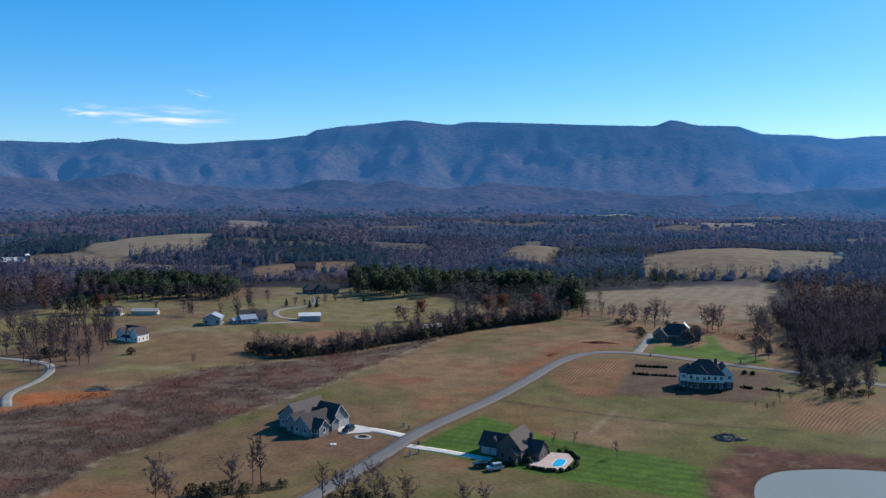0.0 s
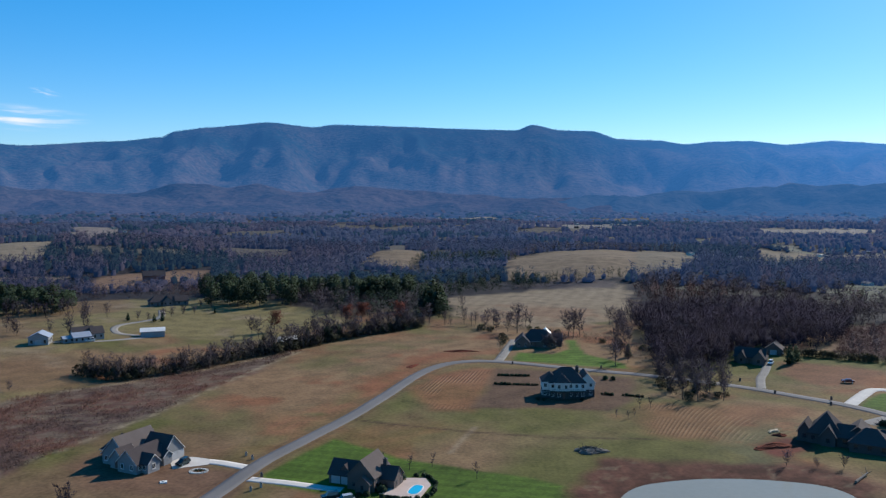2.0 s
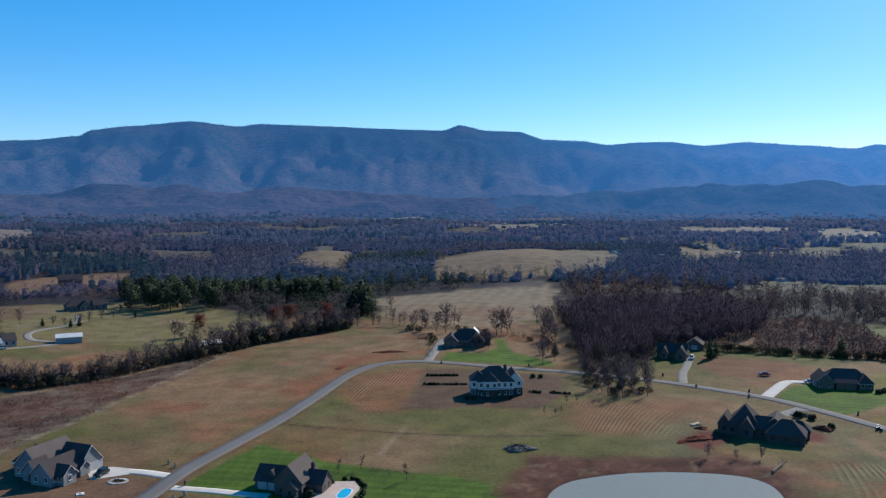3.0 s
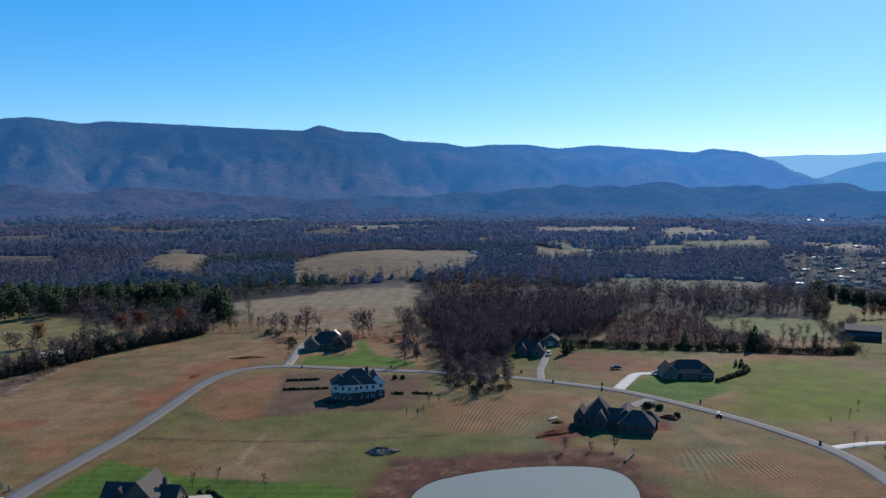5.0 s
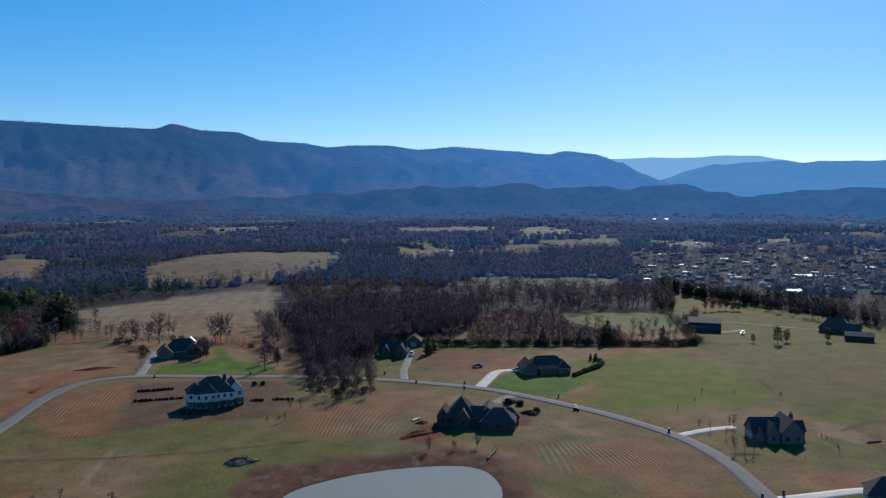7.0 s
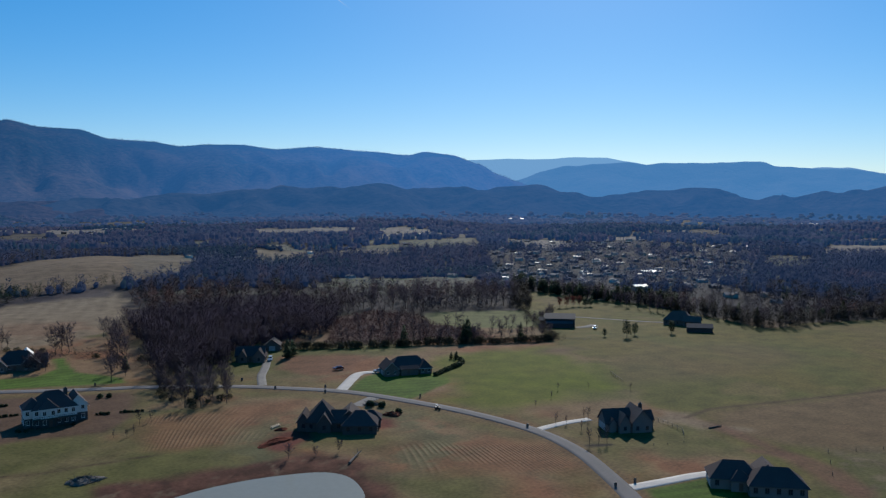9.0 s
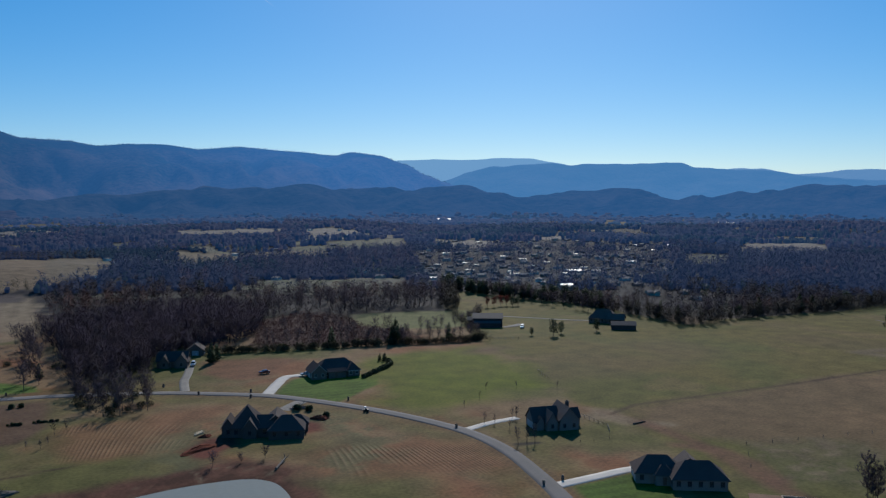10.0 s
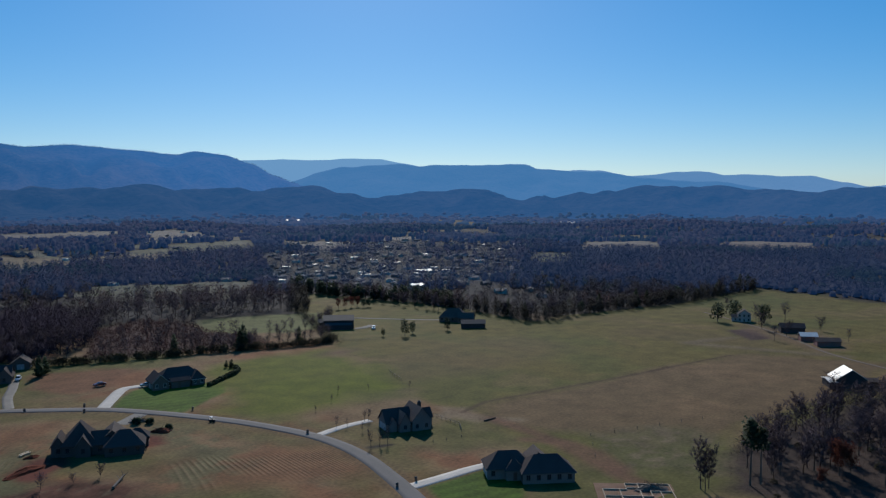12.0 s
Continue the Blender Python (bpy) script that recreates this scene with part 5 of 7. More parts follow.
# ---------------------------------------------------------------- brush and far woods, too many to count
def tuft_cloud(px, py, tints, tall, wide, k, rnd, slim, up, foot=None, short=1.0):
    """k slivers for each plant, as arrays."""
    n = len(px)
    pz = land(px, py) if foot is None else foot
    ang = rnd.uniform(0, 2 * np.pi, (n, k))
    u = rnd.uniform(0.12, 1, (n, k))
    rad = wide[:, None] * np.sqrt(np.clip(1.05 - (u - 0.55) ** 2 * 3.2, 0.05, 1)) * rnd.uniform(0.25, 1, (n, k))
    c = np.stack([px[:, None] + np.cos(ang) * rad, py[:, None] + np.sin(ang) * rad, pz[:, None] + tall[:, None] * u], -1)
    d = np.stack([np.cos(ang) * 0.7 + rnd.normal(0, .5, (n, k)), np.sin(ang) * 0.7 + rnd.normal(0, .5, (n, k)), up + rnd.normal(0, .5, (n, k))], -1)
    d /= np.linalg.norm(d, axis=-1, keepdims=True)
    o = np.cross(d, rnd.normal(0, 1, (n, k, 3)))
    o /= np.linalg.norm(o, axis=-1, keepdims=True)
    L = (tall[:, None] * rnd.uniform(0.22, 0.42, (n, k)) * short)[..., None]
    v = np.stack([c - d * L * 0.5 - o * L * slim, c - d * L * 0.4 + o * L * slim, c + d * L * 0.6], 2).reshape(-1, 3)
    f = np.arange(len(v)).reshape(-1, 3)
    tint = np.repeat(tints, k * 3, 0)
    heart = np.repeat(np.stack([px, py, pz + tall * 0.4], 1), k * 3, 0)
    nrm = v - heart
    nrm /= np.linalg.norm(nrm, axis=1, keepdims=True) + 1e-6
    nrm[:, 2] += 0.3
    return v, f, tint, nrm / np.linalg.norm(nrm, axis=1, keepdims=True)


def stuff(name, cloud, mat, label, category):
    v, f, tint, nrm = cloud
    me = puffed(big_mesh(name, v, f, mat), nrm.astype(np.float32))
    paint(me, "tint", tint)
    return tagged(new(name, me), label, category, kind="stuff")


nr = np.random.RandomState(4)
# rough brown brush
bx, by = nr.uniform(-235, -70, 60000), nr.uniform(118, 390, 60000)
ok = (inside(bx, by, BRUSH) > 0.5) & (np.hypot(bx, by) > 175) & (fbm(bx, by, 9, 79, 3) > 0.3)
bx, by = bx[ok], by[ok]
streak = fbm((bx * 0.93 + by * 0.37) * 0.35, by * 0.93 - bx * 0.37, 2.6, 71, 4) + 0.4 * (fbm(bx, by, 24, 73, 3) - 0.5)
tone = np.clip((streak - 0.55) * 8, 0, 1)[:, None]
warm = np.clip((fbm(bx, by, 26, 75, 3) - 0.42) * 6, 0, 1)[:, None]
dark = np.array((0.115, 0.075, 0.062)) * (1 - warm) + np.array((0.17, 0.085, 0.062)) * warm
tint = (dark * (1 - tone) + np.array((0.235, 0.175, 0.12)) * tone) * nr.uniform(0.6, 1.35, (len(bx), 1))
stuff("brush", tuft_cloud(bx, by, tint, nr.uniform(0.35, 1.1, len(bx)) * (0.7 + 0.7 * (1 - tone[:, 0])), nr.uniform(0.5, 1.1, len(bx)), 7, nr, 0.2, 0.8), M_BRUSH, "tangled brown winter brush on unmown ground", "brush")
bx, by = nr.uniform(150, 300, 9000), nr.uniform(335, 480, 9000)
ok = inside(bx, by, THICKET) > 0
bx, by = bx[ok], by[ok]
tint = np.array((0.072, 0.043, 0.044)) * nr.uniform(0.8, 1.2, (len(bx), 1)) * (0.6 + 0.8 * fbm(bx, by, 15, 76, 3))[:, None]
stuff("thicket", tuft_cloud(bx, by, tint, nr.uniform(0.8, 2.2, len(bx)), nr.uniform(0.9, 1.7, len(bx)), 12, nr, 0.2, 0.8), M_BRUSH, "purple-brown thicket behind the dark hedge", "brush")


def belt(name, line, gap, wide_, tall, k, base, label, seed):
    """Dense twiggy growth along a line."""
    xs, ys = np.array(along(line, gap, wide_, seed)).T
    tint = np.array(base) * nr.uniform(0.55, 1.45, (len(xs), 1))
    stuff(name, tuft_cloud(xs, ys, tint, nr.uniform(*tall, len(xs)), nr.uniform(1.2, 2.4, len(xs)), k, nr, 0.036, 0.9), M_WOODS, label, "undergrowth")


belt("hedge_growth", HEDGEROW, 0.55, 3.5, (4, 9), 50, (0.066, 0.058, 0.060), "dense twiggy growth of the brown hedgerow", 41)
belt("hedge_growth", HEDGE, 0.45, 1.8, (2.2, 4.4), 40, (0.042, 0.040, 0.03), "dark dense growth of the lawn-side hedge", 42)
belt("hedge_growth", [(272, 318), (300, 368), (330, 420)], 0.9, 2.5, (1.5, 5), 40, (0.06, 0.056, 0.045), "low tangled growth behind the workshop", 52)
belt("hedge_growth", TREELINE_RIGHT[1:], 0.9, 6.0, (4, 10), 56, (0.042, 0.040, 0.036), "tangled growth along the pasture's edge", 43)
belt("hedge_growth", [(20, 408), (21, 392), (19.5, 372), (17, 362)], 0.6, 1.2, (0.8, 2.0), 20, (0.09, 0.085, 0.05), "rough growth beside a driveway", 44)
belt("hedge_growth", [(-20, 452), (12, 446), (40, 440)], 0.9, 2.0, (1.2, 3.0), 26, (0.09, 0.07, 0.055), "low scrub along the straw field", 45)
belt("hedge_growth", [(62, 404), (74, 396), (84, 388), (92, 372), (80, 352)], 0.7, 5.0, (1.0, 3.0), 24, (0.085, 0.066, 0.05), "scrub under the wood's edge", 46)
belt("hedge_growth", [(50, 416), (62, 413), (75, 404)], 0.7, 2.0, (1.5, 4), 34, (0.055, 0.050, 0.042), "dark scrub behind a green lawn", 53)
belt("hedge_growth", [(236, 100), (262, 98), (300, 96), (345, 88)], 0.6, 4.0, (1.5, 5), 36, (0.085, 0.066, 0.056), "twiggy scrub at the pasture's end", 47)
belt("hedge_growth", [(-40, 715), (-20, 690), (30, 660), (70, 640), (130, 660)], 1.6, 9.0, (4, 9), 30, (0.06, 0.062, 0.046), "trees between the straw field and the knoll", 48)
belt("hedge_growth", [(-30, 760), (-10, 840), (30, 860), (48, 800)], 1.0, 14.0, (6, 12), 34, (0.036, 0.048, 0.028), "dark evergreen copse beside the knoll", 49)
belt("hedge_growth", [(60, 860), (160, 928), (272, 1010)], 2.0, 9.0, (5, 11), 26, (0.08, 0.068, 0.066), "trees along the top of the knoll", 50)
belt("hedge_growth", [(-255, 318), (-205, 318)], 0.9, 9.0, (1, 4), 20, (0.11, 0.082, 0.062), "scrub under the bare trees", 51)


def dome_cloud(px, py, tints, tall, wide, rnd, foot=None, rings=2, low=0.1, calm=0.6):
    """Rounded, uneven crowns that close into a canopy, as arrays."""
    n, k = len(px), 5
    pz = land(px, py) if foot is None else foot
    turn = rnd.uniform(0, 6.28, (n, 1)) + np.arange(k)[None] * 2 * np.pi / k
    rows = []
    for u, w in ((low, 0.85), (0.55, 1.0), (0.88, 0.6)) if rings > 1 else ((low, 0.95), (0.74, 0.85)):
        rad = wide[:, None] * w * rnd.uniform(0.65, 1.25, (n, k))
        rows.append(np.stack([px[:, None] + np.cos(turn) * rad, py[:, None] + np.sin(turn) * rad, pz[:, None] + tall[:, None] * u * rnd.uniform(0.85, 1.12, (n, k))], -1))
    apex = np.stack([px + rnd.normal(0, 0.15, n) * wide, py + rnd.normal(0, 0.15, n) * wide, pz + tall], -1)[:, None]
    v = np.concatenate(rows + [apex], 1)
    m = v.shape[1]
    f = []
    for a in range(len(rows) - 1):
        for i in range(k):
            j = (i + 1) % k
            f += [(a * k + i, a * k + j, a * k + k + j), (a * k + i, a * k + k + j, a * k + k + i)]
    f += [((len(rows) - 1) * k + i, (len(rows) - 1) * k + (i + 1) % k, m - 1) for i in range(k)]
    f = (np.array(f)[None] + np.arange(n)[:, None, None] * m).reshape(-1, 3)
    heart = np.stack([px, py, pz + tall * 0.35], -1)[:, None]
    nrm = (v - heart).reshape(-1, 3)
    nrm /= np.linalg.norm(nrm, axis=1, keepdims=True) + 1e-6
    nrm[:, 2] += calm
    nrm /= np.linalg.norm(nrm, axis=1, keepdims=True) + 1e-6
    tint = np.repeat(tints, m, 0) * rnd.uniform(0.8, 1.2, (n * m, 1))
    return v.reshape(-1, 3), f, tint, nrm


def merged(*clouds):
    """Several clouds of slivers and crowns as one."""
    v, f, t, q, base = [], [], [], [], 0
    for c in clouds:
        v.append(c[0]); f.append(c[1] + base); t.append(c[2]); q.append(c[3])
        base += len(c[0])
    return np.concatenate(v), np.concatenate(f), np.concatenate(t), np.concatenate(q)


bx, by = nr.uniform(200, 380, 4600), nr.uniform(40, 102, 4600)
ok = inside(bx, by, NEAR_WOOD) > -1
bx, by = bx[ok], by[ok]
tint = np.array((0.062, 0.047, 0.043)) * nr.uniform(0.7, 1.3, (len(bx), 1)) * (0.7 + 0.7 * fbm(bx, by, 15, 76, 3))[:, None]
stuff("thicket", tuft_cloud(bx, by, tint, nr.uniform(0.3, 1.5, len(bx)), nr.uniform(0.7, 1.6, len(bx)), 9, nr, 0.09, 0.9), M_BRUSH, "dark undergrowth of the wood at the pasture's end", "brush")


def far_woods():
    rings = ((470, 1150, 21000, -82, 46), (1150, 1900, 17000, -82, 46), (1900, 2950, 13500, -82, 46), (520, 1050, 2600, -82, -58))
    r = np.concatenate([np.sqrt(nr.uniform(r0 ** 2, r1 ** 2, n)) for r0, r1, n, b0, b1 in rings])
    b = np.concatenate([nr.uniform(b0, b1, n) for r0, r1, n, b0, b1 in rings])
    n = len(r)
    x, y = -np.sin(np.radians(b)) * r, np.cos(np.radians(b)) * r
    keep = np.ones(n, bool)
    for poly in (PASTURE, STRAW, KNOLL, KNOLL_2, LEFT_GREEN, WOOD, GREEN_2, THICKET) + FAR_FIELDS:
        keep &= inside(x, y, poly) < -3
    # hedges stay between fields
    chance = np.ones(n)
    for row in CLEARINGS:
        s = clearing(x, y, row)
        chance = np.minimum(chance, np.where(s > 0.1, 0.66 if row[4] == 4 else 0.03 if row[3] < 1400 else 0.08, 1.0))
    chance *= np.where(meadow(x, y) > 0.5, 0.05, 1.0)
    chance *= np.where(suburb(x, y) > 0.4, 0.24, 1.0)
    chance *= np.where(inside(x, y, BEHIND_WOOD) > 0, 0.75, 1.0)
    keep &= nr.uniform(0, 1, n) < chance
    x, y, r, b, alone = x[keep], y[keep], r[keep], b[keep], chance[keep] < 0.7
    n = len(x)
    # stands of evergreen and of leaf-holding oak among the leafless trees
    ever = ((fbm(x, y, 150, 86, 3) + nr.normal(0, 0.04, n)) > 0.63) & ~((r < 760) & (b < -7) & (b > -30))
    ever |= nr.uniform(0, 1, n) < np.where(alone, 0.24, 0.05)
    rust = ~ever & ((fbm(x, y, 60, 87, 3) + nr.normal(0, 0.07, n)) > 0.72)
    shade = (0.55 + 0.95 * fbm(x, y, 95, 88, 3))[:, None]
    warm = np.clip((fbm(x, y, 230, 89, 3) - 0.4) * 5, 0, 1)[:, None]
    tint = (np.array((0.050, 0.049, 0.061)) * (1 - warm) + np.array((0.066, 0.050, 0.054)) * warm) * nr.uniform(0.72, 1.25, (n, 1)) * shade
    # trees to the left are lightened, paler haze put into their tint
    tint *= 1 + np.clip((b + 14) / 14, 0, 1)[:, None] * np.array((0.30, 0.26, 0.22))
    tint[ever] = np.array((0.026, 0.038, 0.026)) * nr.uniform(0.7, 1.3, (ever.sum(), 1))
    tint[rust] = np.array((0.090, 0.056, 0.052)) * nr.uniform(0.6, 1.2, (rust.sum(), 1))
    tall = nr.uniform(6.5, 12.5, n) * np.clip(0.55 + fbm(x, y, 200, 84, 2), 0.7, 1.2) * np.where(alone, 0.72, 1)
    wide = nr.uniform(2.2, 3.9, n) * (1 + np.clip((r - 1000) / 900, 0, 1) * 1.0) * np.where(ever, 0.85, 1)
    near, haze, mid_, far = r < 640, (r >= 640) & (r < 1150), (r >= 1150) & (r < 1900), r >= 1900
    wx, wy = np.array(scatter(WOOD, 300, 5.2, 77)).T
    wt = np.array((0.044, 0.037, 0.054)) * nr.uniform(0.7, 1.25, (len(wx), 1))
    wh, ww = nr.uniform(9, 13.5, len(wx)) * (0.55 + 0.75 * fbm(wx, wy, 22, 83, 3)), nr.uniform(2.8, 4.4, len(wx))
    inner = tuft_cloud(wx, wy, wt, wh, ww * 1.1, 230, nr, 0.032, 1.0, short=0.75)
    deep_in = inside(wx, wy, WOOD) > 12
    # added filler domes inside the wood, tinted darker than its twigs
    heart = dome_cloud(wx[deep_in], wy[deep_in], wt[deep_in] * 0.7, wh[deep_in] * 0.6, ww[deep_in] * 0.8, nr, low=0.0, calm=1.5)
    tx, ty = np.array(scatter(WOOD_TIP, 14, 5, 78) + scatter(FRONT, 50, 5, 79)).T
    tip = tuft_cloud(tx, ty, np.array((0.048, 0.044, 0.053)) * nr.uniform(0.7, 1.25, (len(tx), 1)), nr.uniform(5, 12, len(tx)), nr.uniform(2.0, 3.4, len(tx)), 130, nr, 0.03, 1.0, short=0.75)
    def wooded(sel, k, slim, core=0.0, gain=1.0, lift=0.8, rings_=1):
        green, bare, dense = sel & ever, sel & ~ever, sel & ~alone
        out = [tuft_cloud(x[green], y[green], tint[green] * gain, tall[green], wide[green], int(k * 0.9), nr, slim * 2.2, 0.5, short=0.42),
               tuft_cloud(x[bare], y[bare], tint[bare] * gain, tall[bare] * 1.05, wide[bare] * 1.1, k, nr, slim, 0.7, short=0.6)]
        if core:
            # darker filler domes within dense stands hide the ground
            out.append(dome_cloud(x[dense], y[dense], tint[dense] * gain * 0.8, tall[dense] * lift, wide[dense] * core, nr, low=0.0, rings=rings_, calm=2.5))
        return merged(*out)
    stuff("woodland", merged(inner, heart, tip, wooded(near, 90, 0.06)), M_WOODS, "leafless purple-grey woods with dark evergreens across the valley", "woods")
    stuff("backdrop_woods", wooded(haze, 46, 0.095, 0.9, 0.8, 0.55, 2), M_HAZEWOODS, "purple-grey woods across the valley, blued by painted haze", "woods")
    stuff("backdrop_woods", wooded(mid_, 9, 0.2, 0.9, 0.8), M_BACKWOODS, "woods across the far valley, blue-grey with painted haze", "woods")
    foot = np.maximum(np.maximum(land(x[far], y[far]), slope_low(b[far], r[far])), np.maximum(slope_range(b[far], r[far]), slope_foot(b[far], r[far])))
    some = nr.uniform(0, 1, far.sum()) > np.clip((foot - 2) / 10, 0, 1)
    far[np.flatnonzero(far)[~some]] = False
    stuff("backdrop_woods", dome_cloud(x[far], y[far], tint[far] * 0.62, tall[far] * 0.8, wide[far] * 1.3, nr, foot[some] - 1, rings=1, low=0.0, calm=2.5), M_BACKWOODS_FAR, "woods towards the mountains' foot, blue-grey with painted haze", "woods")
    cb = nr.uniform(-38, 44, 2600)
    crest = np.interp(cb, crest_bearing, crest_top)
    cr = nr.uniform(4380, 4420, 2600)
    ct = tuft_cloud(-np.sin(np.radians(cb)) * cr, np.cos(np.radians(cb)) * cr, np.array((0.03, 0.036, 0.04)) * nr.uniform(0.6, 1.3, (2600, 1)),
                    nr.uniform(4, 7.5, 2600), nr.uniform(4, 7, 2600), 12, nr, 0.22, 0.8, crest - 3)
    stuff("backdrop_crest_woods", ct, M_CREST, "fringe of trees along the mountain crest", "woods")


far_woods()
# ---------------------------------------------------------------- houses
def siding(name, rgb, gap=0.2, rough=0.7, vertical=False, depth=0.5, spec=0.4):
    """Boards or brick courses as fine relief, with a little dirt."""
    mat = material(name, rgb, rough, 0, 0.14, 0.3, 3.0, 0, tone=0.05, spec=spec)
    n, l = mat.node_tree.nodes, mat.node_tree.links
    w = n.new("ShaderNodeTexWave")
    w.wave_type, w.bands_direction = "BANDS", "X" if vertical else "Z"
    w.inputs["Scale"].default_value = 0.314 / gap
    w.inputs["Distortion"].default_value = 0.3
    co = n.new("ShaderNodeTexCoord")
    l.new(co.outputs["Object"], w.inputs["Vector"])
    b = n.new("ShaderNodeBump"); b.inputs["Strength"].default_value, b.inputs["Distance"].default_value = depth, 0.03
    l.new(w.outputs["Fac"], b.inputs["Height"]); l.new(b.outputs[0], n["Principled BSDF"].inputs["Normal"])
    return mat


S_BLUE = siding("pale_blue_boards", (0.21, 0.205, 0.20))
S_WHITE = siding("white_boards", (0.68, 0.615, 0.54))
S_BRICK = siding("brown_brick", (0.13, 0.094, 0.078), 0.09, 0.9)
S_GREYBRICK = siding("grey_brick", (0.185, 0.145, 0.128), 0.09, 0.9)
S_STONE = siding("grey_stone", (0.062, 0.057, 0.055), 0.3, 0.9, depth=0.9)
S_WRAP = siding("dark_wrap", (0.070, 0.060, 0.057), 0.4, 0.7, spec=0.1)
S_TAN = siding("tan_boards", (0.42, 0.36, 0.29))
# warmer than S_WHITE, offsets blue skylight on the shaded farmhouse front
S_FARM = siding("warm_white_boards", (0.46, 0.37, 0.31))
S_STEEL = siding("pale_steel_wall", (0.27, 0.265, 0.26), 0.3, 0.45, True)
S_DARKSTEEL = siding("dark_steel_wall", (0.060, 0.047, 0.046), 0.3, 0.7, True, spec=0.15)
S_RED = siding("faded_red_boards", (0.22, 0.10, 0.08), 0.25, 0.85, True)
# where one house mixes grey and dark shingles, they paint lit and shaded slopes
R_DARK = siding("dark_shingles", (0.070, 0.056, 0.053), 0.16, 0.9, spec=0.05)
R_GREY = siding("grey_shingles", (0.118, 0.094, 0.082), 0.16, 0.9, spec=0.05)
R_BROWN = siding("brown_shingles", (0.105, 0.072, 0.060), 0.16, 0.9, spec=0.15)
R_STEEL = siding("bright_steel_roof", (0.72, 0.66, 0.58), 0.4, 0.5, True)
R_PALE = siding("pale_shingles", (0.42, 0.36, 0.30), 0.16, 0.9, spec=0.15)
R_GREYSTEEL = siding("grey_steel_roof", (0.27, 0.29, 0.32), 0.4, 0.5, True)
R_BLUE = siding("dark_blue_steel_roof", (0.060, 0.052, 0.056), 0.4, 0.6, True, spec=0.15)
M_TRIM = material("white_trim", (0.66, 0.61, 0.55), 0.6, 0, 0.08, 0.5, 5, 0)
M_TRIM_TAN = material("tan_trim", (0.085, 0.075, 0.068), 0.7, 0, 0.1, 0.5, 5, 0)
M_TRIM_GREY = material("pale_grey_trim", (0.36, 0.345, 0.325), 0.7, 0, 0.1, 0.5, 5, 0)
M_GLASS = material("window_glass", (0.02, 0.025, 0.03), 0.06, 0, 0.1, 0.2, 1, 0, spec=0.8)
M_DOOR = material("painted_door", (0.10, 0.05, 0.035), 0.5, 0, 0.1, 0.5, 5, 0.1)
M_GARAGE = material("garage_door", (0.36, 0.35, 0.34), 0.6, 0, 0.08, 0.5, 5, 0.1)
M_TIMBER = material("raw_timber", (0.55, 0.42, 0.26), 0.8, 0, 0.18, 0.6, 8, 0.2, tone=0.12)
M_POST = material("weathered_post", (0.20, 0.16, 0.12), 0.9, 0, 0.2, 0.6, 8, 0.3, tone=0.2)
M_BLACK = material("black_plastic", (0.02, 0.02, 0.022), 0.5, 0, 0.1, 1, 8, 0)


def prism(profile, a0, a1, axis):
    """A closed solid: a profile in (across, z) drawn out along 'x' or 'y'."""
    n = len(profile)
    v = [((a, s, z) if axis == "x" else (s, a, z)) for a in (a0, a1) for s, z in profile]
    f = [tuple(range(n))[::-1], tuple(range(n, 2 * n))] + [(i, (i + 1) % n, n + (i + 1) % n, n + i) for i in range(n)]
    if axis == "x":
        f = [t[::-1] for t in f]
    return v, f


def roof_of(w, over=0.45, thick=0.2):
    x0, x1, y0, y1, h, rise, kind = w["x0"], w["x1"], w["y0"], w["y1"], w["h"], w["rise"], w["roof"]
    if kind == "hip":
        short = min(x1 - x0, y1 - y0) / 2
        slope = rise / short
        e = h - over * slope
        ex0, ex1, ey0, ey1 = x0 - over, x1 + over, y0 - over, y1 + over
        if x1 - x0 >= y1 - y0:
            r = [(x0 + short * 0.85, (y0 + y1) / 2), (x1 - short * 0.85, (y0 + y1) / 2)]
        else:
            r = [((x0 + x1) / 2, y0 + short * 0.85), ((x0 + x1) / 2, y1 - short * 0.85)]
        t = h + rise + thick
        v = [(ex0, ey0, e), (ex1, ey0, e), (ex1, ey1, e), (ex0, ey1, e)]
        v += [(x, y, z + thick) for x, y, z in v] + [(*r[0], t), (*r[1], t)]
        f = [(3, 2, 1, 0), (0, 1, 5, 4), (1, 2, 6, 5), (2, 3, 7, 6), (3, 0, 4, 7)]
        if x1 - x0 >= y1 - y0:
            f += [(4, 5, 9, 8), (6, 7, 8, 9), (7, 4, 8), (5, 6, 9)]
        else:
            f += [(5, 6, 9, 8), (7, 4, 8, 9), (4, 5, 8), (6, 7, 9)]
        return v, f
    a0, a1, s0, s1 = (x0, x1, y0, y1) if kind == "x" else (y0, y1, x0, x1)
    mid, half = (s0 + s1) / 2, (s1 - s0) / 2
    d = over * rise / half
    prof = [(s0 - over, h - d), (mid, h + rise), (s1 + over, h - d), (s1 + over, h - d + thick), (mid, h + rise + thick), (s0 - over, h - d + thick)]
    return prism(prof, a0 - over * 0.8, a1 + over * 0.8, kind)


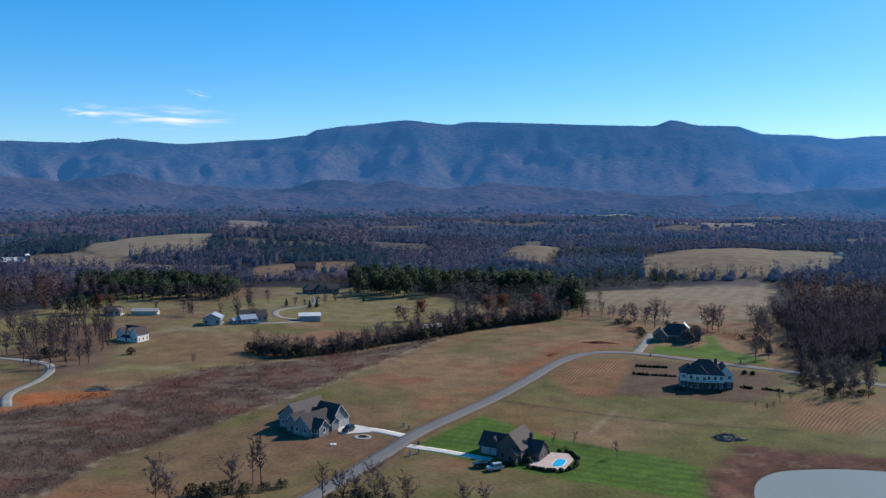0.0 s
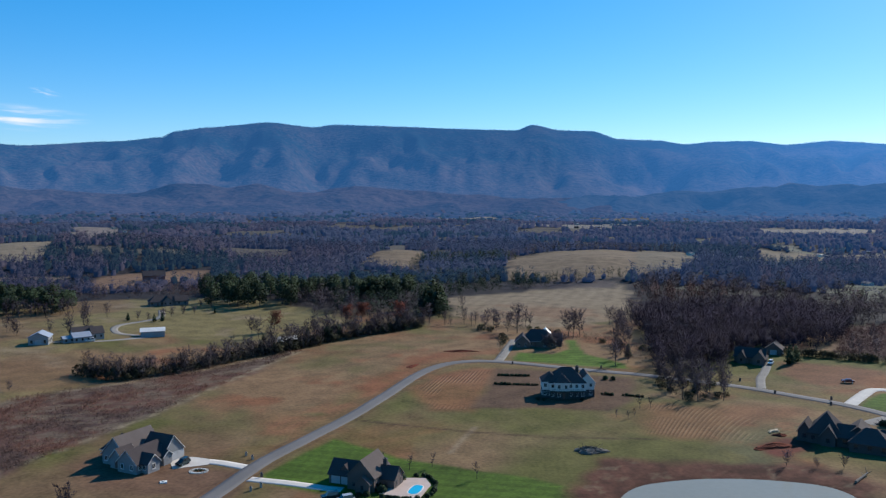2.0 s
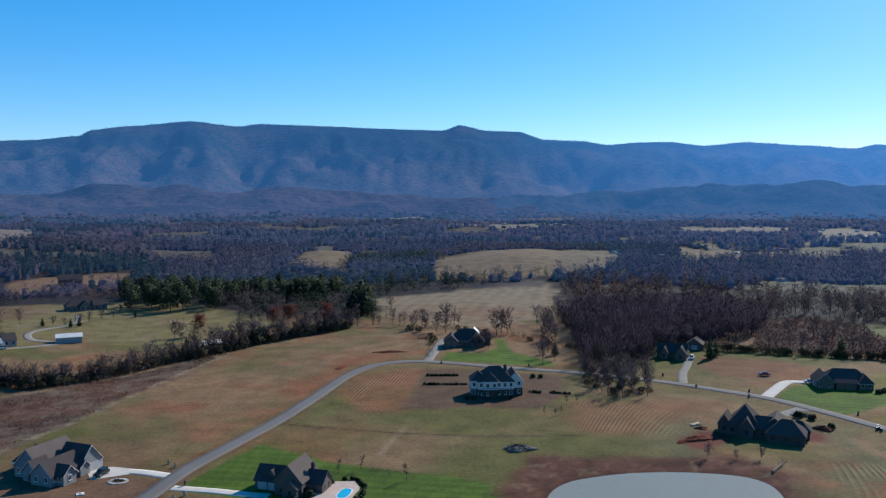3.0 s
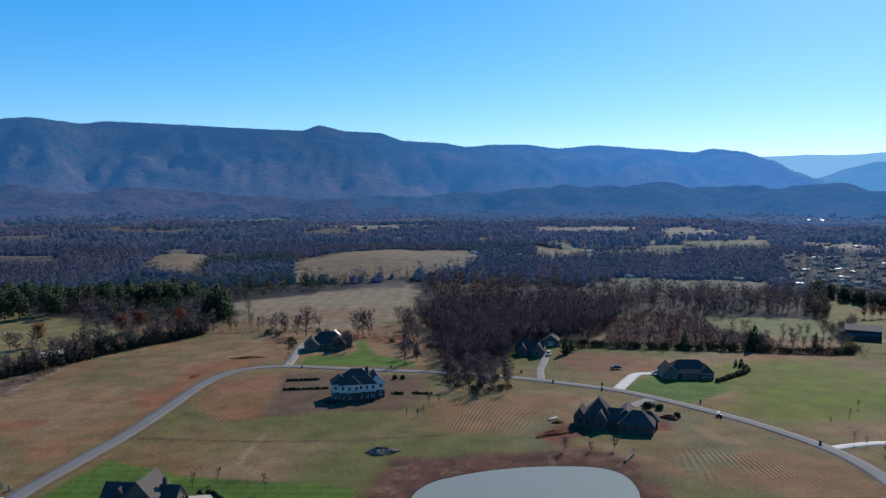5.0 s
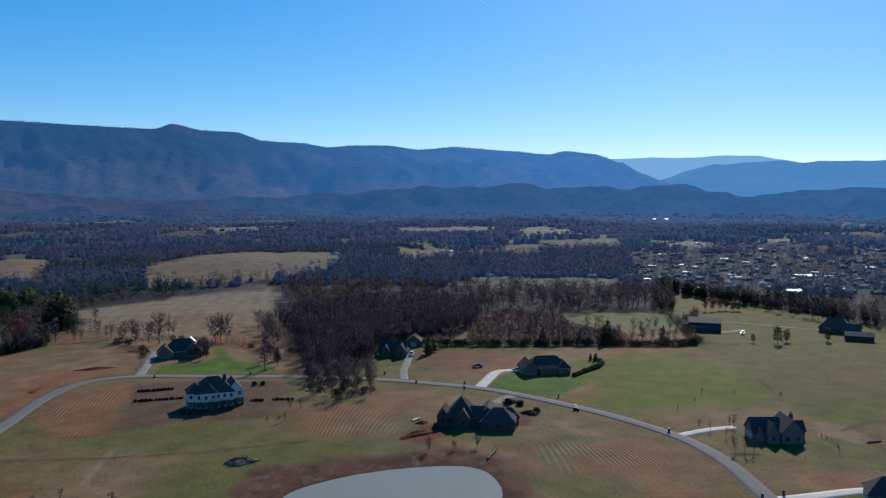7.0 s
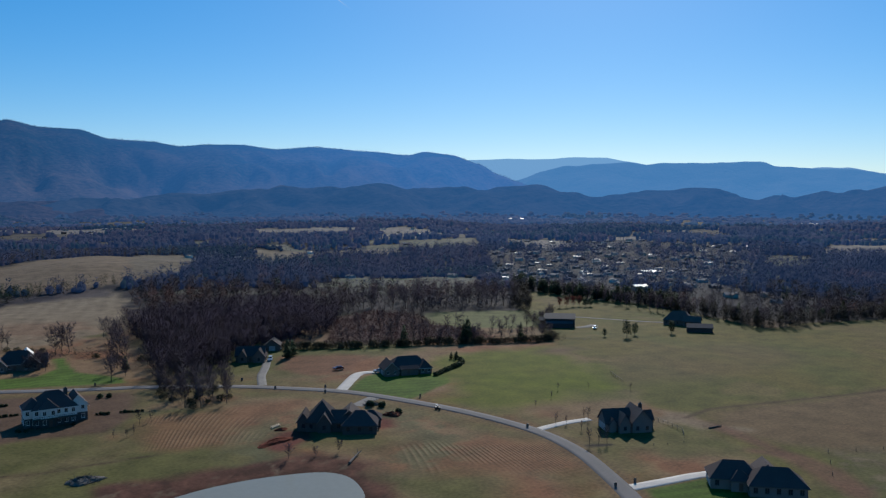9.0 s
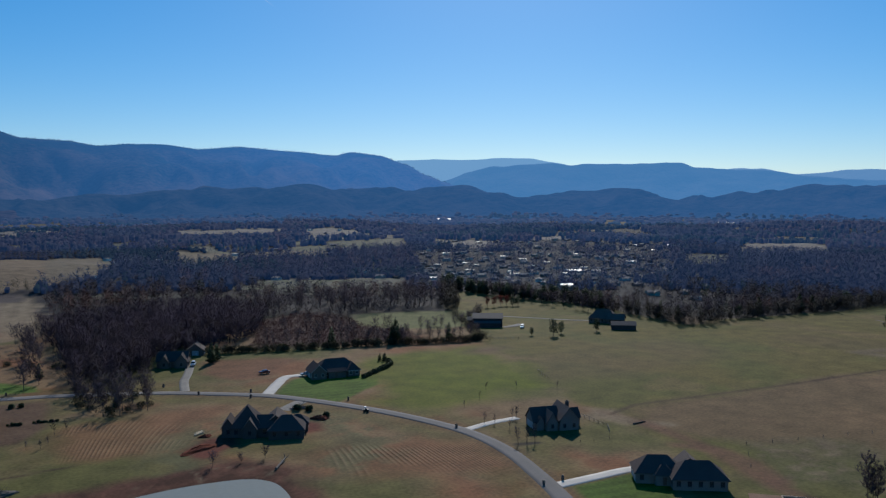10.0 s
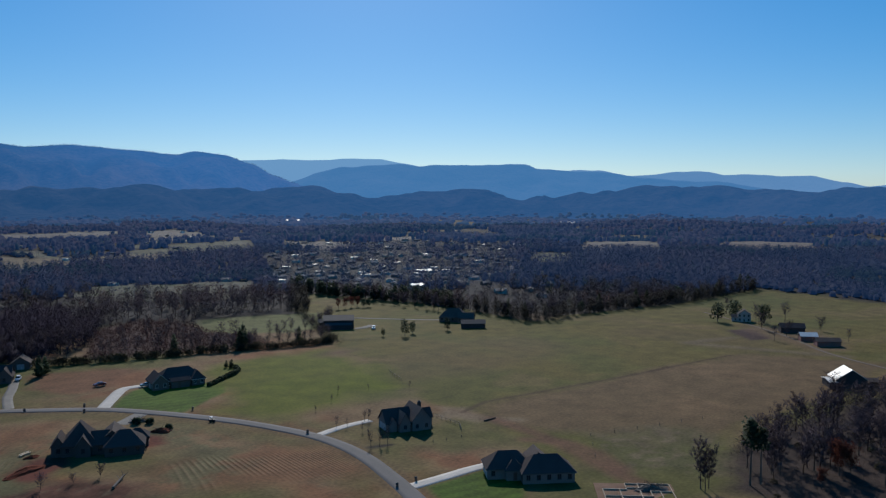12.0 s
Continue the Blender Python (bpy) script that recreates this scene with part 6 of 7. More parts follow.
def fascia_of(w, over=0.45):
    """White boards along the eaves of a hip, or up each gable, set just proud of the roof's edge: a list of pieces."""
    x0, x1, y0, y1, h, rise, kind = w["x0"], w["x1"], w["y0"], w["y1"], w["h"], w["rise"], w["roof"]
    if kind == "hip":
        z = h - over * rise / (min(x1 - x0, y1 - y0) / 2)
        v = [(x, y, zz) for o in (over + 0.05, over + 0.01) for zz in (z - 0.06, z + 0.16) for x, y in ((x0 - o, y0 - o), (x1 + o, y0 - o), (x1 + o, y1 + o), (x0 - o, y1 + o))]
        f = []
        for i in range(4):
            j = (i + 1) % 4
            f += [(i, j, 4 + j, 4 + i), (8 + j, 8 + i, 12 + i, 12 + j), (4 + i, 4 + j, 12 + j, 12 + i), (j, i, 8 + i, 8 + j)]
        return [(v, f)]
    a0, a1, s0, s1 = (x0, x1, y0, y1) if kind == "x" else (y0, y1, x0, x1)
    mid, half = (s0 + s1) / 2, (s1 - s0) / 2
    d = over * rise / half
    rake = [(s0 - over, h - d - 0.08), (mid, h + rise - 0.08), (s1 + over, h - d - 0.08), (s1 + over, h - d + 0.14), (mid, h + rise + 0.14), (s0 - over, h - d + 0.14)]
    e = over * 0.8
    return [prism(rake, a0 - e - 0.05, a0 - e - 0.01, kind), prism(rake, a1 + e + 0.01, a1 + e + 0.05, kind)]


def wall_of(w):
    x0, x1, y0, y1, h, rise, kind = w["x0"], w["x1"], w["y0"], w["y1"], w["h"], w["rise"], w["roof"]
    z0 = w.get("z0", -0.6)
    if kind in ("hip", "none"):
        return box(x0, x1, y0, y1, z0, h + 0.05)
    a0, a1, s0, s1 = (x0, x1, y0, y1) if kind == "x" else (y0, y1, x0, x1)
    return prism([(s0, z0), (s0, h), ((s0 + s1) / 2, h + rise), (s1, h), (s1, z0)], a0, a1, kind)


def sash(width, height):
    """Window frame, ring of bars with a mullion, and the pane behind it, facing -y, foot at the middle of the sill."""
    a, b = width / 2, 0.09
    frame_ = joined(box(-a, a, -0.09, 0, 0, b), box(-a, a, -0.09, 0, height - b, height), box(-a, -a + b, -0.09, 0, b, height - b),
                    box(a - b, a, -0.09, 0, b, height - b), box(-0.03, 0.03, -0.07, 0, b, height - b))
    return frame_, box(-a + b, a - b, -0.045, -0.005, b, height - b), box(-a - 0.08, a + 0.08, -0.16, 0, -0.09, 0)


SASH = {}


def put_window(parent, x, y, z, turn, width=1.0, height=1.5, trim=None):
    trim = trim or M_TRIM
    key = (width, height, trim.name)
    if key not in SASH:
        fr, pane, sill = sash(width, height)
        SASH[key] = (mesh_of("window", *fr, trim), mesh_of("pane", *pane, M_GLASS), mesh_of("sill", *sill, trim))
    fr, pane, sill = SASH[key]
    o = new("window", fr)
    o.parent, o.matrix_basis = parent, pose(x, y, z, 0, 0, turn)
    for nm, me in (("pane", pane), ("sill", sill)):
        q = new(nm, me)
        q.parent = o


def put_garage(parent, x, y, turn, width=2.7, height=2.2):
    rows = [box(-width / 2, width / 2, -0.06, 0, i * height / 4 + 0.02, (i + 1) * height / 4 - 0.02) for i in range(4)]
    o = part("garage_door", *joined(*rows, box(-width / 2 - .1, width / 2 + .1, -0.03, 0, 0, height + .1)), M_GARAGE, parent, "pale panelled garage door")
    o.matrix_basis = pose(x, y, 0.02, 0, 0, turn)


def put_door(parent, x, y, turn):
    o = part("door", *joined(box(-.5, .5, -0.06, 0, 0.02, 2.1), box(-.32, .32, -.085, -.06, .25, .9), box(-.32, .32, -.085, -.06, 1.1, 1.9)), M_DOOR, parent, "dark panelled front door")
    o.matrix_basis = pose(x, y, 0, 0, 0, turn)


def wing(x0, x1, y0, y1, h, rise, roof, wall=None, cover_=None, windows=True, z0=-0.6):
    return dict(x0=x0, x1=x1, y0=y0, y1=y1, h=h, rise=rise, roof=roof, wall=wall, cover=cover_, windows=windows, z0=z0)


def house(name, at, turn, wings, wall, roof, label, category="house", garages=(), doors=(), chimneys=(), spacing=3.0, fascia=True, group="", storey=2.9, lift=0.0, size=1.0, trim=None):
    trim = trim or (M_BLACK if wall is S_WRAP else M_TRIM if wall in (S_BLUE, S_WHITE) else M_TRIM_TAN)
    e = thing(name, pose(*at, land_at(*at) + 0.12 + lift, 0, 0, turn) @ Matrix.Scale(size, 4), label, category, group)
    for i, w in enumerate(wings):
        part("wall", *wall_of(w), w["wall"] or wall, e)
        if w["roof"] != "none":
            part("roof", *roof_of(w), w["cover"] or roof, e)
        if fascia and w["roof"] != "none":
            for piece in fascia_of(w):
                part("fascia", *piece, trim, e, "eaves board")
        if not w["windows"]:
            continue
        floors = max(1, int(w["h"] / storey + 0.25))
        for side in range(4):
            a, b = (w["x0"], w["x1"]) if side in (0, 2) else (w["y0"], w["y1"])
            n = int((b - a) / spacing)
            for k in range(n):
                s = a + (k + 0.5) * (b - a) / n
                x, y = ((s, w["y0"]), (w["x1"], s), (s, w["y1"]), (w["x0"], s))[side]
                out = ((0, -1), (1, 0), (0, 1), (-1, 0))[side]
                px_, py_ = x + out[0] * 0.5, y + out[1] * 0.5
                if any(v is not w and v["roof"] != "none" and v["x0"] - .4 < px_ < v["x1"] + .4 and v["y0"] - .4 < py_ < v["y1"] + .4 for v in wings):
                    continue
                if any(math.hypot(px_ - g[0], py_ - g[1]) < 2.2 for g in garages) or any(math.hypot(px_ - g[0], py_ - g[1]) < 1.3 for g in doors):
                    low = 1
                else:
                    low = 0
                for fl in range(low, floors):
                    put_window(e, x, y, 0.85 + fl * storey, side * 90, 1.1, 1.45, trim)
    for x, y, a in garages:
        put_garage(e, x, y, a)
    for x, y, a in doors:
        put_door(e, x, y, a)
    for x, y, z0, z1 in chimneys:
        part("chimney", *joined(box(x - .55, x + .55, y - .45, y + .45, z0, z1), box(x - .65, x + .65, y - .55, y + .55, z1, z1 + .15), box(x - .25, x + .25, y - .2, y + .2, z1 + .15, z1 + .5)), S_STONE, e, "stone chimney with a pale cap")
    return e


# grey cover on the big left gable paints its sunlit slope
house("house", (-84.5, 209), -25, [wing(-17.5, -8.5, 2.5, 15.5, 2.9, 4.7, "y", cover_=R_GREY), wing(-9.5, -1.4, 9, 16.5, 2.9, 4.1, "x"), wing(-21.5, -16.5, 6, 14, 2.6, 2.6, "hip"), wing(-8.4, -1.6, -0.6, 10, 2.8, 3.2, "y"),
      wing(-4.2, 0.7, 1.2, 5.4, 2.7, 2.0, "x"), wing(-12.6, -8.2, 0.8, 6, 2.8, 2.5, "y"), wing(-20.2, -16.6, 9, 15.5, 3.0, 2.2, "x"), wing(-4.4, -0.6, 8.2, 11.4, 2.5, 1.3, "x", windows=False)],
      S_BLUE, R_DARK, "pale blue boarded house with many dark gables", garages=((-1.4, 13.0, 90), (-1.4, 15.4, 90)), doors=((-10.4, 0.8, 0), (-1.6, 7.2, 90)), spacing=2.3)
# dark covers on the side wings paint shade beside the lit grey roof
house("house", (-24.5, 198.6), -20, [wing(-12.5, -4.5, 1.5, 9, 2.9, 3.4, "x", cover_=R_DARK), wing(-5, 3.6, -1, 10.5, 4.2, 4.6, "y"), wing(3, 8.2, 3, 9.5, 3.0, 2.8, "x", cover_=R_DARK), wing(-1.5, 3.0, -3, 2, 3.0, 1.8, "y"), wing(-8.8, -6.6, 2.4, 5.4, 4.4, 1.2, "y", cover_=R_DARK)],
      S_BRICK, R_GREY, "dark brick house with steep grey gables beside a pool", garages=((-10.2, 1.5, 0), (-6.9, 1.5, 0)), doors=((5.6, 3, 0),), chimneys=((3.9, 6.3, 2, 7.6),), size=0.86)
white = house("house", (28.5, 292), 0, [wing(4, 17, 0, 10.5, 5.8, 4.5, "hip", wall=S_WHITE), wing(1.6, 7.5, 1.5, 8.5, 6.0, 2.6, "hip", wall=S_WHITE), wing(15, 20.5, 2, 11, 5.6, 3.0, "y", wall=S_WHITE, cover_=R_BROWN),
      wing(6, 11, -1.2, 4, 6.2, 2.4, "hip", wall=S_WHITE), wing(17, 22, 11, 18, 3.0, 2.6, "y", wall=S_WHITE), wing(3.96, 17.04, -0.04, 10.54, 2.7, 0, "none", wall=S_STONE, windows=False, z0=-1.2), wing(1.56, 7.54, 1.46, 8.54, 2.7, 0, "none", wall=S_STONE, windows=False, z0=-1.2), wing(5.96, 11.04, -1.24, 4, 2.7, 0, "none", wall=S_STONE, windows=False, z0=-1.2), wing(15, 20.54, 1.96, 11.04, 2.7, 0, "none", wall=S_STONE, windows=False, z0=-1.2)],
      S_WHITE, R_DARK, "large white two-storey house on a grey stone base", doors=((9, -1.2, 0),), chimneys=((14.5, 5.5, 6, 10.5),), spacing=1.95)
# dark deck added to shade the storey below
M_DECK = material("stained_deck", (0.075, 0.058, 0.046), 0.85, 0, 0.2, 0.6, 8, 0.2, spec=0.1)
deck = part("deck", *box(4.2, 16, -2.6, -1.3, 2.72, 2.9), M_DECK, white, "timber deck along the upper floor")
for k in range(5):
    part("deck_post", *tube((4.4 + k * 2.85, -2.45, -1.2), (4.4 + k * 2.85, -2.45, 2.72), .12, .12, 6), M_DECK, white)
part("deck_rail", *joined(box(4.2, 16, -2.6, -2.52, 3.75, 3.83), *[box(4.2 + k * 0.72, 4.26 + k * 0.72, -2.59, -2.53, 2.9, 3.75) for k in range(17)]), M_DECK, white, "dark deck railing")
# added dormer with a bright cover stands for a glint on the roof
house("house", (30, 388), -6, [wing(0, 15, 1, 11, 3.0, 4.6, "hip"), wing(-3, 3.5, -2, 7, 2.9, 3.0, "y"), wing(9, 16, -1, 6, 3.0, 3.4, "y"), wing(13.5, 19, 5, 11, 2.9, 2.6, "x"), wing(9, 13.5, 6, 11.5, 5.6, 2.2, "y", cover_=R_STEEL, windows=False)],
      S_BRICK, R_DARK, "dark brick hip-roofed house among bare trees", doors=((6.5, 1, 0),), trim=M_TRIM_GREY)
# grey gables put the sunlit slopes into colour among dark ones
house("house", (120.4, 227.6), -30, [wing(-21, -11.6, 3, 13.4, 3.2, 5.4, "hip"), wing(-17.2, -13.2, 1.4, 8, 3.0, 2.8, "y", cover_=R_GREY), wing(-13, -8.6, 2.6, 10, 2.9, 2.9, "x"), wing(-11.5, -3.6, 4.5, 14.5, 2.8, 3.2, "y", cover_=R_GREY), wing(-23.8, -20, 3.6, 11, 2.9, 2.7, "y"),
      wing(-9.4, 1.2, -0.8, 8.2, 2.8, 3.4, "hip"), wing(-4, 2.2, 7, 12.5, 2.7, 2.0, "hip")],
      S_WRAP, R_DARK, "unfinished dark house in bare red earth", garages=((-1.0, 12.5, 180),), fascia=False, spacing=3.0)
house("house", (163, 296.5), -16, [wing(2, 18.5, 0, 9.5, 2.9, 3.7, "hip"), wing(-1, 5, -2, 8, 2.8, 2.9, "y"), wing(14, 19, -1.5, 6, 2.8, 2.6, "hip"), wing(6, 13, -2, 1, 2.7, 0.9, "x", windows=False)],
      S_BRICK, R_DARK, "low dark brick house above a green lawn", garages=((-1, 3, -90),), doors=((9, -2, 0),), spacing=2.1, trim=M_TRIM_GREY)
house("house", (120.6, 357), -29, [wing(0, 12.5, 0, 8.5, 2.9, 3.3, "x"), wing(8, 13, -2, 6, 2.9, 3.0, "y"), wing(1.5, 5, -1.4, 5, 2.9, 2.4, "y")], S_BRICK, R_DARK, "dark gabled house half hidden by the wood", doors=((6.5, 0, 0),))
house("garage", (140.5, 374), -29, [wing(0, 7, 0, 7, 2.8, 2.6, "y", windows=False)], S_BRICK, R_GREY, "small detached garage at the wood's edge", "garage", garages=((3.5, 0, 0),))
# grey front gables and dark wings paint lit against shaded slopes
house("house", (188.6, 185.6), -24, [wing(1, 8.0, -0.6, 11, 3.8, 4.0, "y"), wing(-7.6, 2, 2.5, 10.5, 3.0, 3.9, "x", cover_=R_DARK), wing(-3.6, 0.4, -0.2, 6, 3.1, 3.3, "y"), wing(7.6, 10.8, 5.0, 10.5, 2.9, 2.6, "x", cover_=R_DARK), wing(-6.6, -4.2, 1.4, 6, 3.0, 1.7, "y", cover_=R_DARK)],
      S_GREYBRICK, R_GREY, "grey brick house with a steep front gable", garages=((-7.6, 5, -90), (-7.6, 8, -90)), doors=((0.7, -0.2, 0),), chimneys=((6.8, 7.5, 4, 8.0),), size=0.9)
# grey rear gable has its lit slope put into the colour
house("house", (174.2, 130.2), -42, [wing(-9, 3, 4, 12, 2.9, 3.3, "hip"), wing(-0.4, 13.2, -0.4, 8.2, 2.9, 3.3, "hip"), wing(2, 8.5, 7, 13.5, 3.0, 2.8, "y", cover_=R_GREY), wing(-4.2, 0.4, 2.6, 7, 2.9, 1.8, "hip")],
      S_GREYBRICK, R_DARK, "long low brick house with a dark hipped roof", garages=((-9, 6.4, -90), (-9, 9.6, -90)), doors=((-1.9, 2.6, 0),), spacing=2.6)
house("workshop", (298.5, 358.5), -41, [wing(0, 16.5, 0, 9, 4.8, 2.2, "x"), wing(1, 15, -3, 0.2, 2.6, 0.8, "x", windows=False), wing(-3, 2, 2, 8, 3.4, 1.4, "x", windows=False)], S_DARKSTEEL, R_BLUE, "dark steel-clad farm workshop", "workshop", garages=((16.5, 4.5, 90),))
house("house", (359, 327), -57, [wing(0, 15.5, 0, 10, 3.0, 4.4, "hip"), wing(11, 20, -2, 6, 2.8, 2.6, "x")], S_BRICK, R_BROWN, "brown hip-roofed house at the pasture's far edge", doors=((6, 0, 0),))
house("shed", (350, 302), -44, [wing(0, 13, 0, 6, 2.6, 1.6, "x", windows=False)], S_DARKSTEEL, R_BLUE, "long dark metal shed on the pasture", "shed")
# left-hand houses and farm
house("house", (-227.5, 341), -14, [wing(0, 12, 0, 9, 4.6, 3.4, "x"), wing(-1.5, 3.5, -2, 8, 4.4, 3.0, "y"), wing(5, 9, -1.5, 6, 4.8, 2.6, "y"), wing(10, 15.5, -3, 6, 4.6, 3.6, "y"), wing(3, 10.5, -3.2, 0.2, 2.4, 0.8, "x", windows=False)], S_WHITE, R_DARK, "white two-storey house above bare trees", doors=((7, -3.2, 0),), size=0.82, spacing=2.4)
house("barn", (-208.5, 389), 14, [wing(0, 9, 0, 9, 3.6, 2.2, "y")], S_STEEL, R_GREYSTEEL, "pale steel barn with a shallow roof", "barn", garages=((4.5, 0, 0),))
house("house", (-281, 411), 12, [wing(0, 9, 0, 7, 2.6, 2.2, "x"), wing(6, 10, -1.5, 5, 2.5, 1.8, "y")], S_TAN, R_BROWN, "small tan farmhouse with a brown roof", doors=((3, 0, 0),))
house("shed", (-266, 415), 10, [wing(0, 15, 0, 5, 2.2, 1.3, "x", windows=False)], S_TAN, R_PALE, "long low tan farm shed with a pale roof", "shed")
house("barn", (-190, 397), 40, [wing(0, 10, 0, 9, 3.0, 2.2, "x", cover_=R_GREYSTEEL), wing(2, 14, 8, 16, 3.4, 3.8, "x"), wing(12, 19, 6, 14, 3.4, 3.4, "x"), wing(-5, 1, 2, 8, 2.4, 1.2, "x", cover_=R_GREYSTEEL)], S_STEEL, R_DARK, "grey farm buildings with dark and steel roofs", "barn", size=0.85)
house("shed", (-166, 421), 20, [wing(0, 12, 0, 6, 2.6, 1.4, "x", windows=False)], S_STEEL, R_STEEL, "long grey shed with a bright steel roof", "shed")
house("house", (-199, 523), 27, [wing(0, 21, 0, 9, 2.9, 3.4, "hip"), wing(8, 14, -2, 6, 2.9, 3.0, "y"), wing(16, 24, -1, 7, 2.9, 2.8, "x")], S_GREYBRICK, R_DARK, "long dark-roofed ranch house among evergreens", doors=((5, 0, 0),))
house("house", (-88, 398), 30, [wing(0, 9, 0, 5, 2.6, 1.8, "x")], S_WHITE, R_STEEL, "small white cottage behind the hedgerow")
house("barn", (-255, 660), 25, [wing(0, 17, 0, 9, 4.5, 3.5, "x", windows=False)], S_RED, R_DARK, "dark old barn by a pale field", "barn")
house("barn", (-516, 628), 38, [wing(0, 18, 0, 9, 4.0, 3.2, "x", windows=False), wing(18, 22, 2, 7, 9, 1.2, "hip", wall=S_RED, windows=False)], S_WHITE, R_STEEL, "white barn with a red silo house", "barn")
# the far farm on the pasture
house("house", (473, 197), -65, [wing(0, 9, 0, 8, 5.4, 3.0, "y"), wing(-4, 1, 1, 7, 3, 1.8, "x")], S_FARM, R_GREY, "old white farmhouse with a tall gable", doors=((4.5, 0, 0),), size=0.8)
house("shed", (450, 164), -60, [wing(0, 12, 0, 7, 2.8, 1.9, "x", windows=False)], S_DARKSTEEL, R_DARK, "dark machinery shed by the farm drive", "shed")
house("shed", (430, 147), -58, [wing(0, 8, 0, 6, 2.6, 1.4, "x", windows=False)], S_RED, R_STEEL, "open shed with a bright steel roof", "shed")
house("shed", (420, 136), -55, [wing(0, 11, 0, 5.5, 2.5, 1.3, "x", windows=False)], S_RED, R_BROWN, "low red-brown shed with a rusty roof", "shed")
house("barn", (334, 101), -55, [wing(0, 11, 2, 11, 3.4, 3.6, "y", cover_=R_STEEL), wing(-2.5, 0.2, 2.2, 10.8, 2.2, 0.5, "x", cover_=R_STEEL, windows=False), wing(11, 16, 3, 10, 2.4, 0.8, "x", windows=False)], S_WRAP, R_DARK, "dark wooden barn with a bright steel roof", "barn", fascia=False, spacing=30)

# ---------------------------------------------------------------- houses of the town across the pasture
tr = random.Random(21)
R_TOWN = siding("weathered_grey_shingles", (0.20, 0.175, 0.165), 0.16, 0.85, spec=0.2)
R_GLINT = siding("worn_bright_roofing", (0.19, 0.185, 0.18), 0.4, 0.56, True, 0.6)
R_GLINT.node_tree.nodes["Principled BSDF"].inputs["Metallic"].default_value = 0.3
plans = []
for wall, roof, L, rise, label in ((S_WHITE, R_GLINT, 13, 0.9, "low white town house with a bright steel roof"), (S_TAN, R_TOWN, 11, 1.5, "tan town house with a weathered roof"),
                                   (S_BRICK, R_DARK, 12, 2.0, "brick town house with a dark roof"), (S_STEEL, R_GLINT, 13, 0.95, "long pale steel shed of the far town"),
                                   (S_GREYBRICK, R_TOWN, 12.5, 1.6, "grey brick town house with a grey roof"), (S_WHITE, R_TOWN, 11, 1.4, "white town house with a grey roof")):
    plans.append(house("town_house", (300 + 40 * len(plans), -300), 0, [wing(0, L, 0, 7.5, 2.8, rise, "x"), wing(L - 5, L - 0.5, -2, 5, 2.8, rise * 0.85, "y")], wall, roof,
                       label, group="houses of the far town", spacing=30, fascia=False))
spots = []
for b1, b0, r0, r1, n in ((-36, -53, 660, 1000, 150), (-36, -53, 1000, 1300, 60), (-14, -36, 700, 1350, 60), (-48.7, -62, 560, 900, 14), (-48.7, -60, 900, 1500, 22), (-28, -32, 1450, 1900, 10), (30, 20, 1500, 2200, 8), (35, 28, 1300, 1700, 8), (-2.8, 1.4, 1950, 2450, 6), (-8, -13, 1640, 1890, 8), (-36, -41, 2050, 2260, 7)):
    made = 0
    for _ in range(n * 30):
        b, r = radians(tr.uniform(b0, b1)), tr.uniform(r0, r1)
        x, y = -math.sin(b) * r, math.cos(b) * r
        if all((x - a) ** 2 + (y - c) ** 2 > 17 ** 2 for a, c in spots) and inside(np.array([x]), np.array([y]), PASTURE)[0] < -25:
            spots.append((x, y))
            made += 1
            if made == n:
                break
for k, (x, y) in enumerate(spots):
    far_off = min(1.0, max(0.0, (math.hypot(x, y) - 1300) / 500))
    m = pose(x, y, land_at(x, y) + 0.1, 0, 0, tr.choice((-35, -50, 55, -42)) + tr.uniform(-25, 25)) @ Matrix.Scale(tr.uniform(0.64, 0.95) + 0.28 * far_off, 4)
    src = plans[tr.choice((0, 1, 1, 2, 2, 3, 4, 4, 4, 4, 5, 5, 5))] if k >= len(plans) else plans[k]
    if k < len(plans):
        src.matrix_basis = m
    else:
        copy_thing(src, m)
# the town's larger buildings, picked out by their bright roofs
for x, y, turn, L, W, rise, wall, label in ((1350, 1778, -33, 44, 10, 1.6, S_WHITE, "long white hall on the far valley floor"), (911, 690, -88, 38, 9, 1.2, S_WHITE, "long white shed before a wood"),
                                            (570, 543, -20, 14, 12, 0.8, S_STEEL, "town building with a flat bright roof"), (455, 442, -25, 10, 8, 0.8, S_STEEL, "low building with a bright roof by the treeline"),
                                            (600, 332, -40, 12, 8, 3.2, S_WHITE, "white gabled house among bare trees"), (1640, 1106, -62, 38, 15, 2.0, S_WHITE, "white farm hall on the far valley floor")):
    house("town_hall" if L > 30 else "town_house", (x, y), turn, [wing(0, L, 0, W, 4.0, rise, "x", windows=False), wing(L * 0.6, L * 0.8, -2.5, 3, 3.4, rise * 0.7, "y", windows=False)], wall, R_STEEL, label, "building", fascia=False)
# ---------------------------------------------------------------- pool and terrace
M_PAVER = material("paver", (0.40, 0.30, 0.245), 0.85, 0, 0.15, 0.4, 6, 0.2, tone=0.08)
M_POOL = material("pool_water", (0.03, 0.36, 0.52), 0.08, 0, 0.1, 0.4, 2, 0.03)
M_COPING = material("coping", (0.62, 0.57, 0.50), 0.8, 0, 0.1, 0.5, 6, 0.1)
zt = land_at(-13, 200) + 0.25
terrace = slab("terrace", [(-20.5, 195.5), (-16.5, 207), (-9.4, 207), (-7.8, 202), (-10.2, 193.4), (-14, 192.5)], zt, 1.0, M_PAVER, "pinkish paved pool terrace", "terrace")


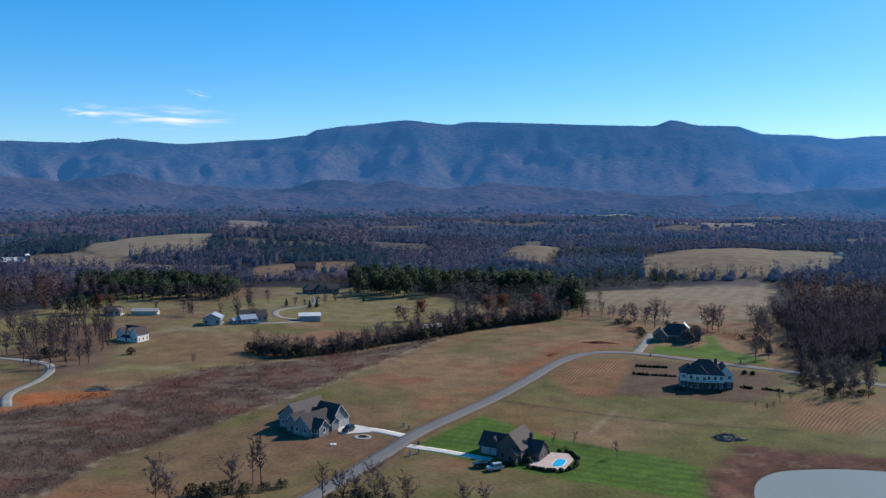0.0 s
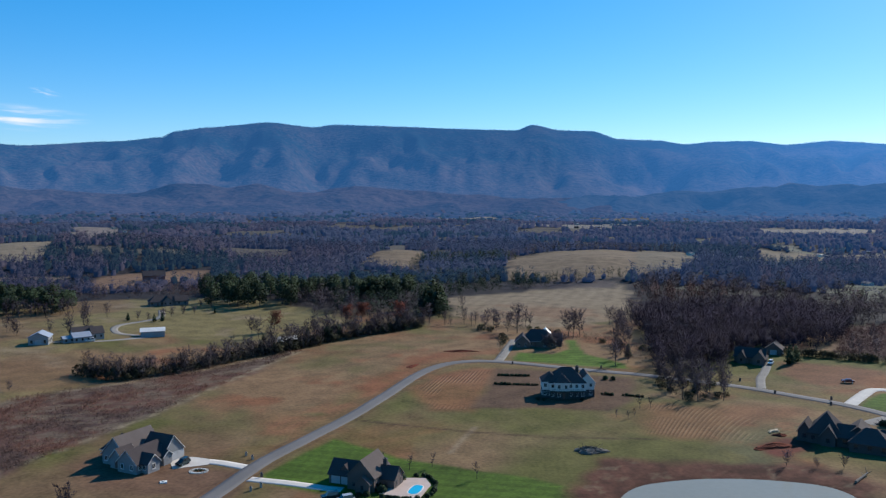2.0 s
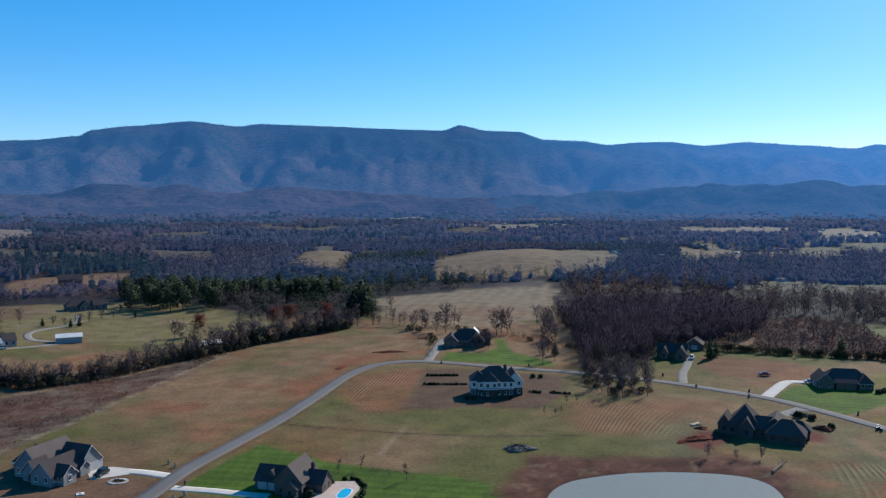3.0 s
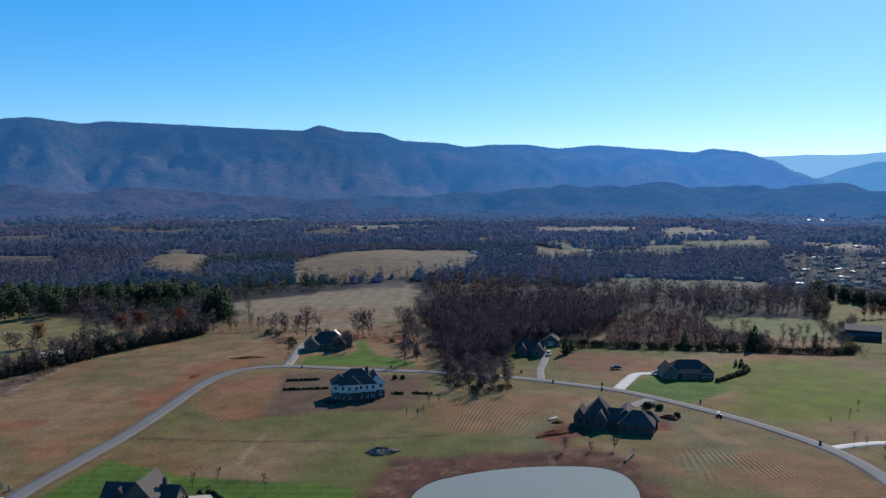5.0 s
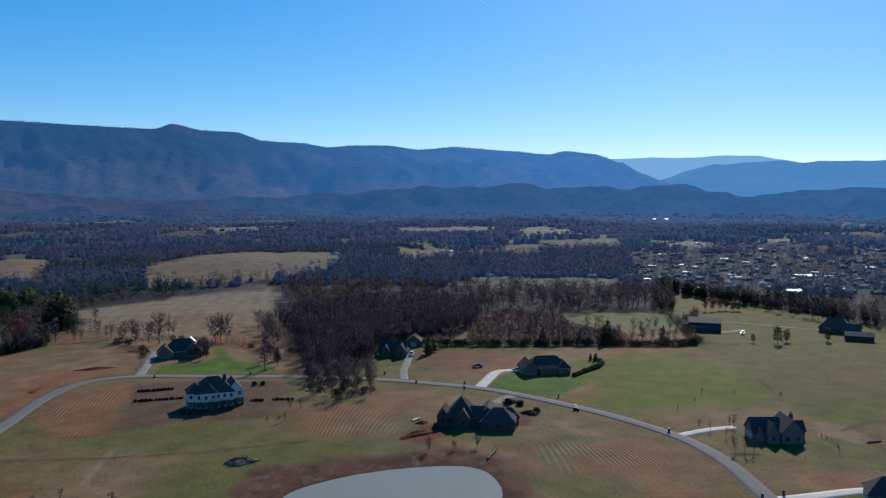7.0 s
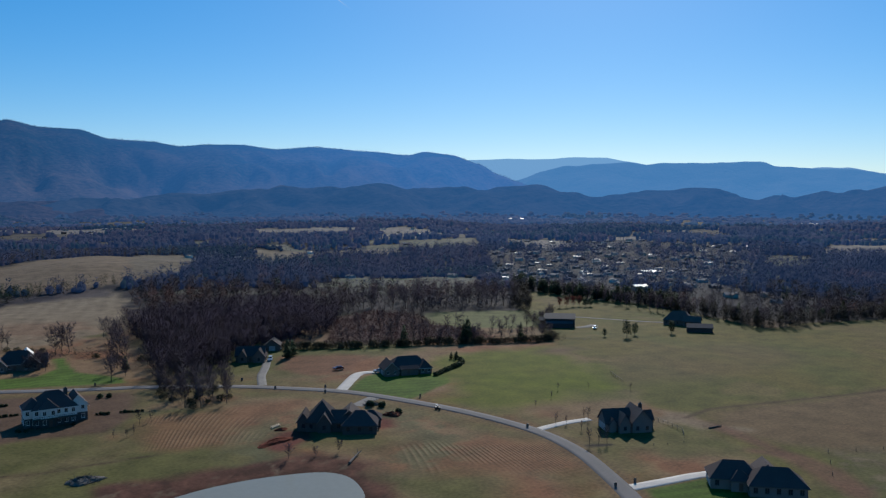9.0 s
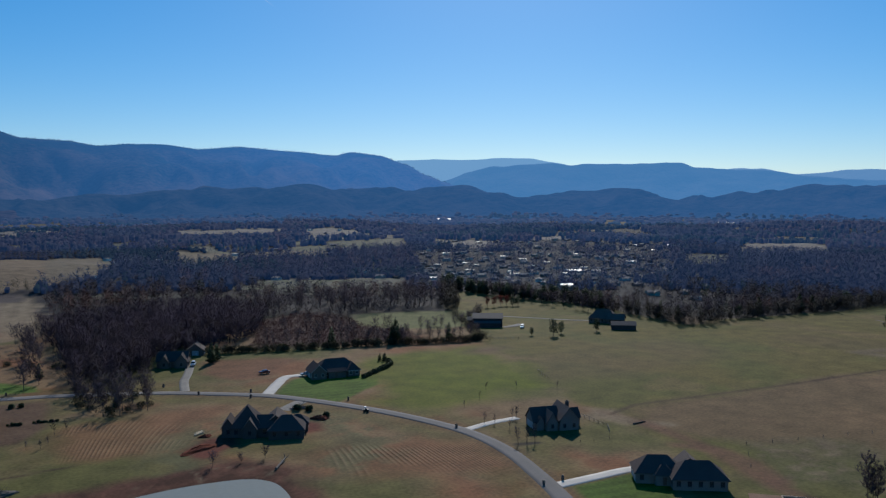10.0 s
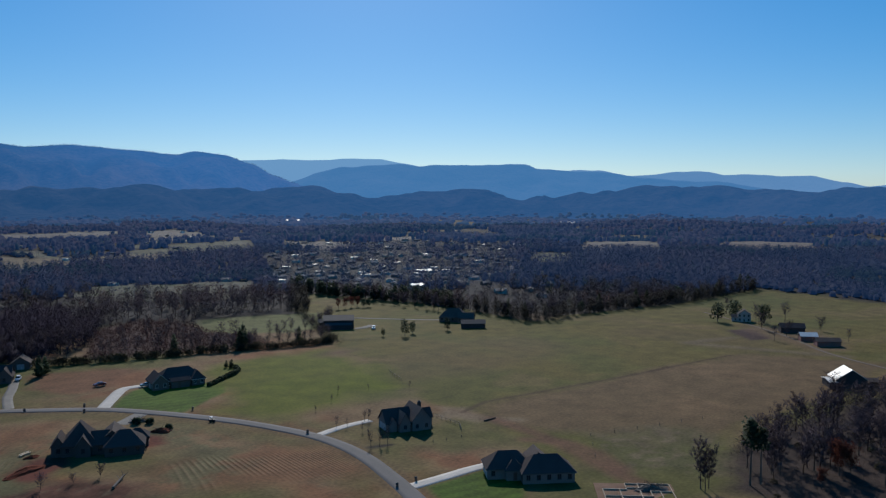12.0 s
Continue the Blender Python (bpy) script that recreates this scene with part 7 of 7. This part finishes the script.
def oval(cx, cy, a, b, turn, n=28, pinch=0.0):
    out = []
    for i in range(n):
        t = 2 * math.pi * i / n
        r = 1 - pinch * math.cos(2 * t)
        x, y = a * math.copysign(abs(math.cos(t)) ** 0.75, math.cos(t)) * r, b * math.copysign(abs(math.sin(t)) ** 0.75, math.sin(t)) * r
        out.append((cx + x * math.cos(turn) - y * math.sin(turn), cy + x * math.sin(turn) + y * math.cos(turn)))
    return out


pool = thing("swimming_pool", pose(0, 0, 0), "small bright blue swimming pool set in a paved terrace", "pool")
for nm, ring, z, mat in (("coping", oval(-11.6, 198.4, 1.75, 3.5, -0.25), zt + 0.05, M_COPING), ("pool_water", oval(-11.6, 198.4, 1.45, 3.2, -0.25), zt + 0.07, M_POOL)):
    n = len(ring)
    part(nm, [(x, y, zt - 0.4) for x, y in ring] + [(x, y, z) for x, y in ring], [tuple(range(n, 2 * n))] + [(i, (i + 1) % n, n + (i + 1) % n, n + i) for i in range(n)], mat, pool)
for x, y in along([(-19.5, 193.6), (-14.5, 191.8), (-9.6, 192.4), (-7.2, 196), (-6.6, 202), (-8.4, 207.8), (-12, 208.6)], 1.35, 0.15, 31):
    plant("box_shrub", BOX, x, y, tr.uniform(0.8, 1.35), "shrubs round the pool")
for x, y, h in ((-20, 197, 2.2), (-21, 200, 1.8), (-18.5, 200, 1.5), (-23.5, 194.5, 1.4), (-25.5, 194, 1.3), (-15.6, 206, 2.0)):
    plant("box_shrub", BOX, x, y, h, "shrubs by the brick house")
umbrella = thing("garden_umbrella", pose(-17.5, 203, zt), "pale closed-weave garden umbrella on the terrace", "umbrella")
part("pole", *tube((0, 0, 0), (0, 0, 2.4), 0.04, 0.04, 8), M_POST, umbrella)
part("canopy", [(0, 0, 2.6)] + [(1.4 * math.cos(k * math.pi / 4), 1.4 * math.sin(k * math.pi / 4), 2.1) for k in range(8)] + [(1.35 * math.cos(k * math.pi / 4), 1.35 * math.sin(k * math.pi / 4), 2.02) for k in range(8)],
     [(0, 1 + k, 1 + (k + 1) % 8) for k in range(8)] + [(1 + k, 9 + k, 9 + (k + 1) % 8, 1 + (k + 1) % 8) for k in range(8)] + [tuple(range(9, 17))], M_COPING, umbrella)


# ---------------------------------------------------------------- cars
def car_paint(name, rgb):
    return material(name, rgb, 0.25, 0.2, 0.05, 0.4, 4, 0)


C_DARK, C_WHITE, C_SILVER, C_RED = car_paint("dark_green_paint", (0.015, 0.03, 0.03)), car_paint("white_paint", (0.75, 0.75, 0.74)), car_paint("silver_paint", (0.4, 0.41, 0.42)), car_paint("maroon_paint", (0.12, 0.03, 0.025))
M_TYRE = material("tyre", (0.02, 0.02, 0.02), 0.9, 0, 0.1, 1, 8, 0)
M_RIM = material("rim", (0.5, 0.5, 0.5), 0.35, 0.8, 0.1, 1, 8, 0)


def car(x, y, turn, paint_, label, suv=True):
    e = thing("car", pose(x, y, land_at(x, y) + 0.18, 0, 0, turn), label, "car", "parked cars")
    top = 1.75 if suv else 1.45
    side = [(-2.3, 0.35), (-2.3, 0.8), (-2.15, 0.95), (-1.2, 1.05), (1.9 if suv else 1.6, 1.05), (2.25, 0.9), (2.3, 0.35)]
    body = prism([(s, z) for s, z in side], -0.9, 0.9, "y")
    body = ([(x_, y_, z_) for y_, x_, z_ in [(v[1], v[0], v[2]) for v in body[0]]], body[1])
    part("body", *body, paint_, e)
    c0, c1 = (-1.25, 2.0) if suv else (-1.1, 1.5)
    cab = [(c0, -.82, 1.04), (c1, -.82, 1.04), (c1, .82, 1.04), (c0, .82, 1.04), (c0 + .65, -.66, top), (c1 - .35, -.66, top), (c1 - .35, .66, top), (c0 + .65, .66, top)]
    part("cabin_glass", cab, [(3, 2, 1, 0), (4, 5, 6, 7), (0, 1, 5, 4), (1, 2, 6, 5), (2, 3, 7, 6), (3, 0, 4, 7)], M_GLASS, e, "dark car windows")
    part("car_roof", *box(c0 + .62, c1 - .32, -.68, .68, top - .02, top + .05), paint_, e)
    for wx in (-1.4, 1.4):
        for wy in (-.86, .86):
            w = part("wheel", *tube((wx, wy - .1, .33), (wx, wy + .1, .33), .33, .33, 14), M_TYRE, e)
            part("rim", *tube((wx, wy - .115, .33), (wx, wy + .115, .33), .2, .2, 10), M_RIM, w)
    for yy in (-.65, .65):
        part("headlight", *box(-2.33, -2.28, yy - .18, yy + .18, .62, .78), M_RIM, e)


car(-76.5, 217.5, 70, C_DARK, "dark parked estate car on a pale driveway")
car(-28.2, 190, 30, C_SILVER, "silver car parked beside the brick house")
car(-32, 192, 20, C_DARK, "dark car parked beside the brick house")
car(163.5, 303.5, -30, C_SILVER, "silver car on a pale driveway by the lawn", False)
car(152, 318, -10, C_RED, "maroon car standing on rough grass", False)
car(134.8, 352, 60, C_WHITE, "white car on the drive by the wood")
car(316, 337, 40, C_WHITE, "white van beside the farm workshop")
car(146, 373, 5, C_WHITE, "white vehicle at the wood's edge")
car(-184, 402, 30, C_WHITE, "white pickup by the farm buildings")


# ---------------------------------------------------------------- mailboxes, posts, fences
def mailbox(x, y, turn, pale=False):
    e = thing("mailbox", pose(x, y, land_at(x, y), 0, 0, turn), "dark roadside mailbox on a pale stone pillar" if pale else "dark roadside mailbox on a brick pillar", "mailbox", "mailboxes along the lane")
    part("pillar", *joined(box(-.28, .28, -.28, .28, -.2, .9), box(-.34, .34, -.34, .34, .9, 1.0)), S_TAN if pale else S_BRICK, e)
    part("letter_box", *joined(box(-.16, .16, -.3, .3, 1.0, 1.15), tube((0, -.3, 1.15), (0, .3, 1.15), .16, .16, 10)), M_BLACK, e)


for x, y, a in ((-52.6, 208, 20), (-58.5, 222, 20), (-51, 200.5, 20), (130, 283.5, 40), (117, 300.5, 40), (111, 321, 40), (133.5, 291, 40), (165.5, 207.5, 80), (157, 152.5, 60), (150.6, 153, 60), (23, 350, 0), (60, 343, 0), (156, 258, 60), (-61, 225, 20), (-53, 198, 20)):
    mailbox(x, y, a, (round(x), round(y)) in ((-58, 222), (-51, 200), (-61, 225), (-53, 198)))


def bin_(x, y, mat, label):
    e = thing("wheelie_bin", pose(x, y, land_at(x, y)), label, "bin", "roadside bins")
    part("body", [(-.25, -.3, 0), (.25, -.3, 0), (.25, .25, 0), (-.25, .25, 0), (-.3, -.38, 1), (.3, -.38, 1), (.3, .32, 1), (-.3, .32, 1)], box(0, 1, 0, 1, 0, 1)[1], mat, e)
    part("lid", *box(-.33, .33, -.42, .36, 1.0, 1.07), mat, e)


for k, (x, y) in enumerate(((154, 243.5), (153.2, 241.8), (152.8, 240), (152, 241))):
    bin_(x, y, M_TRIM if k == 0 else M_BLACK, "white bin at the roadside" if k == 0 else "black bin at the roadside")


def fence(line, gap, label, rails=2, tall=1.25):
    e = thing("fence", pose(0, 0, 0), label, "fence", "fences")
    pts = along(line, gap, 0, 3) if gap < 0 else []
    for (ax, ay), (bx, by) in zip(line, line[1:]):
        n = max(1, round(math.hypot(bx - ax, by - ay) / gap))
        pts += [(ax + (bx - ax) * i / n, ay + (by - ay) * i / n) for i in range(n)]
    pts.append(line[-1])
    for x, y in pts:
        z = land_at(x, y)
        part("post", *tube((x, y, z - .3), (x, y, z + tall), .09, .08, 6), M_POST, e)
    for (ax, ay), (bx, by) in zip(pts, pts[1:]):
        za, zb = land_at(ax, ay), land_at(bx, by)
        for k in range(rails):
            h = tall * (0.9 - 0.42 * k)
            part("rail", *tube((ax, ay, za + h), (bx, by, zb + h), .05, .05, 4), M_POST, e)


fence([(206.9, 192.6), (205.5, 185.2), (203.7, 177.7), (199.9, 173.7)], 2.6, "brown post-and-rail fence behind the grey brick house")
fence([(243.3, 250.1), (239.2, 242.6), (236.7, 237.0)], 3.0, "short run of weathered fence on the pasture", 1)
fence([(185.4, 172.5), (189.2, 170.5), (194.8, 169.3)], 5.0, "row of low posts beside the grey brick house", 0, 0.8)
fence([(205, 128), (222, 140), (262, 122)], 9.0, "sparse posts along the pasture's track", 0, 1.1)
fence([(276, 322), (282, 318), (290, 312)], 3.0, "low farm fence near the workshop", 2)

# ---------------------------------------------------------------- hedge on the lawn, garden rows, heaps
for x, y in along([(180, 285.5), (190, 291.5), (198.5, 296), (203, 300), (205, 305)], 1.5, 0.2, 33):
    plant("box_shrub", BOX, x, y, tr.uniform(1.6, 2.2), "clipped hedge beside the lawn", label="dense dark shrub of a clipped lawn hedge")
for x, y in ((204, 307), (206, 309), (203.5, 309.5)):
    plant("cedar_tree", CEDAR, x, y, 3.6)
for line in ([(16, 328), (28, 327.5)], [(14, 313), (30, 312)], [(52.5, 298), (57, 296)], [(60, 296.5), (67, 294)]):
    for x, y in along(line, 1.0, 0.12, 34):
        plant("box_shrub", BOX, x, y, tr.uniform(0.8, 1.2), "low shrub rows round the white house", label="low dark shrub in a planted garden row")
for x, y, h in ((28, 290, 1.3), (30, 289.2, 1.1), (44, 289.4, 1.2), (58, 322, 1.8), (61, 321.5, 1.7), (135, 257, 2.4), (138, 254, 2.2), (139, 244, 2.0)):
    plant("box_shrub", BOX, x, y, h)


def heap(x, y, a, b, h, turn, mat, name, label, seed, n=70):
    """A tangled heap: a lumpy mound with sticks in it."""
    rnd = random.Random(seed)
    e = thing(name, pose(x, y, land_at(x, y) - 0.1, 0, 0, turn), label, "heap")
    rings, seg = 7, 20
    v = []
    for i in range(rings):
        u = i / (rings - 1)
        for j in range(seg):
            t = 2 * math.pi * j / seg
            k = (1 - u * u) * (1 + 0.25 * math.sin(t * 3 + seed) + rnd.uniform(-.12, .12))
            v.append((a * k * math.cos(t), b * k * math.sin(t), h * u * rnd.uniform(.8, 1.15)))
    f = [(i * seg + j, i * seg + (j + 1) % seg, (i + 1) * seg + (j + 1) % seg, (i + 1) * seg + j) for i in range(rings - 1) for j in range(seg)]
    part("mound", v, f, mat, e)
    if n:
        sticks = []
        for _ in range(n):
            t, r = rnd.uniform(0, 6.283), math.sqrt(rnd.random())
            p = Vector((a * r * math.cos(t), b * r * math.sin(t), h * (1 - r * r) * .9))
            sticks.append(tube(p, p + Vector((rnd.gauss(0, 1), rnd.gauss(0, 1), rnd.uniform(0, .9))).normalized() * rnd.uniform(.8, 2.2), .06, .03, 3, False))
        part("brushwood", *joined(*sticks), M_BARK, e)


M_DIRT = material("red_earth", (0.13, 0.038, 0.022), 0.95, 0, 0.3, 0.4, 4, 0.6, spec=0.05)
M_DARKHEAP = material("dead_wood", (0.12, 0.098, 0.078), 0.95, 0, 0.3, 0.5, 5, 0.6)
heap(37.3, 230.5, 4.6, 2.4, 1.7, 0, M_DARKHEAP, "brush_heap", "dark heap of cut brush in the field", 1)
heap(-181, 249, 5, 2.5, 1.4, 10, M_DARKHEAP, "brush_heap", "grey heap of cleared brush by orange soil", 2)
heap(192, 104, 4, 2.2, 1.5, -40, M_DARKHEAP, "brush_heap", "dark brush heap beside a timber floor frame", 3)
heap(92, 236, 6.5, 2.6, 1.2, 20, M_DIRT, "earth_heap", "long heap of dug red earth", 4, 0)
heap(136, 243, 3.2, 1.8, 1.4, -40, M_DIRT, "earth_heap", "heap of dug red earth with scrub", 5, 20)
heap(98, 247, 2.2, 1.2, 0.9, 0, M_DIRT, "earth_heap", "small heap of dug red earth", 6, 0)
heap(1, 377, 8, 1.6, 0.9, 0, M_DIRT, "earth_heap", "low bank of dug red earth in the field", 7, 0)
heap(-20, 345, 4.5, 1.6, 0.6, 60, M_DIRT, "earth_heap", "low bank of bare red earth near the lane", 8, 0)
heap(136.5, 258.5, 3, 1.5, 1.2, -30, M_DARKHEAP, "brush_heap", "scrub heap beside the unfinished house", 9, 40)
drift = thing("driftwood_log", pose(101.6, 206, land_at(101.6, 206) + 0.3, 0, 0, 42), "pale driftwood log on the pond's red bank", "log")
part("stem", *tube((0, 0, 0), (8.2, 0.3, 0.5), .38, .2, 8), M_DARKHEAP, drift)
for k, (px, side) in enumerate(((5.2, 1.3), (6.6, -1.0), (7.4, 0.9))):
    part("branch", *tube((px, 0.2, 0.35), (px + 1.2, 0.2 + side, 1.0 + 0.3 * k), .12, .04, 5), M_DARKHEAP, drift)
for x, y, h in ((89, 219, 5.2), (96.5, 217, 3.6), (103.5, 216.5, 4.4)):
    plant("bare_tree", ROUND, x, y, h, label="small leafless bush-like tree on the pond bank")
log = thing("fallen_log", pose(213, 175, land_at(213, 175) + 0.2, 0, 0, -10), "dark fallen log lying on rough grass", "log")
part("stem", *tube((0, 0, 0), (5.2, 0.3, 0.05), .3, .2, 8), M_BARK, log)
part("branch", *tube((3.4, 0.2, 0.1), (4.2, 1.0, 0.5), .1, .05, 5), M_BARK, log)
# ring bed with a pale edge, and pale slabs in the yard
M_STONE = material("pale_stone", (0.55, 0.52, 0.47), 0.85, 0, 0.15, 0.5, 5, 0.3, tone=0.1)
bed = thing("ring_bed", pose(-70.6, 212.3, land_at(-70.6, 212.3)), "round planting bed edged with pale stones", "flower bed")
for k in range(22):
    t = 2 * math.pi * k / 22
    o = part("stone", *box(-.36, .36, -.4, .4, -.1, .22), M_STONE, bed)
    o.matrix_basis = pose(2.2 * math.cos(t), 1.7 * math.sin(t), 0, 0, 0, math.degrees(t))
for k in range(7):
    a = 2 * math.pi * k / 7
    tufts = [leaf_tris(random.Random(9 * k + q), [Vector((0.9 * math.cos(a), 0.7 * math.sin(a), .3))], .7)[0][0] for q in range(6)]
    part("plant", [v for t in tufts for v in t], [(3 * q, 3 * q + 1, 3 * q + 2) for q in range(6)], M_NEEDLE, bed)
well = thing("pale_slab", pose(-77, 203.5, land_at(-77, 203.5), 0, 0, 20), "small pale concrete slab in the bare yard", "slab")
part("plate", *box(-.9, .9, -.8, .8, -.1, .25), M_STONE, well)
part("cap", *tube((0, 0, .25), (0, 0, .45), .4, .35, 12), M_STONE, well)
wood = thing("timber_stack", pose(97.5, 251, land_at(97.5, 251), 0, 0, 30), "stack of pale boards beside the unfinished house", "timber")
for k in range(9):
    o = part("board", *box(-2, 2, -.12, .12, 0, .16), M_TIMBER, wood)
    o.matrix_basis = pose((k % 3) * .3, (k % 3) * .5 - .5, (k // 3) * .18, 0, 0, (k * 7) % 13 - 6)

# foundation walls of a house just begun
M_BLOCK = material("tan_block", (0.40, 0.31, 0.225), 0.9, 0, 0.18, 0.6, 6, 0.2, tone=0.1, spec=0.05)
base = thing("foundation", pose(187, 104.5, land_at(187, 104.5), 0, 0, -52), "pale new foundation walls of a house begun", "building foundation")
part("footing", *box(-10.4, 9.4, -7.4, 7.4, -.4, .06), material("packed_earth", (0.20, 0.125, 0.085), 0.95, 0, 0.3, 0.3, 3, 0.4, spec=0.05), base, "packed brown earth")
for x0, y0, x1, y1 in ((-8.6, -6.6, 8.6, -6.6), (-8.6, 2.4, -2.6, 2.4), (-2.6, 6.6, 8.6, 6.6), (-8.6, -6.6, -8.6, 2.4), (8.6, -6.6, 8.6, 6.6), (-2.6, 2.4, -2.6, 6.6), (-8.6, -2.2, 3.2, -2.2), (-4.4, -6.6, -4.4, 2.4), (0.6, -6.6, 0.6, 6.6),
                       (3.2, -2.2, 3.2, 6.6), (3.2, 1.4, 8.6, 1.4), (5.6, -6.6, 5.6, 1.4), (-2.6, 3.6, 3.2, 3.6)):
    o = part("wall", *box(min(x0, x1) - .12, max(x0, x1) + .12, min(y0, y1) - .12, max(y0, y1) + .12, .06, .4 + 0.01 * (len(base.children) % 5)), M_BLOCK, base)
